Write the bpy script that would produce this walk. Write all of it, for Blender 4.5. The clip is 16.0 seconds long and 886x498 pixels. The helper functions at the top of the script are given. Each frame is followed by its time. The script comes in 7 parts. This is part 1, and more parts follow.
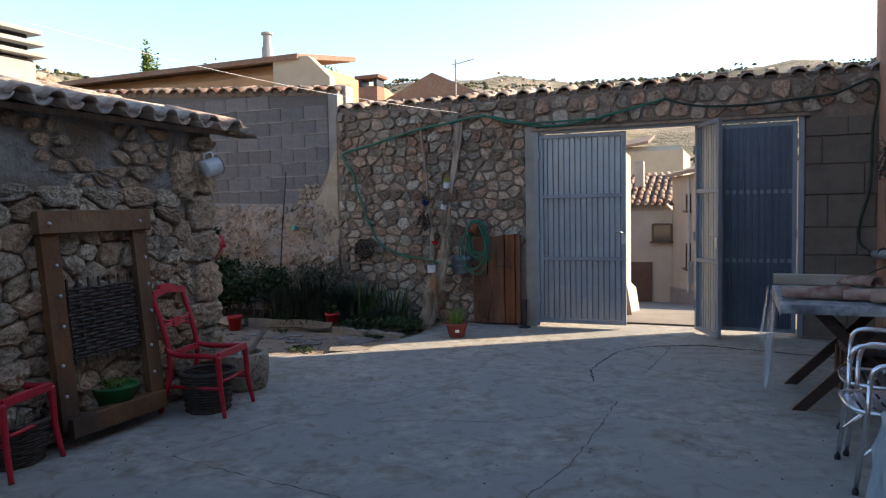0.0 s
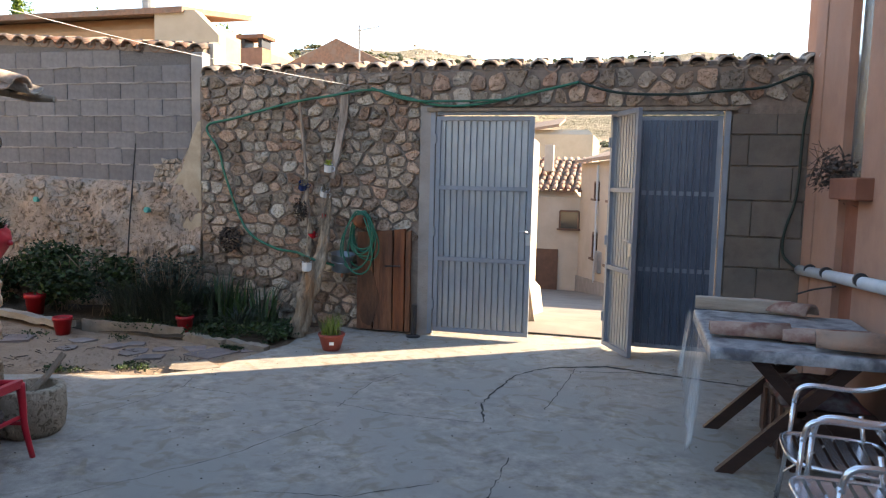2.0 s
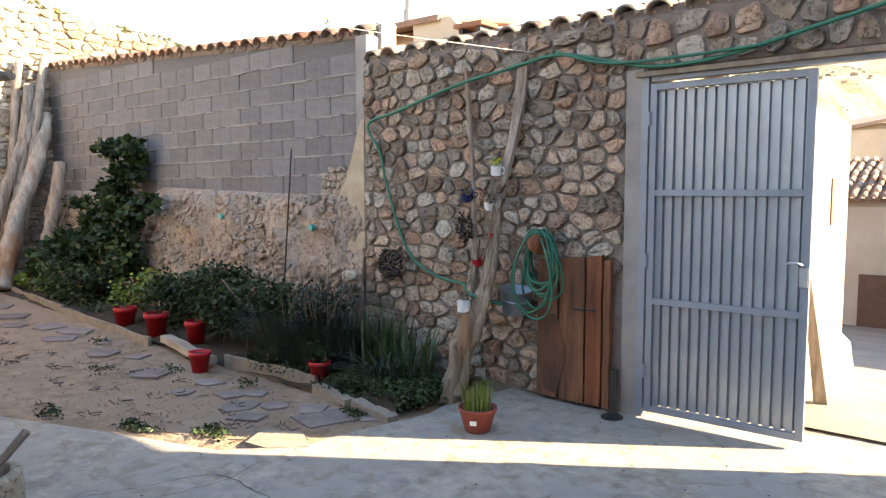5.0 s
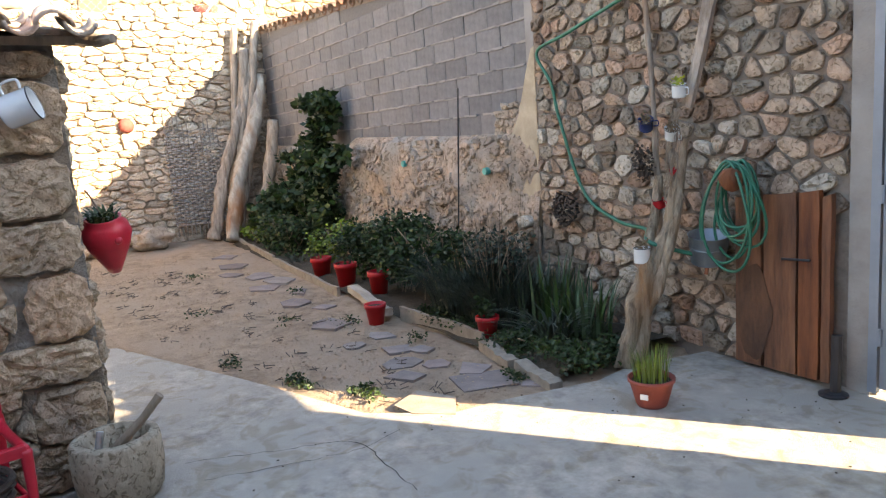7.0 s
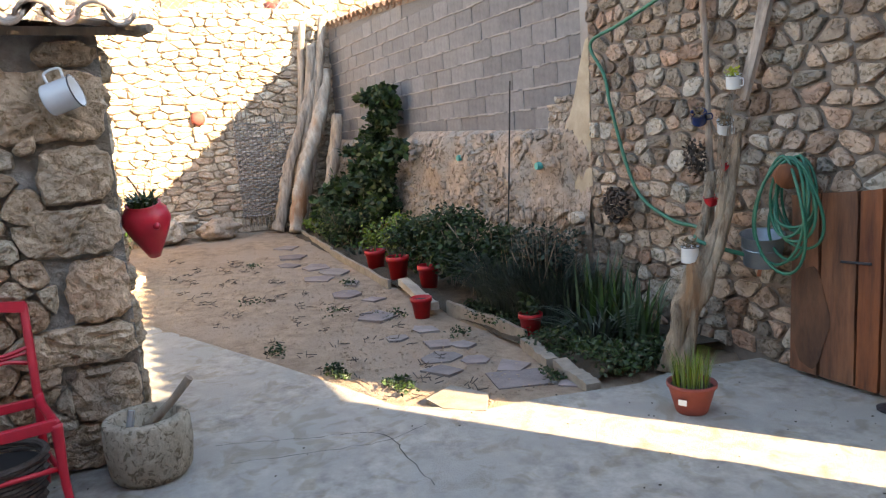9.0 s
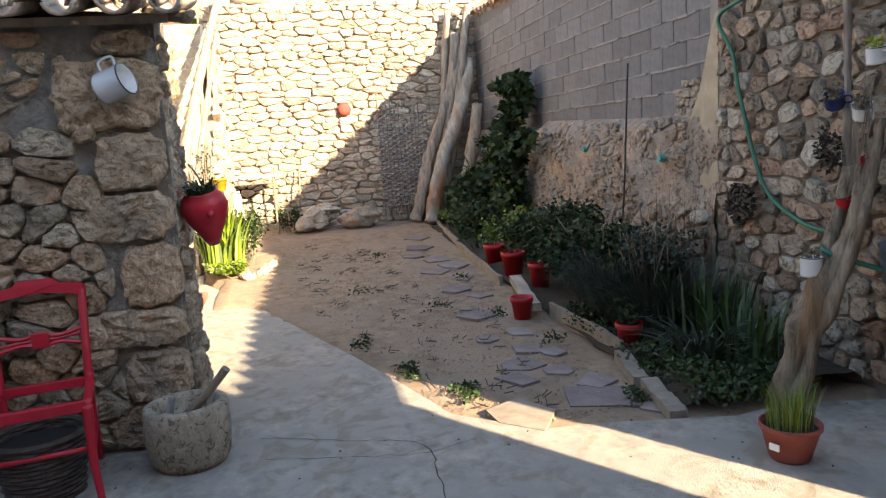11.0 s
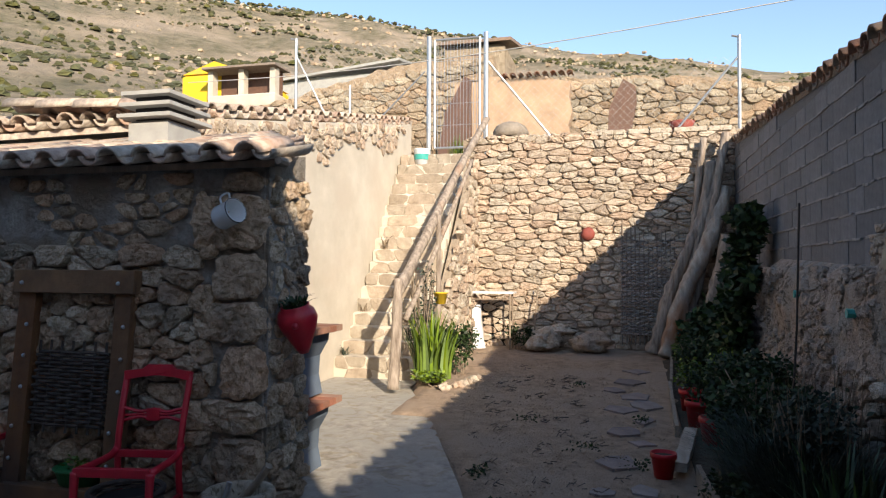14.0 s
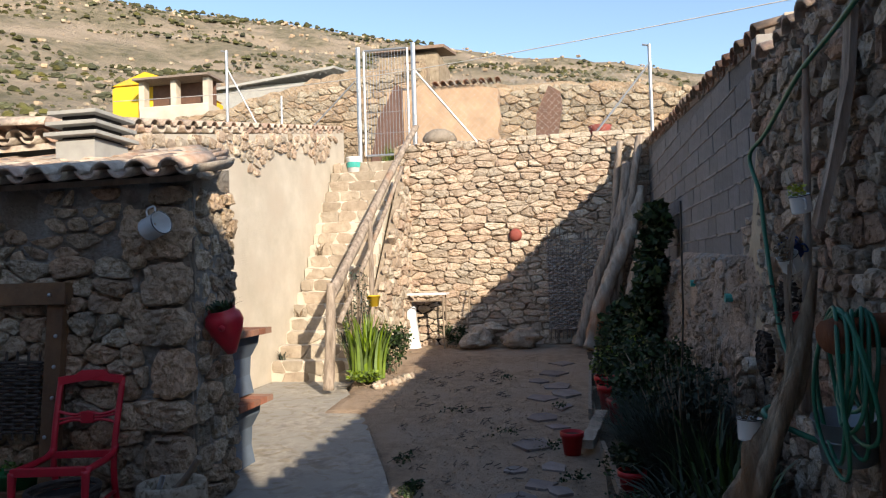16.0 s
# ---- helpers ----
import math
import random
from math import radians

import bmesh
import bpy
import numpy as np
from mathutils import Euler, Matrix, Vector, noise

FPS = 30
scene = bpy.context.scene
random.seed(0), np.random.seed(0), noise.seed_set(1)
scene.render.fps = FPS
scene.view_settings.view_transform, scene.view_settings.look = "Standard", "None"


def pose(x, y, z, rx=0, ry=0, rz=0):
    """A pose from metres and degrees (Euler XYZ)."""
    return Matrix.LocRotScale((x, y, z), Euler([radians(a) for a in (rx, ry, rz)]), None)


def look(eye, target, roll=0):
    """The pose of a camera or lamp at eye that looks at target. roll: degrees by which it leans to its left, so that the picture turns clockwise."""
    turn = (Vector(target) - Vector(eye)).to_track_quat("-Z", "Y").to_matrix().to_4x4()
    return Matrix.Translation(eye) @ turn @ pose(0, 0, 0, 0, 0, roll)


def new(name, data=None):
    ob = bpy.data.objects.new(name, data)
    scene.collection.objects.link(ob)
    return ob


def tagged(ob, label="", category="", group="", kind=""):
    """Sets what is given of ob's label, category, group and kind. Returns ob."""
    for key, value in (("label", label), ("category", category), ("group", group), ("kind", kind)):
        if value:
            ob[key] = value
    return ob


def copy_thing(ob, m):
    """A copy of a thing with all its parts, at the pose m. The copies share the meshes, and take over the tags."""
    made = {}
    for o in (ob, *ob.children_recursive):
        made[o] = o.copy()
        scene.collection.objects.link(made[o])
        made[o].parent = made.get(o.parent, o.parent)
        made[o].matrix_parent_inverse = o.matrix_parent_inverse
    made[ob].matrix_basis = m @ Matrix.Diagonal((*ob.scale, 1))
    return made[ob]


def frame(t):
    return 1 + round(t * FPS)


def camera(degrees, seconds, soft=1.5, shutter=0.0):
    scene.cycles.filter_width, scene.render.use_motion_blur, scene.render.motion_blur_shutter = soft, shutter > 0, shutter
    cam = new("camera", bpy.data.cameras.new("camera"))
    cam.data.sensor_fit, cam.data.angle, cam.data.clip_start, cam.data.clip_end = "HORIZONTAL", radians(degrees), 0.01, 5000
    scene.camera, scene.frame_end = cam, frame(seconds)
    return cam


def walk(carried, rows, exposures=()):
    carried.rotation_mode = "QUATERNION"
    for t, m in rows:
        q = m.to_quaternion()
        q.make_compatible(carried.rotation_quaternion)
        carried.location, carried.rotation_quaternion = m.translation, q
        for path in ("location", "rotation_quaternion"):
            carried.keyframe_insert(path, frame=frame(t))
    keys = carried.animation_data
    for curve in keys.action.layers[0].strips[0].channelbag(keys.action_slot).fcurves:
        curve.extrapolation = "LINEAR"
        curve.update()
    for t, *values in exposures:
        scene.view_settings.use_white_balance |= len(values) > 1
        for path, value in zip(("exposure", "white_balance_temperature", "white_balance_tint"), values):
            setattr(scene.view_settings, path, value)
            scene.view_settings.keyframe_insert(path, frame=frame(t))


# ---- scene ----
cam = camera(64.4, 16.0, 1.2)
PATH = [
    (0, (2.281, -8.637, 1.48), (1.513, -6.794, 1.36), -1.1),
    (0.5, (2.202, -8.395, 1.447), (1.535, -6.519, 1.259), -1.8),
    (1, (2.191, -8.085, 1.456), (1.519, -6.209, 1.279), 0.3),
    (1.2, (2.203, -7.897, 1.485), (1.647, -5.98, 1.352), 0.9),
    (1.5, (2.267, -7.683, 1.556), (1.672, -5.792, 1.295), 1.3),
    (2, (2.136, -7.377, 1.656), (1.609, -5.457, 1.462), 1.3),
    (2.5, (2.058, -7.008, 1.657), (1.513, -5.099, 1.417), -1.1),
    (3, (2.058, -6.516, 1.573), (1.514, -4.605, 1.346), 0.7),
    (3.5, (2.033, -6.109, 1.57), (1.436, -4.212, 1.353), 1.8),
    (4, (2.041, -5.611, 1.645), (1.24, -3.795, 1.4), -1.4),
    (4.5, (2.127, -5.182, 1.621), (1.069, -3.498, 1.411), 0.7),
    (5, (2.119, -4.792, 1.585), (0.837, -3.266, 1.424), 0.0),
    (5.2, (2.079, -4.671, 1.609), (0.765, -3.173, 1.434), -1.3),
    (7.3, (2.011, -3.95, 1.575), (0.275, -3.003, 1.276), -3.7),
    (7.5, (2.049, -3.913, 1.575), (0.289, -2.998, 1.317), -2.9),
    (8, (2.09, -3.846, 1.567), (0.301, -3.003, 1.268), -3.4),
    (8.2, (2.101, -3.828, 1.561), (0.327, -2.965, 1.235), -3.1),
    (10.3, (1.971, -3.523, 1.484), (0.086, -2.894, 1.261), -4.3),
    (10.5, (1.965, -3.385, 1.482), (0.051, -2.855, 1.243), -3.1),
    (11, (1.943, -3.077, 1.471), (0.001, -2.709, 1.17), -3.6),
    (11.5, (1.859, -2.829, 1.465), (-0.127, -2.596, 1.463), -2.8),
    (12, (1.851, -2.464, 1.454), (-0.145, -2.355, 1.521), -3.5),
    (12.5, (1.846, -2.252, 1.483), (-0.134, -2.521, 1.565), -0.9),
    (13, (1.927, -2.055, 1.485), (-0.029, -2.459, 1.404), 0.4),
    (13.5, (1.955, -1.841, 1.511), (0.006, -2.289, 1.545), -1.5),
    (14, (1.977, -1.613, 1.535), (0.044, -2.124, 1.586), 0.3),
    (14.5, (2.047, -1.535, 1.564), (0.076, -1.848, 1.702), -1.5),
    (15, (2.157, -1.501, 1.58), (0.174, -1.7, 1.751), -2.8),
    (15.5, (2.265, -1.394, 1.561), (0.292, -1.667, 1.743), -2.2),
    (16, (2.335, -1.31, 1.5), (0.369, -1.669, 1.563), -1.7),
]
EXPO = [(0, 1.45, 7600, 12), (1.0, 2.15, 8300, 13), (1.5, 2.25, 8500, 13), (2.5, 2.32, 8500, 13), (3.5, 2.5, 8600, 13), (5, 2.8, 9000, 13), (7.3, 3.0, 9300, 13), (10.3, 2.8, 9300, 13), (11, 2.35, 9000, 13), (11.6, 1.8, 8100, 12),
        (12.2, 1.4, 7300, 11), (12.6, 0.85, 7000, 11), (13, 0.85, 7400, 11), (14.5, 0.85, 7200, 11), (16, 0.8, 7200, 11)]
walk(cam, [(t, look(eye, target, roll)) for t, eye, target, roll in PATH], EXPO)

# ---- world and sun ----
SUN = Vector((1.43, 1.0, 0.815)).normalized()
world = bpy.data.worlds.new("sky")
scene.world = world
world.use_nodes = True
wn = world.node_tree
sky = wn.nodes.new("ShaderNodeTexSky")
sky.sky_type = "NISHITA"
sky.sun_disc = False
sky.sun_elevation = math.asin(SUN.z)
sky.sun_rotation = math.atan2(SUN.x, SUN.y)
sky.air_density, sky.dust_density, sky.ozone_density = 1.0, 0.2, 2.8
wn.nodes["Background"].inputs["Strength"].default_value = 0.15
wn.links.new(sky.outputs[0], wn.nodes["Background"].inputs["Color"])
sun = new("sun", bpy.data.lights.new("sun", "SUN"))
sun.data.energy, sun.data.angle, sun.data.color = 4.6, radians(0.55), (1.0, 0.9, 0.76)
sun.rotation_euler = SUN.to_track_quat("Z", "Y").to_euler()


# ---- materials ----
def mat(name, a, b=None, scale=6.0, rough=0.85, bump=0.3, fine=60.0, metal=0.0, stain=None, stain_scale=0.8, stain_at=0.55,
        vary=0.0, spec=0.4, dist=0.02, stretch=(1, 1, 1), island=False):
    """A surface: two tones mixed by noise, a large stain, fine relief, and a change of tone from piece to piece."""
    m = bpy.data.materials.new(name)
    m.use_nodes = True
    n, l = m.node_tree.nodes, m.node_tree.links
    bs = n["Principled BSDF"]
    tc = n.new("ShaderNodeTexCoord")
    mp = n.new("ShaderNodeMapping")
    mp.inputs["Scale"].default_value = stretch
    l.new(tc.outputs["Object"], mp.inputs[0])
    n1 = n.new("ShaderNodeTexNoise")
    n1.inputs["Scale"].default_value, n1.inputs["Detail"].default_value = scale, 6
    n1.inputs["Roughness"].default_value = 0.65
    l.new(mp.outputs[0], n1.inputs["Vector"])
    ramp = n.new("ShaderNodeValToRGB")
    b = b or tuple(v * 0.75 for v in a)
    ramp.color_ramp.elements[0].position, ramp.color_ramp.elements[1].position = 0.32, 0.68
    ramp.color_ramp.elements[0].color, ramp.color_ramp.elements[1].color = (*b, 1), (*a, 1)
    l.new(n1.outputs[0], ramp.inputs[0])
    out = ramp.outputs[0]
    if stain:
        n2 = n.new("ShaderNodeTexNoise")
        n2.inputs["Scale"].default_value, n2.inputs["Detail"].default_value = stain_scale, 5
        l.new(mp.outputs[0], n2.inputs["Vector"])
        r2 = n.new("ShaderNodeValToRGB")
        r2.color_ramp.elements[0].position, r2.color_ramp.elements[1].position = stain_at - 0.07, stain_at + 0.1
        l.new(n2.outputs[0], r2.inputs[0])
        mx = n.new("ShaderNodeMixRGB")
        mx.inputs["Color2"].default_value = (*stain, 1)
        l.new(r2.outputs[0], mx.inputs["Fac"])
        l.new(out, mx.inputs["Color1"])
        out = mx.outputs[0]
    if vary:
        if island:
            src = n.new("ShaderNodeNewGeometry").outputs["Random Per Island"]
        else:
            src = n.new("ShaderNodeObjectInfo").outputs["Random"]
        hs = n.new("ShaderNodeHueSaturation")
        mr = n.new("ShaderNodeMapRange")
        mr.inputs["To Min"].default_value, mr.inputs["To Max"].default_value = 1 - vary, 1 + vary
        l.new(src, mr.inputs["Value"])
        l.new(mr.outputs[0], hs.inputs["Value"])
        mul = n.new("ShaderNodeMath")
        mul.operation = "MULTIPLY"
        mul.inputs[1].default_value = 7.31
        fr = n.new("ShaderNodeMath")
        fr.operation = "FRACT"
        l.new(src, mul.inputs[0])
        l.new(mul.outputs[0], fr.inputs[0])
        mh = n.new("ShaderNodeMapRange")
        mh.inputs["To Min"].default_value, mh.inputs["To Max"].default_value = 0.5 - vary * 0.055, 0.5 + vary * 0.045
        l.new(fr.outputs[0], mh.inputs["Value"])
        l.new(mh.outputs[0], hs.inputs["Hue"])
        ms = n.new("ShaderNodeMapRange")
        ms.inputs["To Min"].default_value, ms.inputs["To Max"].default_value = 1 + vary * 0.9, 1 - vary * 0.9
        l.new(fr.outputs[0], ms.inputs["Value"])
        l.new(ms.outputs[0], hs.inputs["Saturation"])
        l.new(out, hs.inputs["Color"])
        out = hs.outputs[0]
    l.new(out, bs.inputs["Base Color"])
    bs.inputs["Roughness"].default_value, bs.inputs["Metallic"].default_value = rough, metal
    bs.inputs["Specular IOR Level"].default_value = spec
    if bump:
        n3 = n.new("ShaderNodeTexNoise")
        n3.inputs["Scale"].default_value, n3.inputs["Detail"].default_value = fine, 8
        n3.inputs["Roughness"].default_value = 0.7
        l.new(mp.outputs[0], n3.inputs["Vector"])
        add = n.new("ShaderNodeMath")
        add.operation = "ADD"
        l.new(n3.outputs[0], add.inputs[0])
        l.new(n1.outputs[0], add.inputs[1])
        bp = n.new("ShaderNodeBump")
        bp.inputs["Strength"].default_value, bp.inputs["Distance"].default_value = bump, dist
        l.new(add.outputs[0], bp.inputs["Height"])
        l.new(bp.outputs[0], bs.inputs["Normal"])
    return m


def pitted(m, scale=22.0, depth=0.03, dark=0.45):
    """Adds the holes of porous stone to a surface, in relief and tone."""
    n, l = m.node_tree.nodes, m.node_tree.links
    bs = n["Principled BSDF"]
    tc = n.new("ShaderNodeTexCoord")
    nz = n.new("ShaderNodeTexNoise")
    nz.inputs["Scale"].default_value, nz.inputs["Detail"].default_value, nz.inputs["Distortion"].default_value = scale, 4, 1.2
    l.new(tc.outputs["Object"], nz.inputs["Vector"])
    r = n.new("ShaderNodeValToRGB")
    r.color_ramp.elements[0].position, r.color_ramp.elements[1].position = 0.36, 0.47
    r.color_ramp.elements[0].color = (dark, dark * 0.95, dark * 0.85, 1)
    l.new(nz.outputs[0], r.inputs[0])
    old = bs.inputs["Base Color"].links[0].from_socket
    mx = n.new("ShaderNodeMixRGB")
    mx.blend_type = "MULTIPLY"
    mx.inputs["Fac"].default_value = 1
    l.new(old, mx.inputs["Color1"])
    l.new(r.outputs[0], mx.inputs["Color2"])
    l.new(mx.outputs[0], bs.inputs["Base Color"])
    b = n.new("ShaderNodeBump")
    b.inputs["Distance"].default_value, b.inputs["Strength"].default_value = depth, 0.9
    l.new(r.outputs[0], b.inputs["Height"])
    l.new(bs.inputs["Normal"].links[0].from_socket, b.inputs["Normal"])
    l.new(b.outputs[0], bs.inputs["Normal"])
    return m


M_STONE = pitted(mat("field_stone", (0.5, 0.4, 0.31), (0.27, 0.205, 0.155), 11, 0.92, 1.0, 45, vary=0.42, stain=(0.4, 0.33, 0.27), stain_scale=5, stain_at=0.62), 27, 0.02, 0.6)
M_TOSCA = pitted(pitted(mat("porous_stone", (0.62, 0.485, 0.35), (0.36, 0.27, 0.19), 12, 0.95, 0.9, 40, vary=0.26, dist=0.03, stain=(0.34, 0.28, 0.22), stain_scale=3, stain_at=0.6), 38, 0.012, 0.72), 15, 0.02, 0.75)
M_DRY = pitted(mat("limestone", (0.57, 0.475, 0.38), (0.36, 0.285, 0.22), 10, 0.95, 1.0, 35, vary=0.24, dist=0.02), 16, 0.012, 0.72)
M_MORTAR = mat("mortar", (0.29, 0.235, 0.195), (0.17, 0.135, 0.115), 12, 0.95, 0.9, 50, stain=(0.25, 0.2, 0.165), stain_scale=2, dist=0.02)
M_GREYMORTAR = mat("grey_mortar", (0.42, 0.405, 0.38), (0.22, 0.2, 0.175), 7, 0.95, 1.0, 24, stain=(0.24, 0.195, 0.15), stain_scale=2.2, stain_at=0.5, dist=0.05)
M_EARTHMORTAR = mat("earth_mortar", (0.44, 0.36, 0.275), (0.28, 0.22, 0.165), 10, 0.97, 0.8, 40, dist=0.04)
M_BASE = pitted(mat("rubble_render", (0.62, 0.48, 0.38), (0.38, 0.28, 0.215), 9, 0.95, 1.0, 22, stain=(0.4, 0.36, 0.32), stain_scale=2.2, dist=0.05), 17, 0.02, 0.55)
M_BLOCK = mat("grey_block", (0.2, 0.192, 0.192), (0.14, 0.135, 0.138), 14, 0.93, 0.5, 120, vary=0.14, dist=0.008, stain=(0.165, 0.16, 0.158), stain_scale=1.3)
M_JOINT = mat("block_joint", (0.19, 0.182, 0.18), (0.145, 0.14, 0.138), 30, 0.95, 0.8, 60)
M_BIGBLOCK = mat("large_block", (0.17, 0.145, 0.12), (0.12, 0.1, 0.085), 8, 0.93, 0.4, 90, vary=0.09, stain=(0.17, 0.14, 0.12), stain_scale=2)
M_CEMENT = mat("cement", (0.3, 0.28, 0.26), (0.22, 0.2, 0.19), 4, 0.93, 0.5, 40, stain=(0.33, 0.31, 0.29), stain_scale=1.5)
M_BEIGE = mat("beige_render", (0.5, 0.42, 0.31), (0.33, 0.26, 0.18), 5, 0.93, 0.4, 60)
M_PLASTER = mat("sunlit_plaster", (0.6, 0.545, 0.465), (0.45, 0.405, 0.335), 1.3, 0.93, 0.5, 35, stain=(0.5, 0.435, 0.36), stain_scale=0.9)
M_FLOOR = pitted(mat("floor_concrete", (0.49, 0.455, 0.4), (0.27, 0.25, 0.225), 9, 0.85, 1.0, 110, stain=(0.36, 0.345, 0.315), stain_scale=1.4, stain_at=0.5, dist=0.015), 5, 0.003, 0.84)
M_CRACK = mat("crack", (0.07, 0.066, 0.06), (0.04, 0.038, 0.036), 20, 1, 0.3)
M_EDGE = mat("worn_concrete", (0.33, 0.285, 0.235), (0.21, 0.175, 0.14), 9, 0.9, 0.6, 50)
M_STEP = mat("step_stone_surface", (0.44, 0.375, 0.3), (0.28, 0.23, 0.175), 5, 0.95, 0.9, 30, vary=0.12)
M_DIRT = mat("dirt", (0.43, 0.32, 0.235), (0.24, 0.175, 0.125), 7, 0.98, 1.0, 35, stain=(0.36, 0.275, 0.21), stain_scale=1.2, dist=0.035)
M_SOIL = mat("soil", (0.09, 0.07, 0.05), (0.05, 0.04, 0.03), 9, 1, 1.0, 30, dist=0.04)
M_SLATE = mat("flagstone", (0.27, 0.225, 0.21), (0.17, 0.14, 0.135), 5, 0.85, 0.4, 40, vary=0.2)
M_TILE = mat("clay_tile", (0.36, 0.2, 0.13), (0.19, 0.13, 0.1), 9, 0.9, 0.6, 50, vary=0.25, stain=(0.27, 0.2, 0.155), stain_scale=4, stain_at=0.55)
M_TILEOLD = mat("weathered_tile", (0.54, 0.45, 0.37), (0.27, 0.205, 0.165), 13, 0.92, 0.6, 50, vary=0.3, stain=(0.36, 0.24, 0.17), stain_scale=4, stain_at=0.6)
M_GATE = mat("gate_paint", (0.36, 0.39, 0.42), (0.28, 0.31, 0.345), 3, 0.35, 0.08, 80, metal=0.5, stain=(0.3, 0.34, 0.38), stain_scale=5)
# For the right leaf: its darker reflection is put into the base colour.
M_GATEREFL = mat("gate_paint_dark_reflection", (0.11, 0.135, 0.18), (0.075, 0.095, 0.135), 3, 0.35, 0.08, 80, metal=0.4)
M_GATEFR = mat("gate_frame_paint", (0.25, 0.285, 0.33), (0.2, 0.23, 0.27), 4, 0.5, 0.1, 80, metal=0.3)
M_STEEL = mat("galvanised", (0.5, 0.52, 0.54), (0.38, 0.4, 0.42), 12, 0.4, 0.1, 60, metal=0.8)
M_WOOD = mat("bare_wood", (0.3, 0.24, 0.18), (0.17, 0.13, 0.1), 10, 0.85, 0.6, 40, stretch=(1, 1, 0.15))
M_DRIFT = mat("driftwood", (0.52, 0.42, 0.31), (0.15, 0.1, 0.065), 22, 0.9, 1.0, 40, stretch=(1, 1, 0.16), dist=0.05, stain=(0.34, 0.19, 0.1), stain_scale=5, stain_at=0.6)
M_LOG = mat("pale_log", (0.43, 0.36, 0.3), (0.15, 0.115, 0.09), 16, 0.9, 0.8, 30, stretch=(1, 1, 0.15), stain=(0.3, 0.16, 0.09), stain_scale=1.6, stain_at=0.66)
M_PALEWOOD = mat("bleached_plank", (0.48, 0.42, 0.35), (0.28, 0.235, 0.19), 9, 0.85, 0.7, 40, stretch=(0.2, 1, 1))
M_RUSTLOG = mat("patched_pale_log", (0.5, 0.44, 0.37), (0.26, 0.21, 0.17), 12, 0.9, 0.8, 30, stretch=(1, 1, 0.3), stain=(0.27, 0.12, 0.055), stain_scale=2.6, stain_at=0.58)
M_BOARD = mat("brown_board", (0.25, 0.09, 0.038), (0.08, 0.03, 0.018), 14, 0.75, 0.8, 30, stretch=(1, 1, 0.12), vary=0.15)
M_ROT = mat("rotten_board", (0.17, 0.08, 0.045), (0.06, 0.032, 0.022), 9, 0.9, 0.8, 40, stretch=(1, 1, 0.3))
M_FRAMEW = mat("frame_wood", (0.24, 0.125, 0.055), (0.085, 0.045, 0.025), 8, 0.75, 0.8, 30, stretch=(1, 0.3, 0.25), stain=(0.05, 0.032, 0.022), stain_scale=4, vary=0.15)
M_WICKER = mat("dark_wicker", (0.075, 0.055, 0.045), (0.035, 0.026, 0.022), 20, 0.8, 0.4, 60)
M_WICKGREY = mat("grey_wicker", (0.46, 0.42, 0.38), (0.14, 0.12, 0.11), 16, 0.9, 0.6, 60, vary=0.3)
M_STAKE = mat("hurdle_stake", (0.3, 0.25, 0.2), (0.14, 0.11, 0.09), 12, 0.9, 0.5, 40)
M_RED = mat("red_paint", (0.52, 0.012, 0.03), (0.4, 0.01, 0.025), 9, 0.38, 0.12, 60, spec=0.5)
M_REDPOT = mat("red_pot", (0.5, 0.012, 0.022), (0.4, 0.01, 0.016), 7, 0.45, 0.1, 60)
M_TERRA = mat("terracotta", (0.29, 0.07, 0.055), (0.2, 0.05, 0.04), 7, 0.75, 0.3, 60)
M_ENAMEL = mat("white_enamel", (0.7, 0.74, 0.76), (0.6, 0.64, 0.66), 6, 0.25, 0.05, 40)
M_BLUEEN = mat("blue_enamel", (0.03, 0.06, 0.2), (0.02, 0.03, 0.1), 6, 0.25, 0.05, 40)
M_DARKRIM = mat("dark_rim", (0.03, 0.03, 0.035), None, 6, 0.4, 0)
M_GREENHOSE = mat("green_hose", (0.01, 0.16, 0.1), (0.008, 0.11, 0.07), 9, 0.4, 0.1, 60)
M_DARKHOSE = mat("black_hose", (0.01, 0.03, 0.022), (0.008, 0.02, 0.016), 9, 0.5, 0.1, 60)
M_ZINC = mat("zinc", (0.32, 0.38, 0.42), (0.24, 0.28, 0.31), 8, 0.45, 0.15, 40, metal=0.6)
M_MORTARST = pitted(mat("carved_stone", (0.46, 0.39, 0.3), (0.26, 0.215, 0.16), 14, 0.93, 0.8, 40), 30, 0.01, 0.5)
M_LEAFDK = mat("dark_foliage", (0.03, 0.062, 0.018), (0.013, 0.03, 0.01), 3, 0.6, 0, vary=0.4, island=True)
M_LEAFGR = mat("grey_foliage", (0.045, 0.062, 0.045), (0.022, 0.034, 0.024), 3, 0.7, 0, vary=0.35, island=True)
M_LEAFLT = mat("bright_foliage", (0.16, 0.24, 0.04), (0.08, 0.14, 0.025), 3, 0.55, 0, vary=0.3, island=True)
M_BLADE = mat("blade_foliage", (0.05, 0.095, 0.03), (0.022, 0.05, 0.018), 3, 0.5, 0, vary=0.4, island=True)
M_DRYLEAF = mat("dry_foliage", (0.25, 0.19, 0.12), (0.12, 0.09, 0.06), 3, 0.8, 0, vary=0.35, island=True)
M_PINK = mat("pink_render", (0.42, 0.24, 0.17), (0.32, 0.18, 0.13), 2.5, 0.9, 0.35, 60, stain=(0.36, 0.22, 0.17), stain_scale=1.2)
M_TERRAWALL = mat("terracotta_render", (0.27, 0.11, 0.07), (0.2, 0.08, 0.05), 3, 0.9, 0.3, 60)
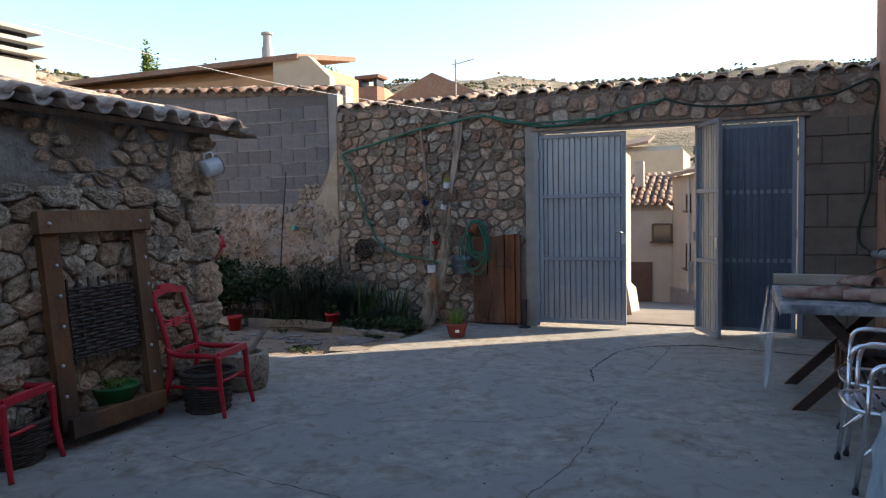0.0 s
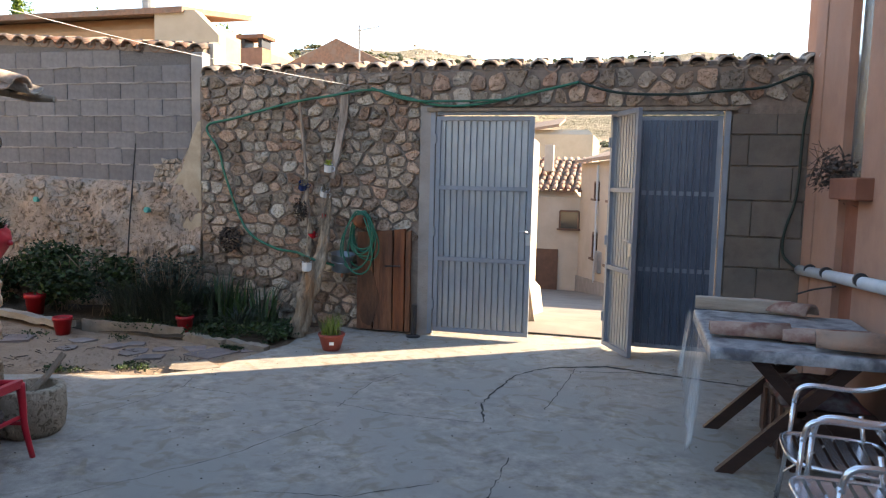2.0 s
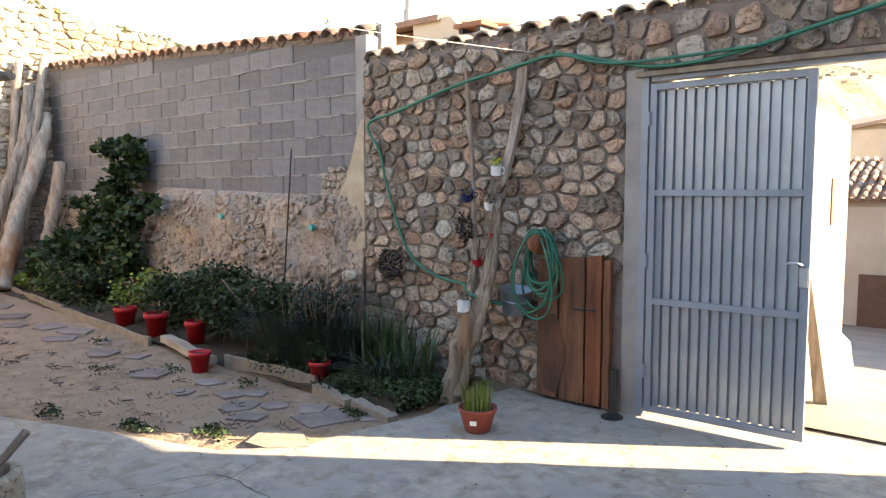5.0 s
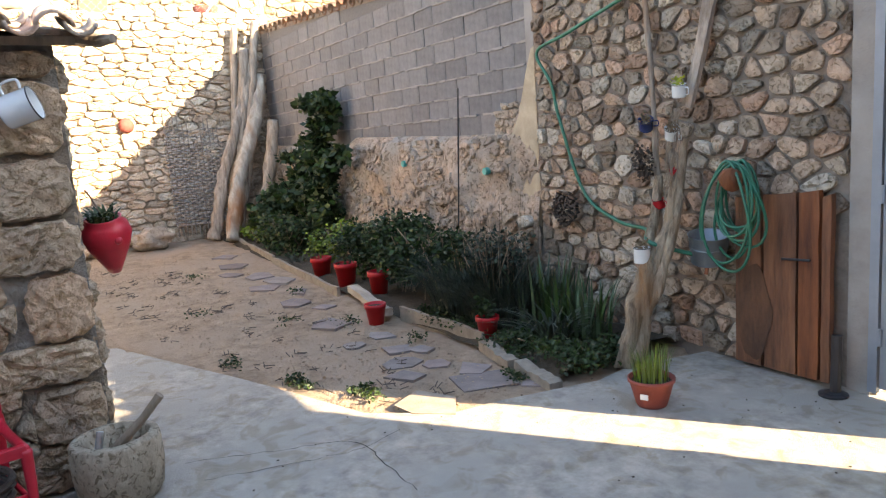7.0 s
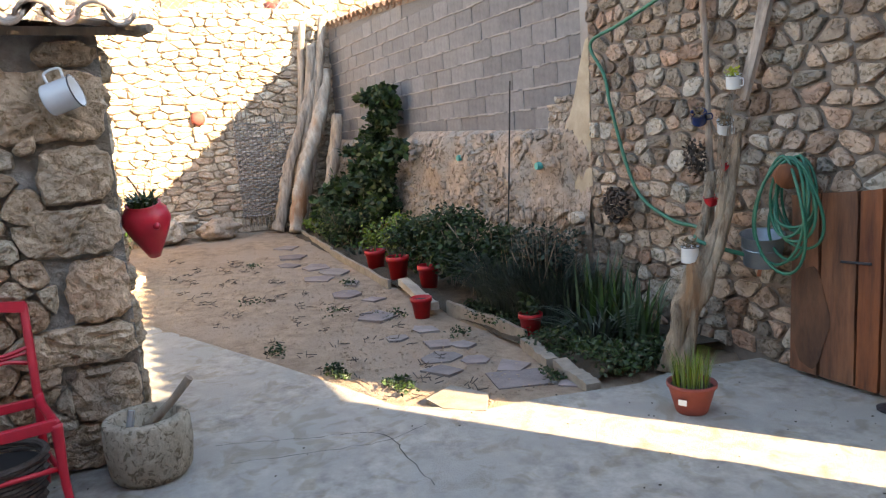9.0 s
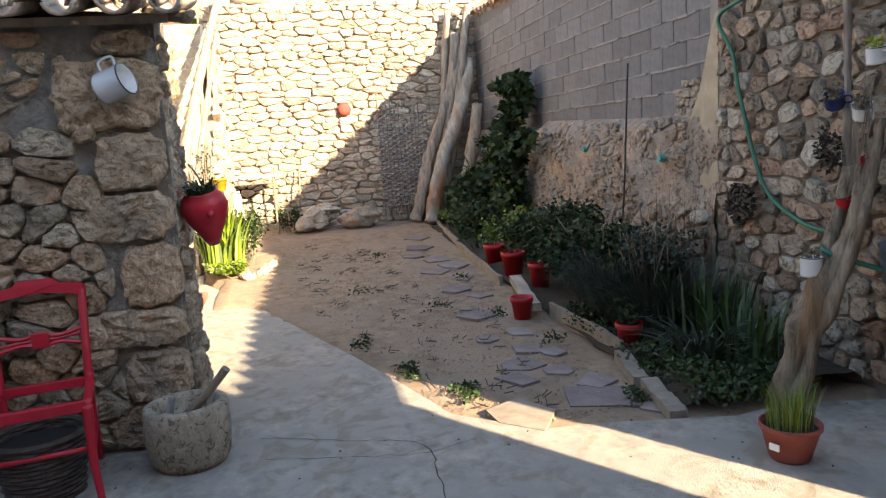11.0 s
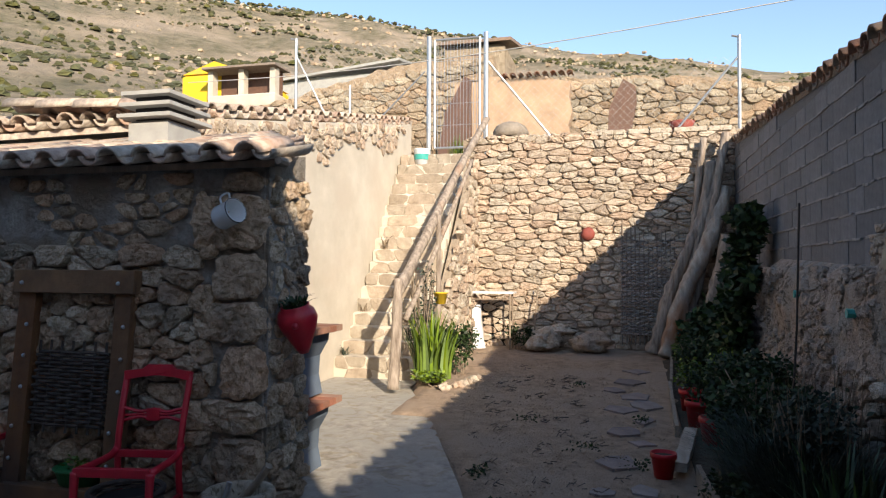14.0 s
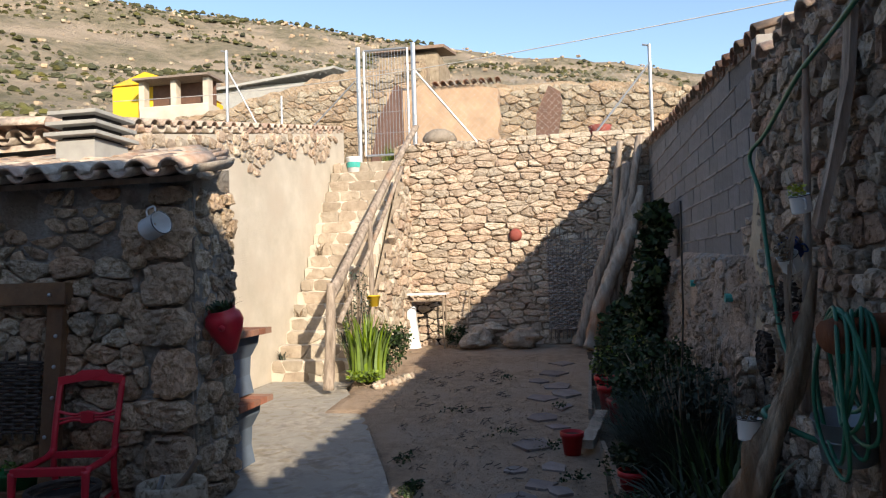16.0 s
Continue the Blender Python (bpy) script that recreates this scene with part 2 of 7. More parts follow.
M_PVC = mat("grey_pipe", (0.5, 0.55, 0.58), (0.42, 0.46, 0.5), 5, 0.35, 0.05, 40)
M_ALU = mat("aluminium", (0.75, 0.77, 0.8), (0.66, 0.68, 0.72), 9, 0.22, 0.05, 60, metal=0.95)
M_CLOTH = mat("oilcloth", (0.42, 0.44, 0.45), (0.13, 0.14, 0.155), 11, 0.35, 0.15, 30, stain=(0.08, 0.085, 0.1), stain_scale=8, stain_at=0.56)
M_TABLEWOOD = mat("table_wood", (0.06, 0.028, 0.02), (0.03, 0.015, 0.012), 10, 0.5, 0.3, 40, stretch=(0.2, 1, 1))
M_BLUEGREY = mat("blue_render", (0.12, 0.16, 0.22), (0.09, 0.12, 0.16), 3, 0.85, 0.3, 50)
M_BRICK = mat("brick", (0.36, 0.17, 0.11), (0.25, 0.12, 0.08), 10, 0.9, 0.5, 60, vary=0.2)
M_CHIMNEY = mat("chimney_concrete", (0.4, 0.4, 0.385), (0.31, 0.31, 0.3), 5, 0.9, 0.25, 60)
M_WHITEW = mat("white_wall", (0.52, 0.455, 0.38), (0.43, 0.37, 0.305), 1.2, 0.9, 0.4, 30, stain=(0.46, 0.38, 0.3), stain_scale=0.8)
M_CREAM = mat("cream_wall", (0.52, 0.44, 0.34), (0.44, 0.36, 0.27), 1.2, 0.9, 0.3, 30)
M_ORANGE = mat("orange_render", (0.52, 0.33, 0.2), (0.4, 0.24, 0.14), 1.5, 0.9, 0.3, 30)
M_ADOBE = mat("adobe", (0.5, 0.35, 0.24), (0.36, 0.25, 0.17), 2.5, 0.95, 0.6, 20)
M_YELLOW = mat("yellow_paint", (0.75, 0.5, 0.03), (0.66, 0.42, 0.03), 1.5, 0.85, 0.2, 30, stain=(0.5, 0.32, 0.08), stain_scale=1.2, stain_at=0.62)
M_BROWND = mat("brown_door_paint", (0.15, 0.08, 0.055), (0.1, 0.055, 0.04), 5, 0.6, 0.2, 40)
M_ROAD = mat("street_cement", (0.25, 0.22, 0.19), (0.17, 0.15, 0.13), 1.5, 0.93, 0.4, 40)
M_HILL = mat("hillside", (0.32, 0.265, 0.19), (0.13, 0.12, 0.07), 0.55, 0.98, 0.8, 0.9, stain=(0.4, 0.32, 0.24), stain_scale=0.09, stain_at=0.52, dist=1.6)
M_SCRUB = mat("scrub", (0.1, 0.1, 0.045), (0.05, 0.055, 0.025), 0.5, 0.95, 0, vary=0.4, island=True)
M_RUIN = mat("ruin_stone", (0.52, 0.42, 0.31), (0.32, 0.25, 0.17), 3.5, 0.95, 1.0, 9, dist=0.12, vary=0.25, island=True)
M_GLASS = mat("dark_pane", (0.03, 0.035, 0.035), None, 2, 0.08, 0, spec=0.8)
# Black for the shade inside openings, put into the colour.
M_BLACK = mat("shade_black", (0.012, 0.01, 0.009), None, 2, 0.9, 0)
M_WHITEP = mat("white_plastic", (0.72, 0.74, 0.76), (0.62, 0.65, 0.68), 6, 0.3, 0.1, 30)
M_GREENPL = mat("green_plastic", (0.02, 0.2, 0.07), (0.015, 0.15, 0.05), 6, 0.4, 0.05, 30)
M_SHEET = mat("plastic_sheet", (0.4, 0.47, 0.5), (0.28, 0.35, 0.39), 10, 0.25, 0.3, 20)
M_WIRE = mat("wire", (0.45, 0.45, 0.44), None, 8, 0.5, 0)
M_PALECORD = mat("pale_cord", (0.7, 0.7, 0.7), None, 8, 0.5, 0)
M_TEAL = mat("teal_plastic", (0.05, 0.4, 0.36), None, 6, 0.4, 0)
M_NEWLEAF = mat("new_leaf", (0.4, 0.42, 0.04), (0.25, 0.3, 0.03), 6, 0.6, 0, vary=0.2, island=True)


# ---- building blocks ----
class Geo:
    """Collects vertices and faces."""

    def __init__(self):
        self.v, self.f = [], []

    def box(self, c, s, rz=0.0, tilt=None):
        m = Matrix.Translation(c) @ (tilt or Matrix.Rotation(radians(rz), 4, "Z"))
        k, (x, y, z) = len(self.v), [q / 2 for q in s]
        e = min(x, y, z) * 0.12
        for sz in (-1, 1):
            for a, b in ((-1, -1), (1, -1), (1, 1), (-1, 1)):
                self.v.append(m @ Vector((a * (x - e), b * (y - e), sz * z)))
        for sz in (-1, 1):
            for a, b in ((-1, -1), (1, -1), (1, 1), (-1, 1)):
                self.v.append(m @ Vector((a * x, b * y, sz * (z - e))))
        self.f += [[k + 3, k + 2, k + 1, k], [k + 4, k + 5, k + 6, k + 7]]
        for i in range(4):
            j = (i + 1) % 4
            self.f += [[k + i, k + j, k + 8 + j, k + 8 + i], [k + 8 + i, k + 8 + j, k + 12 + j, k + 12 + i], [k + 12 + i, k + 12 + j, k + 4 + j, k + 4 + i]]
        return self

    def tube(self, pts, r, n=8, cap=True):
        pts = [Vector(p) for p in pts]
        rs = r if isinstance(r, (list, tuple)) else [r] * len(pts)
        k = len(self.v)
        up = None
        for i, p in enumerate(pts):
            d = (pts[min(i + 1, len(pts) - 1)] - pts[max(i - 1, 0)]).normalized()
            if up is None:
                up = Vector((0, 0, 1)) if abs(d.z) < 0.9 else Vector((1, 0, 0))
            a = d.cross(up).normalized()
            up = a.cross(d)
            for j in range(n):
                t = 2 * math.pi * j / n
                self.v.append(p + (a * math.cos(t) + up * math.sin(t)) * rs[i])
        for i in range(len(pts) - 1):
            for j in range(n):
                q = (j + 1) % n
                self.f.append([k + i * n + j, k + (i + 1) * n + j, k + (i + 1) * n + q, k + i * n + q])
        if cap:
            self.f += [list(range(k, k + n)), [k + (len(pts) - 1) * n + j for j in range(n)][::-1]]
        return self

    def lathe(self, prof, c=(0, 0, 0), n=20, m=None):
        m = m or Matrix.Translation(c)
        k = len(self.v)
        for r, z in prof:
            for j in range(n):
                t = 2 * math.pi * j / n
                self.v.append(m @ Vector((r * math.cos(t), r * math.sin(t), z)))
        for i in range(len(prof) - 1):
            for j in range(n):
                q = (j + 1) % n
                self.f.append([k + i * n + j, k + i * n + q, k + (i + 1) * n + q, k + (i + 1) * n + j])
        self.f += [[k + j for j in range(n)][::-1], [k + (len(prof) - 1) * n + j for j in range(n)]]
        return self

    def poly(self, pts, z0, z1):
        k, n = len(self.v), len(pts)
        for z in (z0, z1):
            self.v += [Vector((p[0], p[1], z)) for p in pts]
        self.f += [list(range(k, k + n))[::-1], list(range(k + n, k + 2 * n))]
        self.f += [[k + i, k + (i + 1) % n, k + n + (i + 1) % n, k + n + i] for i in range(n)]
        return self

    def prism(self, pts, off):
        """A flat outline of 3D points given thickness by the offset."""
        k, n, off = len(self.v), len(pts), Vector(off)
        self.v += [Vector(p) for p in pts] + [Vector(p) + off for p in pts]
        self.f += [list(range(k, k + n)), list(range(k + n, k + 2 * n))[::-1]]
        self.f += [[k + i, k + n + i, k + n + (i + 1) % n, k + (i + 1) % n] for i in range(n)]
        return self

    def quad(self, a, b, c, d):
        k = len(self.v)
        self.v += [Vector(a), Vector(b), Vector(c), Vector(d)]
        self.f.append([k, k + 1, k + 2, k + 3])
        return self

    def mesh(self, name, material, smooth=False):
        me = bpy.data.meshes.new(name)
        me.from_pydata([tuple(p) for p in self.v], [], self.f)
        me.materials.append(material)
        if smooth:
            me.polygons.foreach_set("use_smooth", [True] * len(me.polygons))
        me.update()
        return me


def fixed(me):
    bm = bmesh.new()
    bm.from_mesh(me)
    bmesh.ops.recalc_face_normals(bm, faces=bm.faces)
    bm.to_mesh(me)
    bm.free()
    return me


def part(name, geo, material, parent=None, label="", smooth=False, kind=""):
    ob = new(name, fixed(geo.mesh(name, material, smooth)))
    ob.parent = parent
    return tagged(ob, label=label, kind=kind)


def setting(name, geo, material, label="", smooth=False):
    return part(name, geo, material, None, label, smooth, "structure")


def thing(name, m, label, category, group=""):
    e = new(name)
    e.matrix_basis = m if isinstance(m, Matrix) else Matrix.Translation(m)
    return tagged(e, label, category, group)


def lone(name, geo, material, label, category, group="", smooth=False, at=None):
    ob = part(name, geo, material, None, "", smooth)
    if at is not None:
        ob.matrix_basis = at if isinstance(at, Matrix) else Matrix.Translation(at)
    return tagged(ob, label, category, group)


def bezier(pts, steps=8):
    """A smooth line through points."""
    pts = [Vector(p) for p in pts]
    out = []
    for i in range(len(pts) - 1):
        p0, p1, p2, p3 = pts[max(i - 1, 0)], pts[i], pts[i + 1], pts[min(i + 2, len(pts) - 1)]
        for s in range(steps):
            t = s / steps
            out.append(0.5 * (2 * p1 + (p2 - p0) * t + (2 * p0 - 5 * p1 + 4 * p2 - p3) * t * t + (3 * p1 - p0 - 3 * p2 + p3) * t ** 3))
    return out + [pts[-1]]


def cells(u0, u1, v0, v1, size, aniso, gap, rng, jitter=0.42, sharp=1.0):
    """Rounded cells, wider than high, that fill a rectangle as laid rubble does."""
    h = size / aniso
    seeds = []
    rows = max(1, round((v1 - v0) / h))
    h = (v1 - v0) / rows
    for r in range(-1, rows + 1):
        u = u0 - size * rng.uniform(0.5, 1.5)
        while u < u1 + size:
            w = size * rng.choice((0.45, 0.6, 0.8, 1.0, 1.3, 1.7))
            seeds.append((u + w / 2, (v0 + (r + 0.5 + rng.uniform(-jitter, jitter)) * h) * aniso))
            u += w
    out = []
    for i, (su, sv) in enumerate(seeds):
        if not (u0 - 0.02 < su < u1 + 0.02 and v0 < sv / aniso < v1):
            continue
        poly = [(su - size, sv - size), (su + size, sv - size), (su + size, sv + size), (su - size, sv + size)]
        for j, (tu, tv) in enumerate(seeds):
            du, dv = tu - su, tv - sv
            d = math.hypot(du, dv)
            if i == j or d > size * 2.6 or d < 1e-6:
                continue
            du, dv, lim = du / d, dv / d, d / 2 - gap / 2
            res = []
            for a in range(len(poly)):
                p, q = poly[a], poly[(a + 1) % len(poly)]
                dp = (p[0] - su) * du + (p[1] - sv) * dv - lim
                dq = (q[0] - su) * du + (q[1] - sv) * dv - lim
                if dp <= 0:
                    res.append(p)
                if dp * dq < 0:
                    t = dp / (dp - dq)
                    res.append((p[0] + (q[0] - p[0]) * t, p[1] + (q[1] - p[1]) * t))
            poly = res
            if len(poly) < 3:
                break
        if len(poly) < 3:
            continue
        poly = [(min(max(p, u0), u1), min(max(q / aniso, v0), v1)) for p, q in poly]
        cut = []
        for a in range(len(poly)):
            p, q = poly[a], poly[(a + 1) % len(poly)]
            f = rng.uniform(0.14, 0.36) * sharp
            cut += [(p[0] * (1 - f) + q[0] * f, p[1] * (1 - f) + q[1] * f), (p[0] * f + q[0] * (1 - f), p[1] * f + q[1] * (1 - f))]
        keep = [cut[0]]
        for p in cut[1:]:
            if math.hypot(p[0] - keep[-1][0], p[1] - keep[-1][1]) > size * 0.07:
                keep.append(p)
        if len(keep) < 4:
            continue
        cu, cv = sum(p[0] for p in keep) / len(keep), sum(p[1] for p in keep) / len(keep)
        out.append((cu, cv, keep))
    return out


def stone_geo(g, cu, cv, poly, place, depth, rng, flat=False, rough=0.0):
    """One stone, with a rough face that stands out of the wall: domed, or flat with a short edge; rough eats holes into it."""
    if rough:
        fine = []
        for p, q in zip(poly, poly[1:] + poly[:1]):
            n = max(1, round(math.hypot(q[0] - p[0], q[1] - p[1]) / 0.035))
            fine += [(p[0] + (q[0] - p[0]) * i / n, p[1] + (q[1] - p[1]) * i / n) for i in range(n)]
        poly = fine
    k, n = len(g.v), len(poly)
    rings = ((1.02, -0.03), (1.0, depth * 0.45), (0.9, depth * 0.92), (0.52, depth * 1.05))
    if flat:
        rings = ((1.03, -0.03), (1.0, depth * 0.6), (0.94, depth * 0.95), (0.55, depth * 1.0))
    if rough:
        rings = ((1.02, -0.03), (1.0, depth * 0.5), (0.94, depth * 0.9), (0.78, depth), (0.58, depth), (0.36, depth * 1.05), (0.16, depth * 1.05))
    lean_u, lean_v = rng.uniform(-0.25, 0.25), rng.uniform(-0.25, 0.25)
    ragged = [rng.uniform(-0.09, 0.07) * (0.6 if flat or rough else 1) for _ in poly]
    for s, d in rings:
        for j, p in enumerate(poly):
            w = 1 + ragged[j] * min(1, s * 1.2) + rng.uniform(-0.04, 0.04)
            u, v = cu + (p[0] - cu) * s * w, cv + (p[1] - cv) * s * w
            dd = d if d < 0 else d * (1 + rng.uniform(-0.24, 0.24) * (0.3 if rough else 1)) + (u - cu) * lean_u * 0.5 + (v - cv) * lean_v * 0.5
            if rough and d > 0:
                dd += rough * (noise.noise((u * 24, v * 30, cu * 9)) - 1.4 * max(0, noise.noise((u * 13, v * 17, cv * 7)) - 0.1))
            g.v.append(Vector(place(u, v, dd)))
    g.v.append(Vector(place(cu, cv, depth * rng.uniform(0.95, 1.2))))
    for r in range(len(rings) - 1):
        for j in range(n):
            q = (j + 1) % n
            g.f.append([k + r * n + j, k + r * n + q, k + (r + 1) * n + q, k + (r + 1) * n + j])
    t = (len(rings) - 1) * n
    for j in range(n):
        g.f.append([k + t + j, k + t + (j + 1) % n, k + len(rings) * n])
    return g


def rubble(name, parent, rect, size, aniso, gap, depth, place, material, seed, inside=None, loose=False, jitter=0.42, flat=False, rough=0.0):
    """Stones over a rectangle of a wall: parts, or with loose one joined mesh."""
    rng = random.Random(seed)
    joined = Geo()
    for cu, cv, poly in cells(*rect, size, aniso, gap, rng, jitter, 0.78 if flat else 1.0):
        if inside and not inside(cu, cv):
            continue
        d = depth * rng.uniform(0.6, 1.4)
        if loose:
            stone_geo(joined, cu, cv, poly, place, d, rng, flat, rough)
        else:
            g = stone_geo(Geo(), cu, cv, poly, place, d, rng, flat, rough)
            ob = new(name, g.mesh(name, material, False))
            ob.parent = parent
            bm = bmesh.new()
            bm.from_mesh(ob.data)
            bmesh.ops.recalc_face_normals(bm, faces=bm.faces)
            bm.to_mesh(ob.data)
            bm.free()
    if loose and joined.v:
        part(name + "_infill", joined, material, parent, "", False, "stuff")


def tile_mesh(name, length, r0, r1, material, convex=True, seg=7, thick=0.016):
    """A barrel tile along +y from its low end at the origin."""
    g = Geo()
    for y, r in ((0, r0), (length * 0.5, (r0 + r1) / 2), (length, r1)):
        for rr in (r, r - thick):
            for j in range(seg + 1):
                t = math.pi * (0.06 + 0.88 * j / seg)
                z = math.sin(t) * rr
                g.v.append(Vector((math.cos(t) * rr, y, z if convex else -z)))
    n = seg + 1
    for k in (0, 2):
        for j in range(seg):
            a, b = k * n + j, (k + 2) * n + j
            g.f += [[a, a + 1, b + 1, b], [a + n, b + n, b + n + 1, a + n + 1]]
        for j in (0, seg):
            g.f.append([k * n + j, (k + 2) * n + j, (k + 3) * n + j, (k + 1) * n + j])
    for k in (0, 4):
        for j in range(seg):
            g.f.append([k * n + j, k * n + j + 1, (k + 1) * n + j + 1, (k + 1) * n + j])
    return fixed(g.mesh(name, material, True))


def lay(name, me, m, parent):
    ob = new(name, me)
    ob.parent = parent
    ob.matrix_basis = m
    return ob


def leaves(g, c, spread, count, size, rng, droop=0.0, hollow=0.35):
    """Small folded leaves scattered in an uneven clump."""
    c = Vector(c)
    lumps = [(Vector((rng.uniform(-1, 1), rng.uniform(-1, 1), rng.uniform(-0.8, 1))) * 0.6, rng.uniform(0.35, 0.6)) for _ in range(9)]
    for _ in range(count):
        lc, lr = rng.choice(lumps)
        d = Vector((rng.gauss(0, 1), rng.gauss(0, 1), rng.gauss(0, 1))).normalized()
        p = lc + d * lr * rng.uniform(hollow, 1.1)
        p = c + Vector((p.x * spread[0], p.y * spread[1], p.z * spread[2]))
        a = Vector((rng.gauss(0, 1), rng.gauss(0, 1), rng.gauss(0, 0.6) - droop)).normalized()
        b = a.cross(Vector((rng.gauss(0, 1), rng.gauss(0, 1), rng.gauss(0, 1)))).normalized()
        s = size * rng.uniform(0.6, 1.3)
        g.quad(p, p + a * s * 0.5 + b * s * 0.3, p + a * s, p + a * s * 0.5 - b * s * 0.3)


def spikes(g, c, r, height, count, width, rng, bend=0.5, joints=4):
    """Upright blades that bend outwards."""
    for _ in range(count):
        t, q = rng.uniform(0, 6.283), r * math.sqrt(rng.random())
        base = Vector(c) + Vector((math.cos(t) * q, math.sin(t) * q, 0))
        h, o = height * rng.uniform(0.6, 1.15), rng.uniform(0.15, 1) * bend * height
        out = Vector((math.cos(t + rng.uniform(-0.8, 0.8)), math.sin(t + rng.uniform(-0.8, 0.8)), 0))
        side = out.cross(Vector((0, 0, 1))).normalized()
        k = len(g.v)
        for i in range(joints + 1):
            s = i / joints
            p = base + Vector((0, 0, h * (s - 0.45 * s ** 3 * min(1, bend)))) + out * o * s * s
            w = width * (1 - s ** 2) + 0.001
            g.v += [p - side * w / 2, p + side * w / 2]
        for i in range(joints):
            g.f.append([k + 2 * i, k + 2 * i + 1, k + 2 * i + 3, k + 2 * i + 2])


# ---- ground ----
def crest(az):
    """Height angle of the skyline, by degrees from north towards west."""
    pts = [(-180, 5), (-60, 5), (-20, 9.5), (20, 10), (40, 9.3), (50, 9), (70, 12.5), (90, 16.5), (110, 19.3), (128, 20.6), (150, 19), (180, 5)]
    for (a, x), (b, y) in zip(pts, pts[1:]):
        if a <= az <= b:
            return x + (y - x) * (az - a) / (b - a)
    return 5


def ground_height(x, y):
    ox, oy = x - 2.0, y + 2.0
    r = math.hypot(ox, oy)
    az = math.degrees(math.atan2(-ox, oy))
    low = -0.45
    if y > 0.3:
        low = -0.12 - min(2.2, max(0, y - 1.2) * 0.125)
    west = min(1, max(0, (-10.6 - x) / 2.5))
    low = low * (1 - west) + 3.45 * west
    s = min(1, max(0, (r - 22 + 9 * west) / (170 + 9 * west)))
    top = 192 * math.tan(radians(crest(az))) + 1.5
    rise = s ** 1.2 * (top - low)
    if r > 192:
        rise = (top - low) * (1 - 0.25 * min(1, (r - 192) / 200))
    wob = (noise.noise((x * 0.03, y * 0.03, 0)) * 5 + noise.noise((x * 0.1, y * 0.1, 3)) * 2.2) * min(1, s * 1.6) * (0.35 if r > 180 else 1)
    return low + rise + wob


g = Geo()
radii = [0.01] + [1.2 * 1.062 ** i for i in range(99)]
NA = 180
for r in radii:
    for j in range(NA):
        t = 2 * math.pi * j / NA
        x, y = 2 + r * math.cos(t), -2 + r * math.sin(t)
        g.v.append(Vector((x, y, ground_height(x, y))))
for i in range(len(radii) - 1):
    for j in range(NA):
        q = (j + 1) % NA
        g.f.append([i * NA + j, (i + 1) * NA + j, (i + 1) * NA + q, i * NA + q])
setting("ground", g, M_HILL, "dry scrubby hillside and bare earth around the village", True)

SLAB = [(-1.15, 0.0), (-1.3, -0.62), (-1.24, -0.96), (-1.38, -1.6), (-1.42, -1.97), (-1.78, -2.38), (-2.39, -2.58), (-3.04, -2.81), (-3.81, -3.11), (-4.84, -3.5), (-5.86, -3.93), (-6.45, -4.2), (-6.9, -4.4), (-8.0, -4.5), (-8.0, -5.7), (-3.0, -5.7), (-3.0, -17), (4.6, -17), (4.6, 1.2), (-1.05, 1.2)]
setting("floor", Geo().poly(SLAB, -0.3, -0.05), M_FLOOR, "worn grey concrete yard floor with cracks and pale patches")

g = Geo()
NX, NY = 110, 44
for i in range(NX + 1):
    for j in range(NY + 1):
        x, y = -10.7 + 9.7 * i / NX, -5.0 + 5.1 * j / NY
        z = -0.075 + 0.03 * max(0, -x - 3.5) + noise.noise((x * 1.5, y * 1.5, 0)) * 0.025 + noise.noise((x * 6, y * 6, 0)) * 0.012
        if x > -1.35 or y < -1.45 - 0.39 * max(0, -x - 0.1) - 0.25 and x > -5.2 or y < -4.15 - 0.25 * max(0, -x - 6.4) and x > -7.9:
            z -= 0.12
        g.v.append(Vector((x, y, z)))
for i in range(NX):
    for j in range(NY):
        a = i * (NY + 1) + j
        g.f.append([a, a + NY + 1, a + NY + 2, a + 1])
setting("yard_dirt", g, M_DIRT, "trodden pale brown dirt path with grit and leaves", True)
g = Geo()
for i in range(70):
    for j in range(9):
        x, y = -10.4 + 8.95 * i / 69, -1.12 + 1.15 * j / 8
        g.v.append(Vector((x, y, 0.0 + 0.025 * max(0, -x - 3.5) + noise.noise((x * 3, y * 3, 5)) * 0.04 - (0.05 if j == 0 else 0))))
for i in range(69):
    for j in range(8):
        a = i * 9 + j
        g.f.append([a, a + 9, a + 10, a + 1])
setting("planting_bed", g, M_SOIL, "dark soil of the planting bed along the wall", True)


def crack(pts, w, seed):
    rng = random.Random(seed)
    g, line = Geo(), []
    for (x0, y0), (x1, y1) in zip(pts, pts[1:]):
        n = max(2, int(math.hypot(x1 - x0, y1 - y0) / 0.05))
        for i in range(n):
            t = i / n
            line.append(Vector((x0 + (x1 - x0) * t + rng.uniform(-1, 1) * 0.011, y0 + (y1 - y0) * t + rng.uniform(-1, 1) * 0.011, -0.047)))
    line.append(Vector((*pts[-1], -0.047)))
    for i, p in enumerate(line):
        d = (line[min(i + 1, len(line) - 1)] - line[max(i - 1, 0)]).normalized()
        s = Vector((-d.y, d.x, 0)) * w * rng.uniform(0.3, 1.2) / 2
        g.v += [p - s, p + s]
    g.f = [[2 * i, 2 * i + 1, 2 * i + 3, 2 * i + 2] for i in range(len(line) - 1)]
    setting("floor_crack", g, M_CRACK, "dark crack in the concrete floor")


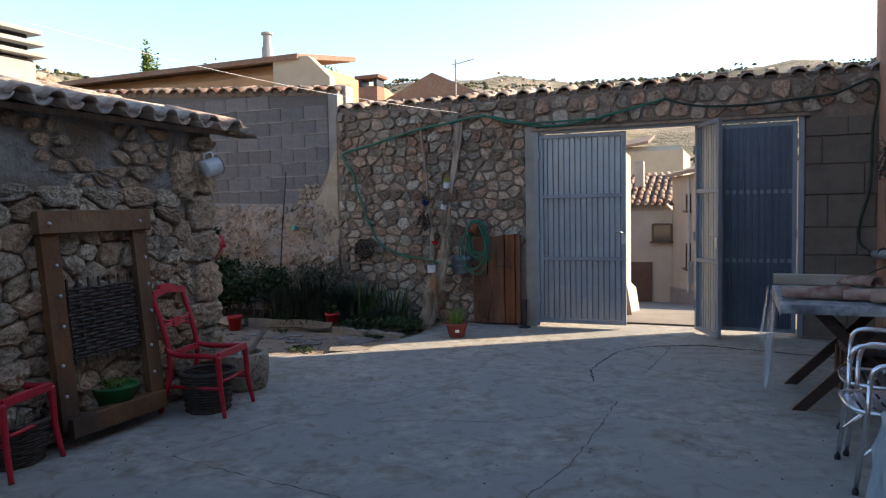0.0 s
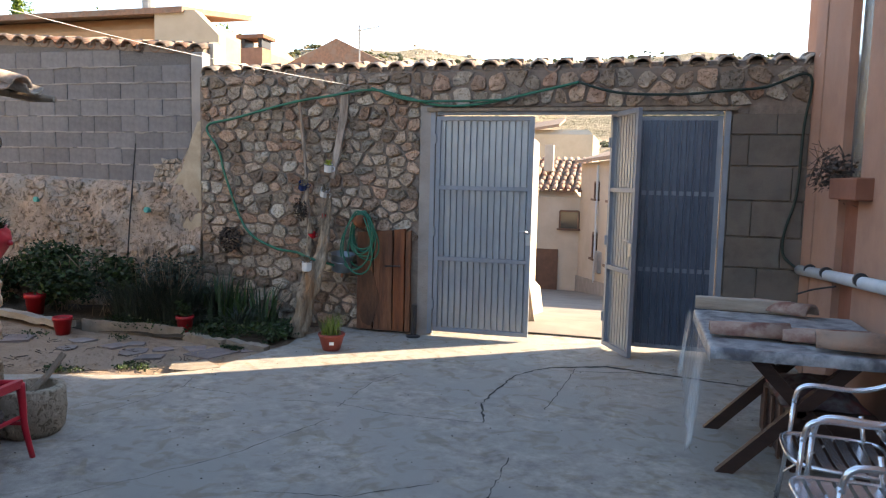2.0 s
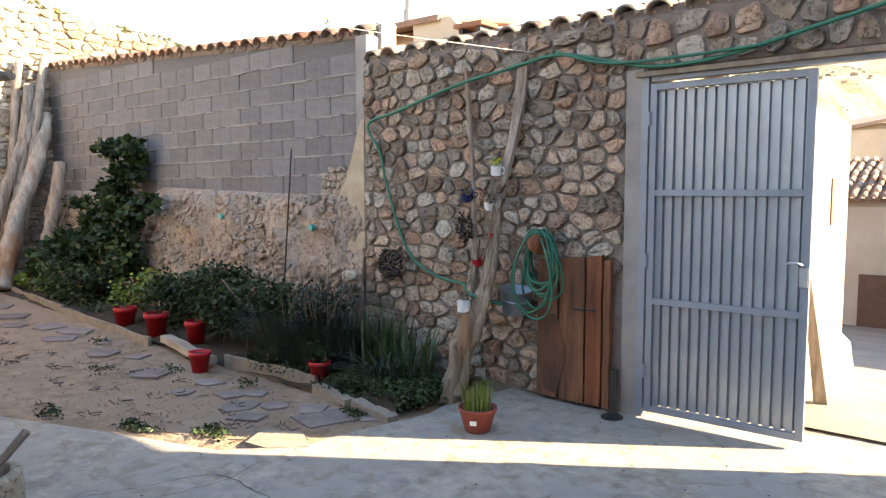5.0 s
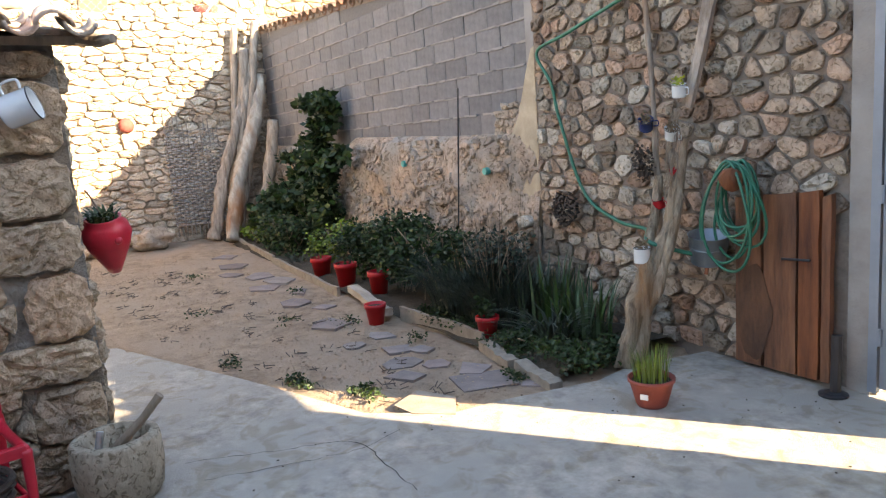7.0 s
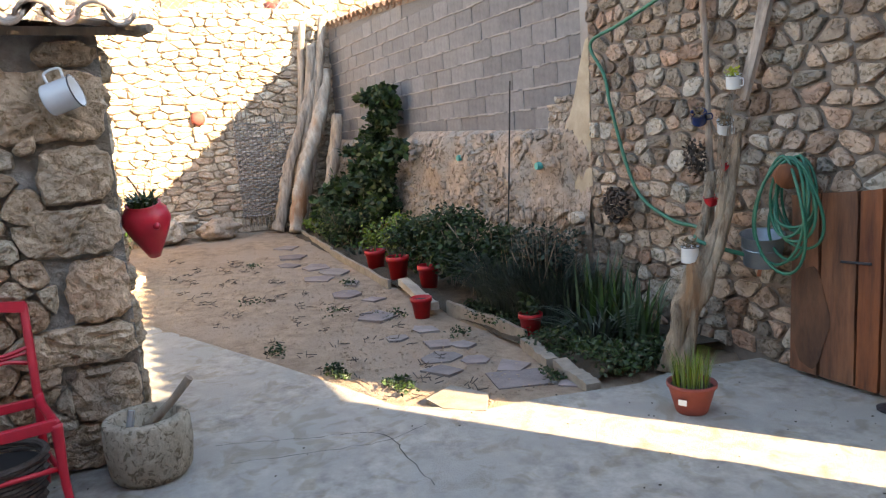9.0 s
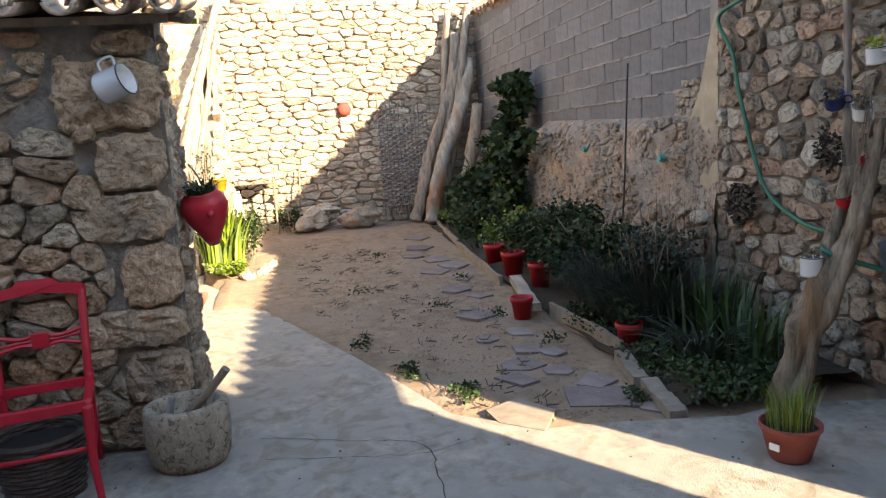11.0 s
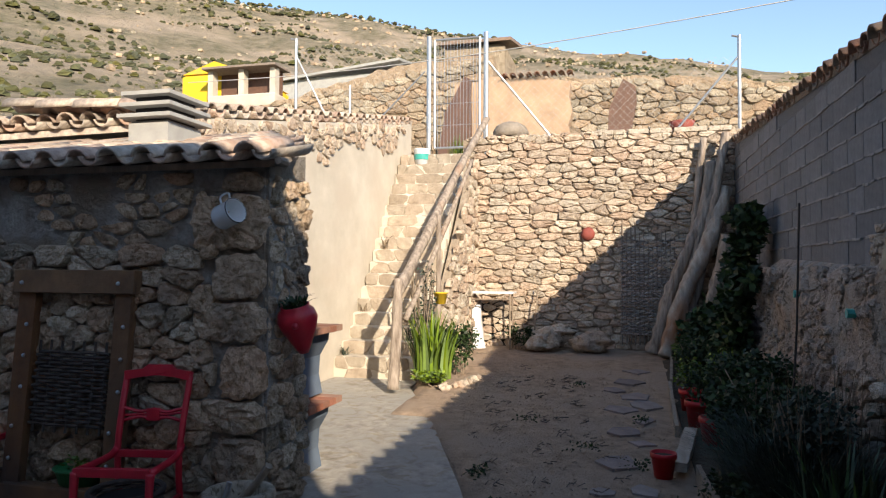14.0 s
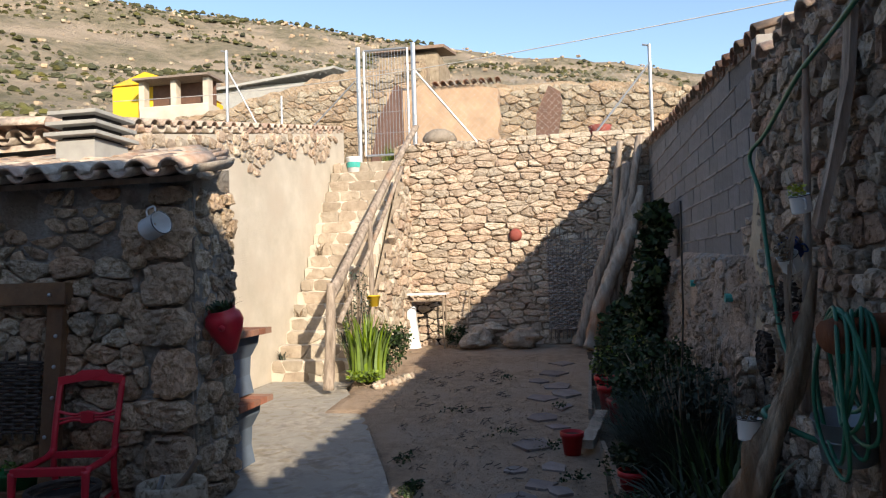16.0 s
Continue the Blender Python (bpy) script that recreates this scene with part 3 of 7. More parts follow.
crack([(1.16, -2.62), (1.05, -2.2), (1.1, -1.75), (1.15, -1.36), (1.3, -1.1), (1.46, -0.93), (1.93, -0.72), (2.53, -0.85), (3.3, -1.0)], 0.02, 1)
crack([(1.46, -0.95), (1.93, -0.74), (2.53, -0.87), (3.3, -1.03)], 0.03, 21)
crack([(1.53, -2.2), (1.6, -1.6), (1.65, -0.92)], 0.007, 2)
crack([(1.6, -1.0), (1.9, -0.95), (2.4, -0.8), (2.7, -0.85)], 0.01, 3)
crack([(-0.4, -2.62), (-0.02, -2.55), (0.5, -2.66), (1.16, -2.62)], 0.006, 4)
crack([(0.04, -2.64), (0.05, -2.0), (0.2, -1.6)], 0.007, 5)
crack([(-1.8, -3.44), (-1.6, -2.95), (-1.5, -2.66), (-1.36, -2.58), (-1.02, -2.59), (-0.74, -2.6)], 0.006, 6)
crack([(-1.52, -3.4), (-1.4, -3.0), (-1.32, -2.6), (-1.41, -2.33)], 0.005, 12)
crack([(-0.97, -5.31), (-0.76, -4.54), (-0.2, -3.7), (0.1, -2.9)], 0.007, 7)
crack([(-0.97, -5.31), (-0.3, -5.42), (0.35, -5.5), (1.2, -5.75)], 0.008, 8)
crack([(1.23, -5.33), (1.39, -4.65), (1.43, -3.82), (1.44, -3.19)], 0.007, 9)
crack([(0.2, -4.1), (0.7, -4.0), (1.1, -3.7)], 0.007, 11)

# ---- gate wall ----
WG = Geo()
WG.box((-1.46, 0.225, 1.26), (2.9, 0.45, 3.14)).box((3.35, 0.225, 1.26), (0.8, 0.45, 3.14)).box((1.47, 0.225, 2.625), (2.96, 0.45, 0.41))
wall_gate = setting("wall_gate", WG, M_MORTAR, "rubble stone wall in brown mortar with a tiled top")
setting("wall_end", Geo().box((-2.965, 0.2, 1.5), (0.15, 0.36, 3.2)), M_CEMENT, "cement pier between the stone wall and the block wall")
setting("door_jamb", Geo().box((-0.1, -0.002, 1.2), (0.13, 0.05, 2.5)), M_CEMENT, "grey cement jamb of the gate")
setting("trim", Geo().box((1.47, -0.02, 2.405), (3.1, 0.1, 0.035)), M_WOOD, "weathered wooden lintel board over the gate")

# ---- block wall ----
wb = Geo()
wb.prism([(-10.6, 0.1, -0.3), (-2.9, 0.1, -0.3), (-2.9, 0.1, 3.1), (-5.2, 0.1, 3.26), (-10.6, 0.1, 3.62)], (0, 0.3, 0))
wall_block = setting("wall_block", wb, M_JOINT, "wall of grey concrete blocks with rough joints")
base = Geo()
for i in range(181):
    for j in range(23):
        x, s = -10.6 + 7.7 * i / 180, j / 22
        top = 1.57 + 0.03 * max(0, -x - 4)
        if x < -6.9:
            top -= 0.12 * min(1, (-6.9 - x) * 3)
        if x > -3.6:
            top += min(1, (x + 3.6) / 0.6) ** 2 * 0.7
        z = -0.3 + (top + 0.3) * s
        y = 0.09 - (0.11 + 0.24 * (1 - s) ** 1.3) * (1 if x < -3.6 else max(0.35, 1 - (x + 3.6) * 0.9))
        y += noise.noise((x * 2, z * 2, 0)) * 0.09 + noise.noise((x * 7, z * 7, 2)) * 0.05
        base.v.append(Vector((x, 0.095 if j == 22 else y, z)))
for i in range(180):
    for j in range(22):
        a = i * 23 + j
        base.f.append([a, a + 23, a + 24, a + 1])
wall_base = setting("wall_base", base, M_BASE, "crumbling rubble and earth base under the block wall", True)

# ---- far wall, stairs and terrace ----
wall_far = setting("wall_far", Geo().box((-10.8, -2.15, 1.9), (0.5, 4.8, 3.95)), M_EARTHMORTAR, "tall dry stone retaining wall of pale limestone")
setting("terrace", Geo().poly([(-10.7, -4.5), (-10.7, 2), (-13.5, 2), (-13.5, -14), (-11.1, -14), (-10.7, -6)], 3.2, 3.62), M_DIRT, "bare earth terrace above the wall")
g = Geo()
rng = random.Random(4)
N_STEP = 18
STEP_X = [-7.45 - (0.28 * i if i < 3 else 0.56 + (i - 2) * 0.158) for i in range(N_STEP)]
for i in range(N_STEP):
    x0 = STEP_X[i]
    top = 0.05 + (i + 1) * 0.197
    g.box(((x0 - 10.7) / 2, -5.1 + rng.uniform(-0.02, 0.02), top - 0.25), (x0 + 10.7, 1.22, 0.5))
stairs = setting("stairs", g, M_PLASTER, "steep worn stone steps up to the terrace")
g = Geo()
g.prism([(-7.5, -4.42, -0.2), (-10.65, -4.42, -0.2), (-10.65, -4.42, 3.6), (-10.3, -4.42, 3.25), (-7.7, -4.42, 0.35)], (0, 0.13, 0))
stair_side = setting("wall_stair", g, M_EARTHMORTAR, "stone side wall of the steps")
g = Geo()
g.prism([(-4.3, -5.72, -0.2), (-11.1, -5.72, -0.2), (-11.1, -5.72, 4.33), (-10.6, -5.72, 4.21), (-4.3, -5.72, 3.03)], (0, -0.3, 0))
wall_grey = setting("wall_plaster", g, M_PLASTER, "tall wall beside the steps in patchy grey plaster")

# ---- shed ----
g = Geo()
g.prism([(-1.9, -3.77, -0.2), (-1.9, -12, -0.2), (-1.9, -12, 2.15), (-1.9, -3.77, 2.15)], (-0.35, 0, 0))
g.prism([(-1.92, -3.75, -0.2), (-2.52, -3.8, -0.2), (-2.52, -3.8, 2.3), (-1.92, -3.75, 2.14)], (0, -0.3, 0))
g.prism([(-2.5, -4.1, -0.2), (-2.7, -5.5, -0.2), (-2.7, -5.5, 2.4), (-2.5, -4.1, 2.3)], (0.1, 0, 0))
wall_shed = setting("wall_shed", g, M_GREYMORTAR, "old shed wall of porous stone in patchy grey mortar")

# ---- house that shades the yard ----
g = Geo()
g.box((6.2, 0.29, 2.39), (4.9, 0.98, 5.9)).box((6.2, -3.25, 2.6), (4.9, 6.1, 6.32)).box((6.2, -11.6, 2.6), (4.9, 10.6, 6.32))
wall_house = setting("wall_house", g, M_PINK, "salmon pink rendered house wall beside the yard")
setting("wall_south", Geo().box((1, -17.2, 1.5), (8, 0.4, 3.4)), M_CEMENT, "plain cement wall closing the yard")

# ---- gate ----
def gate_leaf(name, m, w, h, label, handle=False, paint=None):
    e = thing(name, m, label, "gate", "leaves of the metal gate")
    f = Geo()
    s = 0.045
    f.box((s / 2, 0, h / 2), (s, 0.05, h)).box((w - s / 2, 0, h / 2), (s, 0.04, h))
    part("frame", f, M_GATEFR, e, "blue-grey painted steel frame")
    for z in (s / 2, h - s / 2, h * 0.345, h * 0.675):
        part("crossbar", Geo().box((w / 2, -0.004, z), (w - 2 * s, 0.036, s)), M_GATEFR, e)
    p = Geo()
    n = max(8, round((w - 2 * s) / 0.068))
    st = (w - 2 * s) / n
    xs = []
    for i in range(n):
        x = s + i * st
        xs += [(x, 0.0), (x + st * 0.64, 0.0), (x + st * 0.7, 0.03), (x + st * 0.94, 0.03)]
    xs.append((w - s, 0.0))
    for x, y in xs:
        p.v += [Vector((x, y + 0.012, s)), Vector((x, y + 0.012, h - s))]
    p.f = [[2 * i, 2 * i + 2, 2 * i + 3, 2 * i + 1] for i in range(len(xs) - 1)]
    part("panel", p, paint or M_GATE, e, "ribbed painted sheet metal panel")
    for z in (0.3, 1.1, 2.1):
        part("hinge", Geo().tube([(0.0, -0.03, z - 0.05), (0.0, -0.03, z + 0.05)], 0.013), M_GATEFR, e)
    if handle:
        part("handle", Geo().tube(bezier([(w - 0.03, -0.02, 1.12), (w - 0.06, -0.06, 1.14), (w - 0.12, -0.06, 1.14)], 4), 0.009), M_STEEL, e)
        part("lock", Geo().box((w - 0.03, -0.022, 1.05), (0.05, 0.02, 0.12)), M_STEEL, e)
    return e


g = Geo().box((-0.02, 0.0, 1.18), (0.05, 0.07, 2.42)).box((2.94, 0.0, 1.18), (0.05, 0.07, 2.42)).box((1.46, 0.0, 2.372), (2.87, 0.06, 0.035))
setting("door_frame", g, M_GATEFR, "blue-grey steel frame of the gate")
gate_leaf("gate_leaf", pose(0.015, 0.0, 0.0, 0, 0, 1.5), 1.05, 2.34, "closed ribbed metal gate leaf in pale blue-grey", True)
# Panel darker than its neighbours, the reflection painted into it.
gate_leaf("gate_leaf", pose(2.9, 0.02, 0.0, 0, 0, 180), 0.8, 2.34, "closed ribbed metal gate leaf, a dark reflection put into its navy panel colour", False, M_GATEREFL)
gate_leaf("gate_leaf", pose(1.86, 0.1, -0.02, 0, 0, -64), 0.6, 2.4, "open ribbed metal gate leaf swung out from its neighbour", True)

# ---- street and houses outside ----
g = Geo()
for i in range(31):
    for j in range(13):
        x, y = -9 + 22 * j / 12, 0.45 + i * 0.9
        g.v.append(Vector((x, y, -0.05 - min(2.2, max(0, y - 1.2) * 0.125) + 0.02)))
for i in range(30):
    for j in range(12):
        a = i * 13 + j
        g.f.append([a, a + 13, a + 14, a + 1])
setting("road", g, M_ROAD, "pale cement village street falling away from the gate", True)


def roof_plane(name, parent, origin, along, up, cols, rows, material, pitch=0.24, length=0.42, seed=0, r=0.095, name2="roof_tile", cut=0.0):
    """Barrel tiles in rows: low corner, direction of the eave and of the slope."""
    rng = random.Random(seed)
    along, up = Vector(along).normalized(), Vector(up).normalized()
    nrm = along.cross(up).normalized()
    cap = tile_mesh(name2, length + 0.06, r, r * 0.82, material)
    pan = tile_mesh(name2, length + 0.06, r * 0.85, r, material, False)
    rot = Matrix((along, up, nrm)).transposed().to_4x4()
    for i in range(cols):
        for j in range(rows):
            if cut and (cols - i) * pitch < cut * j:
                continue
            for k, me in ((0, cap), (1, pan)):
                p = Vector(origin) + along * ((i + 0.5 * k) * pitch + rng.uniform(-0.012, 0.012)) + up * (j * length + rng.uniform(-0.02, 0.02)) + nrm * (0.02 + (0.0 if k == 0 else 0.045))
                lay(name2, me, Matrix.Translation(p) @ rot @ pose(0, 0, 0, rng.uniform(-1.5, 3), rng.uniform(-3, 3), rng.uniform(-3, 3)), parent)


def window(e, c, w, h, normal, bars=False, pane=None):
    """A window with frame, sill and pane, in a wall that faces the given way."""
    m = Matrix.Translation(c) @ Matrix.Rotation(math.atan2(normal[0], -normal[1]), 4, "Z")
    win = new("window")
    win.parent = e
    win.matrix_basis = m
    f = Geo().box((-w / 2, 0, 0), (0.06, 0.1, h)).box((w / 2, 0, 0), (0.06, 0.1, h)).box((0, 0, h / 2), (w, 0.1, 0.06)).box((0, -0.04, -h / 2), (w + 0.16, 0.18, 0.06))
    part("window_frame", f, M_BROWND, win)
    part("pane", Geo().box((0, 0.0, 0), (w - 0.06, 0.04, h - 0.06)), pane or M_GLASS, win)


def house(name, x0, x1, y0, y1, z0, z1, material, label, cat="house"):
    e = thing(name, (0, 0, 0), label, cat)
    part("wall", Geo().box(((x0 + x1) / 2, (y0 + y1) / 2, (z0 + z1) / 2), (x1 - x0, y1 - y0, z1 - z0)), material, e)
    return e


h1 = house("village_house", -4.5, 0.35, 16, 20, -2.3, 1.42, M_WHITEW, "white village house with tiled roof and brown garage door")
roof_plane("roof", h1, (-4.6, 15.75, 1.38), (1, 0, 0), (0, 1, 0.36), 21, 8, M_TILE, seed=3)
part("garage_door", Geo().box((-0.8, 15.97, -1.2), (0.95, 0.08, 1.35)), M_BROWND, h1)
part("chimney", Geo().box((-0.85, 17.0, 2.5), (0.3, 0.3, 0.9)), M_WHITEW, h1)
window(h1, (0.0, 15.96, 0.45), 0.6, 0.6, (0, -1))
h2 = thing("village_house", (0, 0, 0), "white village house with small windows beside the street", "house")
part("wall", Geo().poly([(0.33, 16.0), (1.55, 11.6), (2.6, 7.8), (8, 7.8), (8, 16)], -2.4, 2.3), M_WHITEW, h2)
part("roof", Geo().prism([(0.1, 16.1, 2.3), (2.4, 7.6, 2.3), (6.5, 7.6, 3.6), (4.5, 16.1, 3.6)], (0, 0, 0.1)), M_TILE, h2)
hx, hy = (2.6 - 0.33), (7.8 - 16.0)
hl = math.hypot(hx, hy)
for q in (0.3, 0.52, 0.75):
    for zz, hh in ((1.45, 0.5), (-0.15, 0.75)):
        window(h2, (0.33 + hx * q - 0.02, 16 + hy * q, zz), 0.36, hh, (hy / hl, -hx / hl))
part("base_band", Geo().prism([(0.3, 15.98, -2.3), (2.55, 7.8, -2.0), (2.55, 7.8, -0.7), (0.3, 15.98, -1.35)], (-0.03, -0.01, 0)), M_CEMENT, h2)
part("meter_box", Geo().box((1.12, 12.95, -0.55), (0.12, 0.45, 0.6), 15), M_STEEL, h2)
part("downpipe", Geo().tube([(1.0, 13.3, 2.2), (1.0, 13.3, -1.2)], 0.035, 6), M_PVC, h2)
h3 = house("village_house", -3.6, 0.15, 24, 29, -2, 4.0, M_CREAM, "pale cream house on higher ground behind")
part("roof", Geo().prism([(-3.8, 23.8, 3.7), (-1.3, 23.8, 4.1), (-1.3, 26.5, 4.6), (-3.8, 26.5, 4.2)], (0, 0, 0.12)), M_TILE, h3)
h4 = house("white_house", -7.0, 0.72, 0.9, 3.0, -1.5, 2.35, M_WHITEW, "bright white rendered house wall beside the gate")

for y, z in ((1.35, 1.55), (2.3, 1.5)):
    part("slot", Geo().box((0.722, y, z), (0.02, 0.1, 0.42)), M_BROWND, h4, "narrow vertical slot in the wall")
part("footing", Geo().prism([(0.72, 0.9, -0.3), (0.86, 0.9, -0.3), (0.8, 0.9, 0.12), (0.72, 0.9, 0.2)], (0, 2.1, 0)), M_PLASTER, h4, "rough sloping mortar footing")
lone("leaning_board", Geo().prism([(0.88, 1.15, -0.05), (0.98, 1.15, -0.05), (0.8, 1.25, 0.95), (0.74, 1.25, 0.95)], (0, 0.05, 0)), M_LOG, "grey weathered board leaning on the white house wall", "plank")

# ---- houses over the block wall ----
ho = house("orange_house", -20, -9.2, 9, 15, -1, 5.85, M_ORANGE, "orange rendered house with a long tiled roof")
part("roof", Geo().prism([(-20.5, 8.6, 5.78), (-9.3, 8.6, 5.78), (-9.3, 12, 6.3), (-20.5, 12, 6.3)], (0, 0, 0.15)), M_TILE, ho)
part("gable", Geo().prism([(-10.2, 8.7, 4.0), (-8.3, 8.7, 4.0), (-8.3, 8.7, 5.2), (-9.0, 8.7, 5.85), (-10.2, 8.7, 5.9)], (0, 0.3, 0)), M_CREAM, ho)
part("chimney", Geo().lathe([(0.16, 0), (0.16, 0.35), (0.12, 0.35), (0.12, 0.7), (0.17, 0.72), (0.17, 0.78)], (-10.6, 9.0, 5.95), 12), M_CHIMNEY, ho)
hg = house("far_house", -9.5, -5.6, 14, 20, -1, 5.2, M_RUIN, "weathered house gable with a tiled roof")
part("roof", Geo().prism([(-9.7, 13.9, 5.1), (-7.4, 13.9, 6.1), (-5.3, 13.9, 5.1)], (0, 6, 0)), M_TILE, hg)

# ---- shed roof ----
g = Geo().prism([(-1.82, -3.66, 2.17), (-1.82, -12, 2.17), (-3.7, -12, 2.6), (-3.7, -5.14, 2.6)], (0, 0, -0.04))
shed_roof = setting("roof", g, M_WOOD, "boards of the shed roof under old clay tiles")
roof_plane("roof_tile", shed_roof, (-1.66, -9.27, 2.155), (0, 1, 0), (-1, 0, 0.24), 24, 5, M_TILEOLD, 0.24, 0.42, 11, 0.088, cut=0.28)
lone("roof_beam", Geo().tube([(-1.6, -3.52, 2.13), (-1.75, -3.56, 2.14), (-2.45, -3.86, 2.3)], [0.02, 0.03, 0.04], 8), M_WOOD, "split weathered timber at the edge of the shed roof", "beam")
ch = thing("chimney", (-2.72, -5.08, 2.22), "square grey concrete chimney with stacked slab caps on the tiled roof", "chimney")
part("shaft", Geo().box((0, 0, 0.15), (0.42, 0.34, 0.5)), M_CHIMNEY, ch)
for i in range(3):
    part("cap_slab", Geo().box((0, 0, 0.43 + i * 0.085), (0.54 - 0.02 * i, 0.46 - 0.02 * i, 0.03)), M_CHIMNEY, ch)
    # Solid dark block in the open gap, painting the shade between the slabs.
    part("gap_shade", Geo().box((0, 0, 0.385 + i * 0.085), (0.34, 0.28, 0.06)), M_DARKRIM, ch)

# ---- second roof by the steps ----
g = Geo().prism([(-3.6, -5.75, 2.85), (-3.6, -13, 2.75), (-11.0, -13, 4.03), (-11.0, -5.75, 4.35)], (0, 0, -0.06))
roof_far = setting("roof", g, M_TILEOLD, "long low roof of weathered clay tiles beside the steps")
roof_plane("roof_tile", roof_far, (-11.1, -5.72, 4.43), (1, 0, -0.185), (0, -1, 0.06), 29, 4, M_TILEOLD, 0.27, 0.42, 12, 0.11)
roof_plane("roof_tile", roof_far, (-3.55, -13.0, 2.86), (0, 1, 0), (-1, 0, 0.18), 26, 3, M_TILEOLD, 0.27, 0.42, 13, 0.11)
rubble("stone", wall_grey, (-10.7, -3.6, 2.2, 4.3), 0.2, 1.3, 0.03, 0.035, lambda u, v, d: (u, -5.72 + d, v), M_DRY, 21,
       lambda u, v: 2.95 - 0.185 * (u + 3.6) - 0.42 - 0.4 * noise.noise((u * 1.2, 0, 0)) < v < 2.93 - 0.185 * (u + 3.6) - 0.05)

# ---- oven shelves at the shed's corner ----
ov = thing("masonry_shelf", (-2.98, -4.22, -0.05), "blue rendered masonry shelf unit with two brick ledges", "shelf")
for z, t in ((0.0, "lower"), (0.58, "upper")):
    g = Geo()
    prof = [(0.0, 0), (0.24, 0), (0.21, 0.15), (0.22, 0.3), (0.29, 0.42), (0.3, 0.5), (0.0, 0.5)]
    g.prism([(-0.25, y, z + h) for y, h in prof], (0.48, 0, 0))
    part("side", g, M_BLUEGREY, ov, "blue-grey rendered support with a hollow curve")
    part("back", Geo().box((0, -0.05, z + 0.25), (0.5, 0.1, 0.5)), M_BLUEGREY, ov)
for z in (0.535, 1.1):
    for k in range(5):
        part("brick", Geo().box((-0.24 + 0.12 * k, 0.14, z), (0.115, 0.5, 0.05)), M_BRICK, ov)


# ---- red chairs and baskets ----
def chair(m):
    e = thing("chair", m, "old red painted wooden chair without its seat", "chair", "red chairs by the shed")
    for sx in (-1, 1):
        pts = bezier([(sx * 0.17, -0.28, 0), (sx * 0.175, -0.2, 0.22), (sx * 0.18, -0.18, 0.42), (sx * 0.185, -0.22, 0.62), (sx * 0.19, -0.3, 0.87)], 4)
        part("back_leg", Geo().tube(pts, 0.019, 8), M_RED, e, "", True)
        pts = bezier([(sx * 0.215, 0.25, 0), (sx * 0.2, 0.22, 0.18), (sx * 0.2, 0.21, 0.33), (sx * 0.2, 0.2, 0.43)], 4)
        part("front_leg", Geo().tube(pts, [0.015, 0.015, 0.016, 0.017, 0.018, 0.018, 0.019, 0.02, 0.021, 0.022, 0.023, 0.024, 0.024], 8), M_RED, e, "", True)
        part("side_rail", Geo().tube(bezier([(sx * 0.185, -0.2, 0.48), (sx * 0.188, -0.12, 0.43), (sx * 0.2, 0.2, 0.43)], 4), 0.02, 8), M_RED, e, "", True)
        part("stretcher", Geo().tube([(sx * 0.177, -0.2, 0.2), (sx * 0.2, 0.22, 0.2)], 0.012, 8), M_RED, e, "", True)
    part("seat_rail", Geo().box((0, 0.2, 0.43), (0.4, 0.035, 0.045)), M_RED, e)
    part("seat_rail", Geo().box((0, -0.18, 0.43), (0.35, 0.03, 0.04)), M_RED, e)
    part("stretcher", Geo().tube([(-0.2, 0.2, 0.24), (0.2, 0.2, 0.24)], 0.012, 8), M_RED, e, "", True)
    top = [(-0.19, 0.83), (-0.2, 0.88), (-0.1, 0.89), (-0.07, 0.915), (0.07, 0.915), (0.1, 0.89), (0.2, 0.88), (0.19, 0.83), (0.1, 0.845), (0.0, 0.855), (-0.1, 0.845)]
    part("crest_rail", Geo().prism([(x, -0.3 + (0.88 - z) * 0.2 - 0.02 * (1 - (x / 0.2) ** 2), z) for x, z in top], (0, 0.025, 0)), M_RED, e)
    y = -0.235
    mid = Geo()
    mid.tube(bezier([(-0.185, y, 0.68), (-0.08, y, 0.655), (0, y, 0.67), (0.08, y, 0.655), (0.185, y, 0.68)], 4), 0.01, 6)
    mid.tube(bezier([(-0.185, y, 0.6), (-0.08, y, 0.625), (0, y, 0.61), (0.08, y, 0.625), (0.185, y, 0.6)], 4), 0.01, 6)
    mid.tube(bezier([(-0.185, y, 0.655), (-0.07, y, 0.64), (0, y, 0.64), (0.07, y, 0.64), (0.185, y, 0.63)], 4), 0.008, 6)
    mid.box((0, y, 0.64), (0.075, 0.02, 0.07))
    part("backrest", mid, M_RED, e, "carved middle rail")
    return e


CHAIR_SIZE = Matrix.Scale(1.06, 4)
c1 = chair(pose(-1.5, -4.37, -0.05, 0, 0, -79) @ CHAIR_SIZE)
c2 = copy_thing(c1, pose(-1.83, -5.83, -0.05, 0, 0, -74))


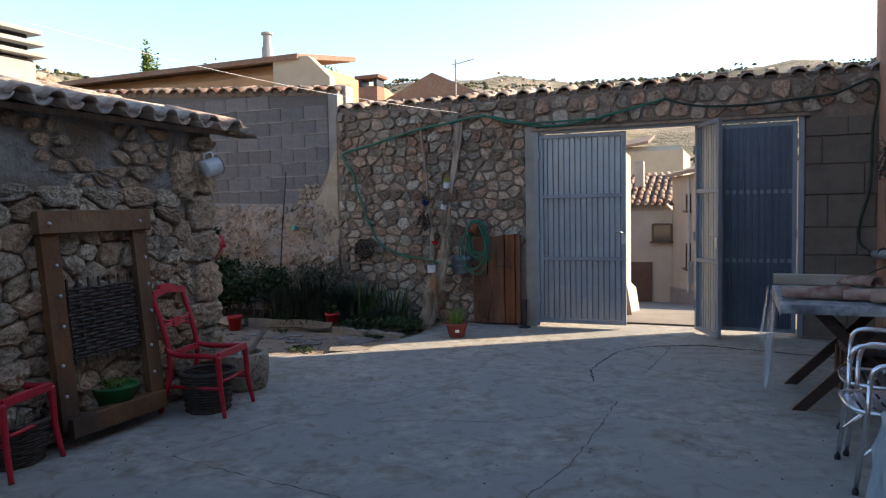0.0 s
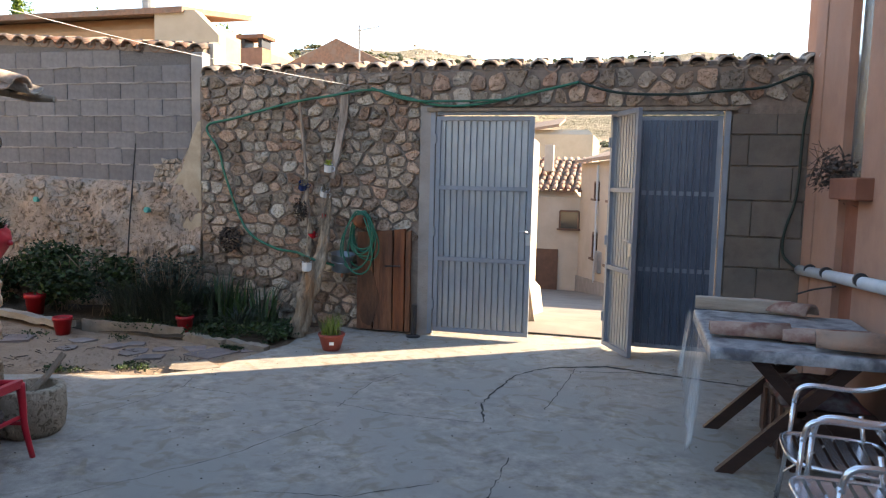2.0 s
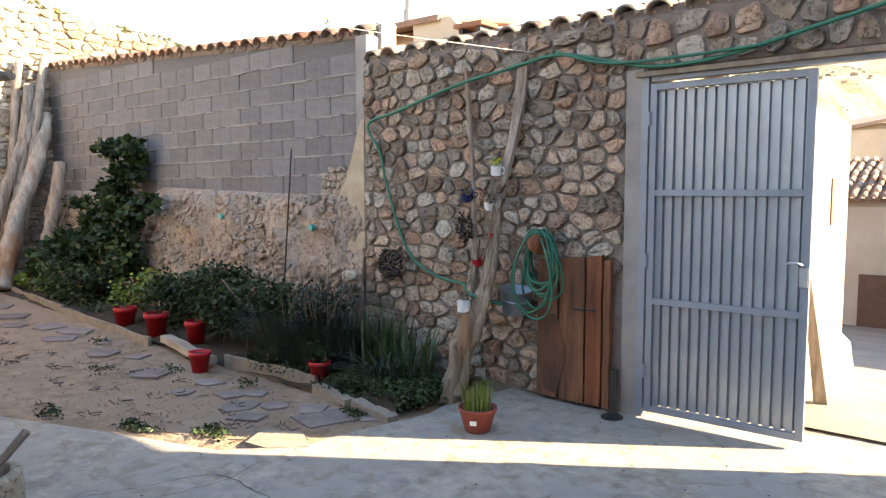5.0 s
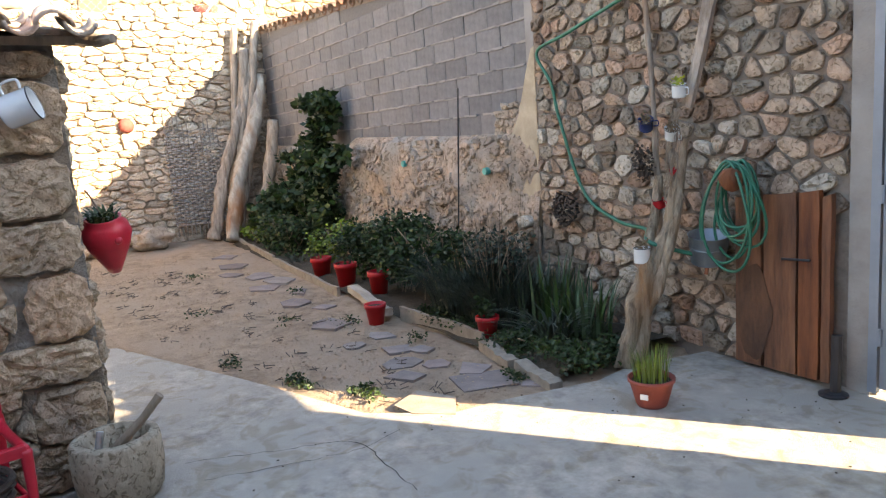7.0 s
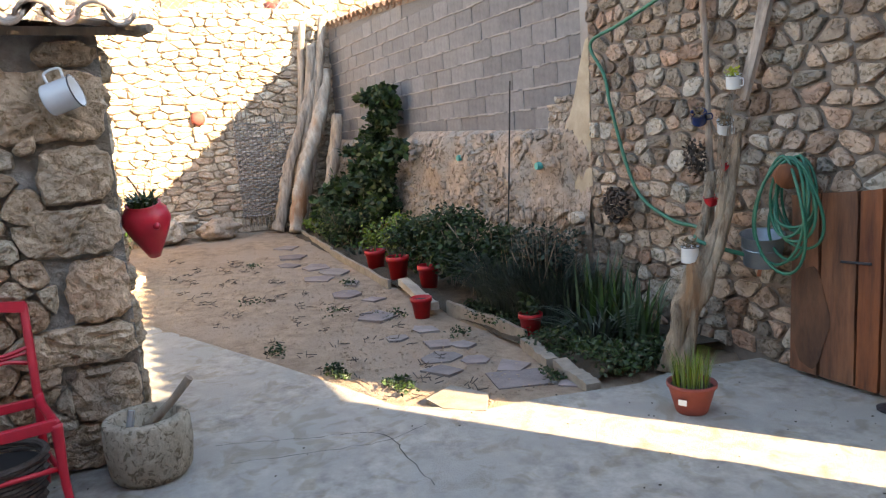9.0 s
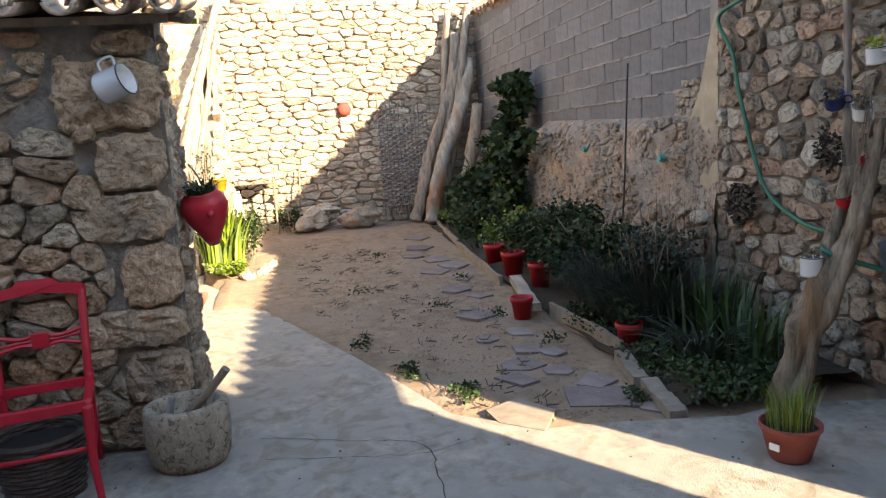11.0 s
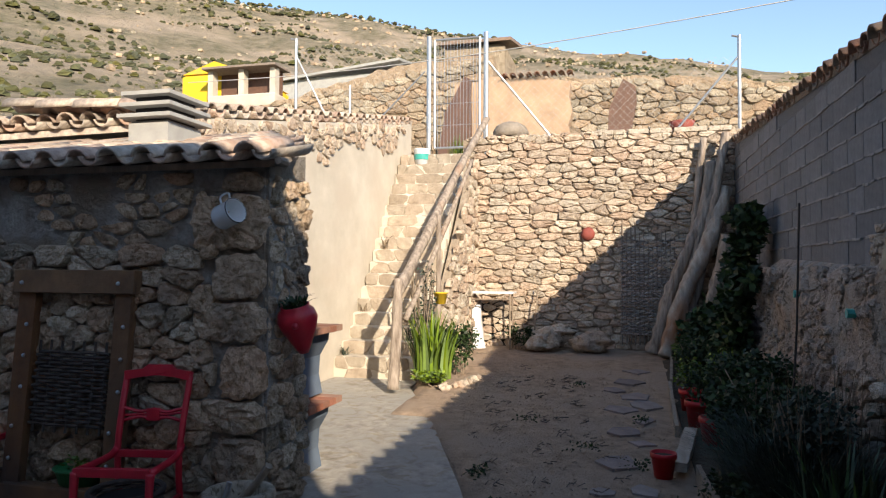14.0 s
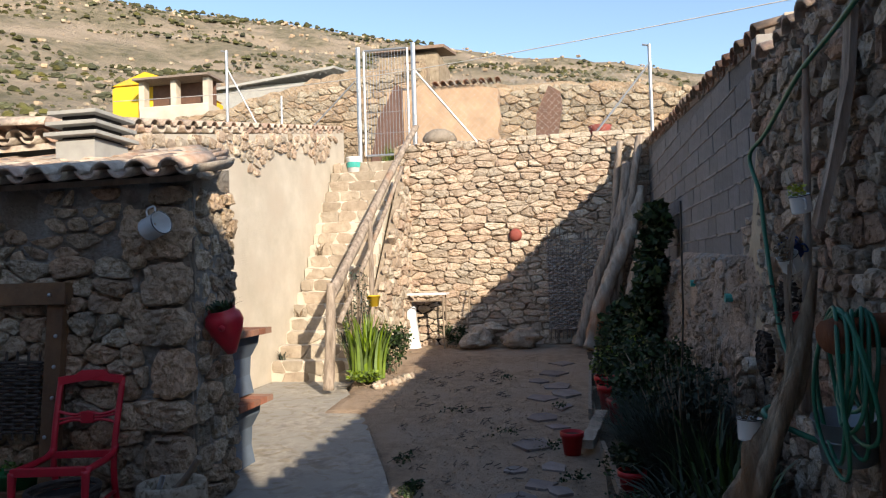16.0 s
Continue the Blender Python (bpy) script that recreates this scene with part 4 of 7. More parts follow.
def basket(m, r, h, label):
    e = thing("basket", m, label, "basket", "dark baskets")
    n = 14
    for k in range(n):
        z = 0.01 + k * h / n
        rr = r * (0.78 + 0.22 * z / h)
        g = Geo()
        pts = [(math.cos(t) * (rr + 0.006 * math.cos(8 * t + k * math.pi)), math.sin(t) * (rr + 0.006 * math.cos(8 * t + k * math.pi)), z) for t in [2 * math.pi * i / 32 for i in range(33)]]
        part("weave", g.tube(pts, h / n * 0.52, 5, False), M_WICKER, e)
    part("rim", Geo().tube([(math.cos(t) * r, math.sin(t) * r, h) for t in [2 * math.pi * i / 24 for i in range(25)]], 0.016, 6, False), M_WICKER, e)
    # Black core: the shade inside the basket put into colour.
    part("inside_shade", Geo().lathe([(r * 0.74, 0.0), (r * 0.92, h * 0.85)], (0, 0, 0), 20), M_BLACK, e)
    return e


basket(Matrix.Translation((-1.48, -4.39, -0.05)), 0.2, 0.3, "round dark wicker basket under the red chair")
basket(Matrix.Translation((-1.86, -5.72, -0.05)), 0.22, 0.26, "low dark wicker basket under the red chair")

# ---- leaning wooden frame ----
fr = thing("timber_rack", pose(-1.7, -5.06, 0.0, 0, -5.5, 0), "rough timber frame studded with bolts, leaning on the shed wall", "frame")
for y, w in ((-0.37, 0.13), (0.37, 0.12)):
    part("post", Geo().box((0, y, 0.78), (0.06, w, 1.4)), M_FRAMEW, fr)
part("top_beam", Geo().box((0.02, 0.0, 1.43), (0.08, 0.92, 0.15)), M_FRAMEW, fr)
part("bottom_beam", Geo().box((0.02, 0.0, 0.09), (0.12, 0.8, 0.13)), M_FRAMEW, fr)
for y in (-0.37, 0.37):
    for z in (0.3, 0.5, 0.75, 0.95, 1.15, 1.42):
        part("bolt", Geo().lathe([(0.014, 0), (0.012, 0.008), (0.004, 0.012)], n=8, m=Matrix.Translation((0.035 + (0.03 if z > 1.4 else 0), y + (0.02 if z % 0.2 > 0.1 else -0.02), z)) @ pose(0, 0, 0, 0, 90, 0)), M_STEEL, fr)
wk = thing("woven_screen", pose(-1.75, -5.06, 0.52, 0, -6, 0), "dark woven wicker panel hung inside the timber frame", "wicker panel")
rng = random.Random(8)
for k in range(20):
    z = k * 0.024
    pts = [(0.012 * math.cos(math.pi * i + k * math.pi), -0.28 + 0.08 * i + rng.uniform(-0.01, 0.01), z + rng.uniform(-0.004, 0.004)) for i in range(8)]
    part("weave", Geo().tube(pts, 0.011, 5), M_WICKER, wk)
for k in range(7):
    part("stake", Geo().tube([(0, -0.26 + 0.085 * k, -0.05), (0, -0.26 + 0.085 * k, 0.53)], 0.009, 5), M_WICKER, wk)
pl = thing("planter", (-1.8, -4.98, 0.13), "small green plastic planter inside the timber frame", "planter")
part("tub", Geo().lathe([(0.12, 0), (0.16, 0.13), (0.17, 0.13), (0.15, 0.11)], n=24), M_GREENPL, pl, "", True)
g = Geo()
leaves(g, (0, 0, 0.14), (0.12, 0.12, 0.05), 120, 0.035, random.Random(3))
part("plant", g, M_LEAFLT, pl)

# ---- carved mortar ----
mo = thing("stone_mortar", pose(-1.63, -3.76, -0.05) @ Matrix.Diagonal((1, 1, 1.18, 1)), "heavy round carved stone mortar with a shallow bowl", "mortar")
prof = [(0.165, 0.0), (0.195, 0.035), (0.21, 0.14), (0.205, 0.25), (0.2, 0.262), (0.158, 0.268), (0.148, 0.24), (0.12, 0.13), (0.06, 0.105), (0.0, 0.1)]
part("bowl", Geo().lathe(prof, n=36), M_MORTARST, mo, "", True)
part("bowl_bottom", Geo().lathe([(0.1, 0.118), (0.06, 0.124), (0.02, 0.126)], n=20), M_SOIL, mo, "dark layer at the bottom of the bowl")
lone("mortar_pestle", Geo().tube([(0, 0, 0), (0.06, 0.16, 0.16), (0.09, 0.25, 0.27)], [0.028, 0.02, 0.022], 10), M_WOOD, "short grey wooden pestle resting in the stone mortar", "pestle", at=Matrix.Translation((-1.66, -3.79, 0.16)))
lone("metal_spoon", Geo().tube([(0, 0, 0), (-0.02, 0.03, 0.13)], [0.02, 0.016], 8), M_STEEL, "short shiny metal pestle in the stone mortar", "spoon", at=Matrix.Translation((-1.61, -3.85, 0.17)))


# ---- enamel cups and jug ----
def cup(m, r, h, material, label, dark=True, handle=True, leaf=None):
    e = thing("mug", m, label, "mug", "enamel mugs")
    part("body", Geo().lathe([(r * 0.95, 0), (r, 0.01), (r, h), (r * 1.04, h + 0.004), (r * 0.93, h), (r * 0.9, 0.015)], n=20), material, e, "", True)
    part("rim", Geo().tube([(math.cos(t) * r * 1.02, math.sin(t) * r * 1.02, h) for t in [2 * math.pi * i / 20 for i in range(21)]], r * 0.05, 6, False), M_DARKRIM if dark else material, e)
    if handle:
        part("handle", Geo().tube(bezier([(r, 0, h * 0.8), (r * 1.6, 0, h * 0.8), (r * 1.6, 0, h * 0.3), (r, 0, h * 0.25)], 5), r * 0.09, 6), material, e, "", True)
    if leaf:
        g = Geo()
        leaves(g, (0, 0, h + 0.02), (r, r, r * 0.8), 90, r * 0.5, random.Random(5))
        part("plant", g, leaf, e)
    return e


cup(Matrix.Translation((-1.76, -3.94, 1.84)) @ pose(0, 0, 0, 0, 0, 80) @ pose(0, 0, 0, 8, 72, 0) @ pose(0, 0, -0.06, 0, 0, 180), 0.075, 0.14, M_ENAMEL, "large white enamel mug hung sideways on the shed corner")
cup(Matrix.Translation((-1.14, -0.26, 1.72)) @ pose(0, 0, 0, 10, 8, 0), 0.045, 0.08, M_ENAMEL, "white enamel mug with yellow sprouts on the driftwood", leaf=M_NEWLEAF)
cup(Matrix.Translation((-1.17, -0.3, 1.46)) @ pose(0, 0, 0, 25, 25, 0), 0.047, 0.08, M_ENAMEL, "tilted white enamel mug hung on the driftwood", leaf=M_DRYLEAF)
cup(Matrix.Translation((-1.27, -0.5, 0.65)), 0.055, 0.1, M_ENAMEL, "white enamel mug with a worn edge on the driftwood stump", handle=False, leaf=M_DRYLEAF)
cup(Matrix.Translation((-1.48, -0.2, 1.53)) @ pose(0, 0, 0, 40, 0, 40), 0.05, 0.08, M_BLUEEN, "dark blue enamel mug hung on the branch", leaf=M_DRYLEAF)
cup(Matrix.Translation((-1.33, -0.25, 0.99)) @ pose(0, 0, 0, 15, 0, 0), 0.04, 0.06, M_REDPOT, "small red mug hung on the branch", handle=True)
cup(Matrix.Translation((-1.17, -0.28, 1.22)) @ pose(0, 0, 0, 15, 0, 0), 0.03, 0.04, M_REDPOT, "tiny red pot hung on the driftwood", handle=False)

jg = thing("jug", pose(-2.12, -3.6, 0.99, 6, 14, 0) @ Matrix.Scale(0.88, 4), "glossy red glazed jug with succulents, hung at the shed corner", "jug")
part("body", Geo().lathe([(0.035, 0.0), (0.06, 0.05), (0.12, 0.17), (0.145, 0.25), (0.13, 0.31), (0.1, 0.34), (0.105, 0.355), (0.09, 0.35), (0.08, 0.33)], n=26), M_RED, jg, "", True)
part("knob", Geo().lathe([(0.02, 0), (0.024, 0.02), (0.012, 0.04)], n=12, m=Matrix.Translation((0.12, 0.04, 0.24)) @ pose(0, 0, 0, 0, 90, 20)), M_RED, jg, "", True)
g = Geo()
spikes(g, (0, 0, 0.33), 0.08, 0.12, 60, 0.022, random.Random(6), 0.9)
leaves(g, (0.0, 0, 0.36), (0.11, 0.11, 0.05), 90, 0.03, random.Random(7))
part("plant", g, M_LEAFDK, jg)
part("hook", Geo().tube(bezier([(-0.1, 0, 0.35), (-0.14, -0.02, 0.42), (-0.12, -0.05, 0.5)], 4), 0.006, 6), M_WOOD, jg)

# ---- driftwood with branches ----
dw = thing("driftwood", (0, 0, 0), "gnarled driftwood trunk standing against the stone wall", "driftwood")
rng = random.Random(12)


def gnarl(pts, r0, r1, seed, n=12, rough=0.18, steps=8):
    rng = random.Random(seed)
    line = bezier(pts, steps)
    g = Geo().tube(line, [r0 + (r1 - r0) * i / (len(line) - 1) for i in range(len(line))], n)
    for i, p in enumerate(g.v):
        c = line[min(i // n, len(line) - 1)]
        f = 1 + rough * noise.noise((p.x * 14, p.y * 14, p.z * 3 + seed)) * 2 + rng.uniform(-0.05, 0.05)
        g.v[i] = c + (p - c) * f
    return g


part("trunk", gnarl([(-1.32, -0.62, -0.06), (-1.3, -0.56, 0.25), (-1.24, -0.48, 0.55), (-1.18, -0.36, 0.85), (-1.15, -0.28, 1.15), (-1.12, -0.22, 1.45)], 0.1, 0.022, 1, 20, 0.4, 14), M_DRIFT, dw, "", True)
part("trunk_side", gnarl([(-1.26, -0.58, 0.0), (-1.22, -0.52, 0.3), (-1.14, -0.44, 0.6), (-1.1, -0.34, 0.95), (-1.16, -0.25, 1.3)], 0.05, 0.022, 2, 14, 0.4, 12), M_DRIFT, dw, "", True)
part("branch", gnarl([(-1.3, -0.5, 0.5), (-1.34, -0.3, 0.9), (-1.38, -0.2, 1.2)], 0.04, 0.03, 3, 8), M_DRIFT, dw, "", True)
lone("wooden_stake", gnarl([(-1.36, -0.22, 0.75), (-1.42, -0.17, 1.3), (-1.5, -0.12, 2.0), (-1.6, -0.07, 2.62)], 0.024, 0.017, 4, 10, 0.2, 12), M_LOG, "thin grey stake leaning on the stone wall", "stake", smooth=True)
lone("wooden_plank", Geo().prism([(-1.15, -0.22, 1.68), (-1.09, -0.22, 1.64), (-1.04, -0.13, 2.0), (-1.0, -0.09, 2.3), (-0.985, -0.07, 2.6), (-1.07, -0.07, 2.62), (-1.09, -0.09, 2.3), (-1.12, -0.13, 2.02)], (0, 0.03, 0)), M_LOG, "weathered pale board leaning on the stone wall", "plank")
g = Geo()
for k in range(14):
    t = rng.uniform(-0.4, 0.4)
    g.tube(bezier([(-1.14 + rng.uniform(-0.04, 0.04), -0.3, 1.65), (-1.12 + rng.uniform(-0.07, 0.07), -0.34, 1.45 + t * 0.2), (-1.18 + rng.uniform(-0.06, 0.06), -0.33, 1.15 + t * 0.3)], 4), 0.003, 4)
part("raffia", g, M_WOOD, None, "loose pale raffia strings tied round the driftwood", False, "stuff")
g = Geo()
leaves(g, (-1.46, -0.24, 1.3), (0.09, 0.07, 0.16), 260, 0.035, random.Random(9), 0.6)
lone("dried_bouquet", g, M_WICKER, "dark dried flower bunch hanging on the branch", "dried flowers")

# ---- board, hose, bucket ----
bd = thing("wooden_board", pose(-0.54, -0.07, -0.02), "reddish brown rough timber boards stood against the wall", "board")
xs = [(-0.32, -0.13, 1.08), (-0.12, 0.1, 1.1), (0.11, 0.24, 1.12), (0.25, 0.31, 1.1)]
for a, b, h in xs:
    rr = random.Random(int(h * 100 + a * 50))
    n = 8
    pts = [(a + rr.uniform(0, 0.008), -0.02, h * i / n) for i in range(n + 1)] + [(b - rr.uniform(0, 0.008), -0.02, h * (1 - i / n) + (0.02 if i == 0 else 0)) for i in range(n + 1)]
    part("plank", Geo().prism(pts, (0, 0.045, 0)), M_BOARD, bd)
part("rotten_patch", Geo().prism([(-0.31 + 0.13 * (1 + math.cos(t)) * (0.95 + 0.05 * math.cos(5 * t)), -0.026, 0.35 + 0.31 * math.sin(t) * (1 + 0.03 * math.cos(9 * t))) for t in [6.283 * i / 40 for i in range(40)]], (0, 0.01, 0)), M_ROT, bd)
part("handle", Geo().tube([(0.02, -0.04, 0.72), (0.2, -0.045, 0.73)], 0.008, 6), M_DARKRIM, bd)
lone("wall_peg", gnarl([(-0.88, -0.02, 1.2), (-0.8, -0.2, 1.2), (-0.72, -0.3, 1.19)], 0.075, 0.07, 7, 12, 0.05, 4), M_BOARD, "thick round timber peg fixed in the stone wall", "peg", smooth=True)
hs = thing("hose_coil", (0, 0, 0), "green garden hose coiled on a peg", "hose")
rng = random.Random(31)
for k in range(9):
    w, h, dx, sk = rng.uniform(0.11, 0.165), rng.uniform(0.2, 0.33), rng.uniform(-0.04, 0.03), rng.uniform(-0.05, 0.03)
    cx, cz, cy = -0.74 + dx, 1.29 - h, -0.17 - 0.015 * k
    pts = [(cx + w * math.sin(t) * (1.05 - 0.3 * math.cos(t)) + sk * (1 - math.cos(t)), cy + 0.02 * math.sin(2 * t + k), cz + h * math.cos(t) * (1 + 0.05 * math.sin(2 * t + k))) for t in [2 * math.pi * i / 32 for i in range(33)]]
    part("loop", Geo().tube(pts, 0.0088, 8, False), M_GREENHOSE, hs, "", True)
part("nozzle", Geo().tube([(-0.98, -0.2, 0.68), (-0.99, -0.21, 0.56)], 0.012, 8), M_BRICK, hs)
HOSE = [(-1.0, -0.16, 0.66), (-1.25, -0.44, 0.78), (-1.6, -0.1, 0.8), (-1.91, -0.07, 0.84), (-2.27, -0.07, 1.05), (-2.53, -0.07, 1.64), (-2.62, -0.07, 1.95), (-2.76, -0.09, 2.22), (-2.4, -0.07, 2.32), (-1.66, -0.09, 2.49),
        (-1.2, -0.08, 2.56), (-0.71, -0.08, 2.62), (-0.3, -0.08, 2.53), (0.05, -0.08, 2.45), (0.5, -0.08, 2.46), (1.1, -0.08, 2.58), (1.51, -0.08, 2.67)]
lone("garden_hose", Geo().tube(bezier(HOSE, 8), 0.014, 8), M_GREENHOSE, "green garden hose draped along the stone wall", "hose", smooth=True)
lone("garden_hose", Geo().tube(bezier([(-0.71, -0.1, 2.64), (-0.3, -0.1, 2.51), (0.2, -0.1, 2.49), (0.8, -0.1, 2.5)], 6), 0.011, 8), M_GREENHOSE, "second length of green hose along the stone wall", "hose", smooth=True)
HOSE2 = [(1.51, -0.08, 2.67), (1.9, -0.1, 2.56), (2.47, -0.08, 2.54), (2.9, -0.08, 2.57), (3.25, -0.08, 2.6), (3.62, -0.08, 2.7), (3.6, -0.06, 2.2), (3.58, -0.06, 1.6), (3.5, -0.06, 1.25), (3.5, -0.06, 1.02), (3.62, -0.12, 0.9)]
lone("black_hose", Geo().tube(bezier(HOSE2, 8), 0.013, 8), M_DARKHOSE, "dark green hose along the wall top and down the corner", "hose", smooth=True)
bk = thing("bucket", pose(-1.02, -0.15, 0.63, 8, 6, 10), "dented blue-grey zinc bucket hung on the wall", "bucket")
part("body", Geo().lathe([(0.01, 0.0), (0.1, -0.005), (0.108, 0), (0.128, 0.19), (0.135, 0.195), (0.12, 0.19), (0.1, 0.01), (0.01, 0.01)], n=26), M_ZINC, bk, "", True)
part("hoop", Geo().tube([(math.cos(t) * 0.12, math.sin(t) * 0.12, 0.11) for t in [2 * math.pi * i / 22 for i in range(23)]], 0.005, 6, False), M_ZINC, bk)
g = Geo()
for k in range(120):
    t, q = rng.uniform(0, 6.283), 0.12 * math.sqrt(rng.random())
    g.tube([(-2.44 + q * math.cos(t) * 1.1, -0.1, 0.92 + q * math.sin(t) * 1.1), (-2.44 + q * math.cos(t) * 1.25, -0.15, 0.92 + q * math.sin(t) * 1.25)], 0.011, 5)
lone("cone_wreath", g, M_WICKER, "bundle of small dark cones fixed on the wall", "wall ornament")
for x, z in ((-5.25, 1.3), (-3.6, 1.22)):
    lone("insulator", Geo().tube([(x, -0.02, z), (x, -0.12, z)], 0.035, 8), M_TEAL, "small turquoise plastic knob fixed in the wall base", "wall knob", "turquoise knobs")
lone("metal_rod", Geo().tube([(-3.62, -0.5, 0.0), (-3.56, -0.45, 1.1), (-3.46, -0.45, 2.0)], 0.008, 6), M_DARKRIM, "thin dark rod standing in the planting bed", "rod")
lone("dark_post", Geo().tube([(-0.16, -0.15, -0.05), (-0.16, -0.14, 0.3)], 0.03, 8), M_DARKRIM, "short dark post beside the boards", "post")
lone("ground_plate", Geo().lathe([(0.08, 0), (0.08, 0.012), (0.05, 0.02)], (-0.16, -0.17, -0.05), 14), M_DARKRIM, "small round dark base plate on the concrete", "plate")


# ---- pots and plants ----
def pot(x, y, z, r, h, material, label, plant=None, seed=1, bowl=False):
    e = thing("flower_pot", (x, y, z), label, "flower pot", "flower pots")
    prof = [(r * 0.68, 0), (r * 0.9, h * 0.8), (r, h * 0.8), (r, h), (r * 0.9, h), (r * 0.86, h * 0.85)] if not bowl else [(r * 0.6, 0), (r * 0.66, h * 0.08), (r * 0.93, h * 0.85), (r, h * 0.88), (r, h), (r * 0.92, h), (r * 0.88, h * 0.85)]
    part("pot", Geo().lathe(prof, n=24), material, e, "", True)
    part("earth", Geo().lathe([(r * 0.85, h * 0.8), (r * 0.86, h * 0.86)], n=20), M_SOIL, e)
    if plant:
        g = Geo()
        kind, size = plant
        if kind == "grass":
            spikes(g, (0, 0, h * 0.8), r * 0.75, size, 170, 0.004, random.Random(seed), 0.35)
        else:
            leaves(g, (0, 0, h + size * 0.7), (size * 0.8, size * 0.8, size), 260, 0.05, random.Random(seed))
            for k in range(5):
                g.tube([(0, 0, h * 0.8), (0.03 * (k - 2), 0.02 * (k % 3 - 1), h + size)], 0.004, 4)
        part("plant", g, M_LEAFLT if kind in ("light", "grass") else M_LEAFDK, e, "", False, "stuff")
    return e


e = pot(-0.74, -1.02, -0.05, 0.135, 0.17, M_TERRA, "terracotta bowl of thin grass with a price label", ("grass", 0.24), 3, True)
part("label", Geo().box((0.055, -0.12, 0.09), (0.045, 0.008, 0.03), 22), M_ENAMEL, e, "small white sticker")
pot(-5.9, -0.98, 0.0, 0.13, 0.26, M_REDPOT, "bright red pot with light green plant in the bed", ("light", 0.2), 4)
pot(-5.2, -0.97, 0.0, 0.13, 0.27, M_REDPOT, "bright red pot with a thin woody plant", ("dark", 0.22), 5)
pot(-4.48, -0.92, 0.0, 0.115, 0.26, M_REDPOT, "bright red pot half hidden by dark leaves", ("dark", 0.18), 6)
pot(-3.68, -1.36, -0.06, 0.1, 0.19, M_REDPOT, "small empty red pot in front of the kerb")
pot(-2.46, -0.97, -0.02, 0.095, 0.18, M_REDPOT, "small red pot tucked into the bed", ("dark", 0.1), 8)


def bush(name, c, spread, count, size, material, label, seed, stems=14):
    e = thing(name, (c[0], c[1], 0), label, "plant", "plants of the bed")
    g = Geo()
    leaves(g, (0, 0, c[2]), spread, count, size, random.Random(seed))
    part("foliage", g, material, e, "", False, "stuff")
    r = random.Random(seed)
    s = Geo()
    for _ in range(stems):
        s.tube([(r.uniform(-0.3, 0.3) * spread[0], r.uniform(-0.3, 0.3) * spread[1], 0), (r.uniform(-0.8, 0.8) * spread[0], r.uniform(-0.8, 0.8) * spread[1], c[2] + spread[2] * r.uniform(0.2, 0.9))], 0.006, 4)
    part("stem", s, M_WOOD, e, "", False, "stuff")
    return e


bush("dark_shrub", (-4.35, -0.6, 0.42), (0.5, 0.38, 0.45), 4200, 0.055, M_LEAFDK, "dense dark green shrub in the planting bed", 1)
bush("dark_shrub", (-3.75, -0.62, 0.4), (0.45, 0.38, 0.42), 3800, 0.055, M_LEAFDK, "dense dark green shrub in the planting bed", 2)
bush("dark_shrub", (-5.5, -0.5, 0.32), (0.55, 0.3, 0.33), 2600, 0.06, M_LEAFDK, "low dark green shrub behind the red pots", 3)
bush("light_shrub", (-5.9, -0.62, 0.38), (0.3, 0.25, 0.3), 1000, 0.06, M_LEAFLT, "light green shrub behind the red pots", 4)
bush("rosemary", (-7.8, -0.65, 0.32), (0.9, 0.4, 0.33), 4200, 0.06, M_LEAFDK, "spreading green shrub at the foot of the climber", 5)
bush("rosemary", (-9.0, -0.7, 0.25), (0.6, 0.35, 0.28), 2400, 0.06, M_LEAFLT, "small bright shrub near the leaning logs", 6)
bush("ground_cover", (-1.95, -0.75, 0.04), (0.55, 0.42, 0.12), 3600, 0.035, M_LEAFDK, "low creeping green leaves at the end of the bed", 7, 3)
bush("ground_cover", (-1.5, -0.75, 0.03), (0.25, 0.42, 0.09), 1500, 0.035, M_LEAFDK, "low creeping green leaves beside the driftwood", 17, 3)
bush("dark_shrub", (-2.95, -0.5, 0.45), (0.5, 0.3, 0.32), 1500, 0.045, M_LEAFGR, "loose grey-green shrub among the lavender", 18)
bush("ground_cover", (-2.9, -0.95, 0.05), (0.6, 0.2, 0.07), 1200, 0.035, M_LEAFDK, "low creeping green leaves along the kerb", 8, 3)


def tuft(name, c, r, h, count, w, material, label, seed, bend):
    g = Geo()
    spikes(g, (0, 0, 0), r, h, count, w, random.Random(seed), bend)
    e = thing(name, c, label, "plant", "plants of the bed")
    part("foliage", g, material, e, "", False, "stuff")
    return e


tuft("lavender", (-3.2, -0.62, 0), 0.36, 0.66, 1500, 0.009, M_LEAFGR, "grey-green lavender with thin upright stems", 1, 0.7)
tuft("lavender", (-2.7, -0.6, 0), 0.32, 0.6, 1300, 0.009, M_LEAFGR, "grey-green lavender with thin upright stems", 2, 0.7)
tuft("dry_stalks", (-3.05, -0.4, 0), 0.4, 1.05, 70, 0.006, M_DRYLEAF, "tall dry brown flower stalks", 3, 0.15)
tuft("iris", (-2.3, -0.45, 0), 0.28, 0.6, 70, 0.028, M_BLADE, "dark green iris leaves in the bed", 4, 0.3)
tuft("iris", (-1.85, -0.5, 0), 0.2, 0.55, 45, 0.026, M_BLADE, "dark green iris leaves in the bed", 5, 0.5)
tuft("strap_plant", (-1.95, -0.75, 0), 0.14, 0.42, 60, 0.018, M_LEAFGR, "arching pale strap leaves", 6, 1.3)
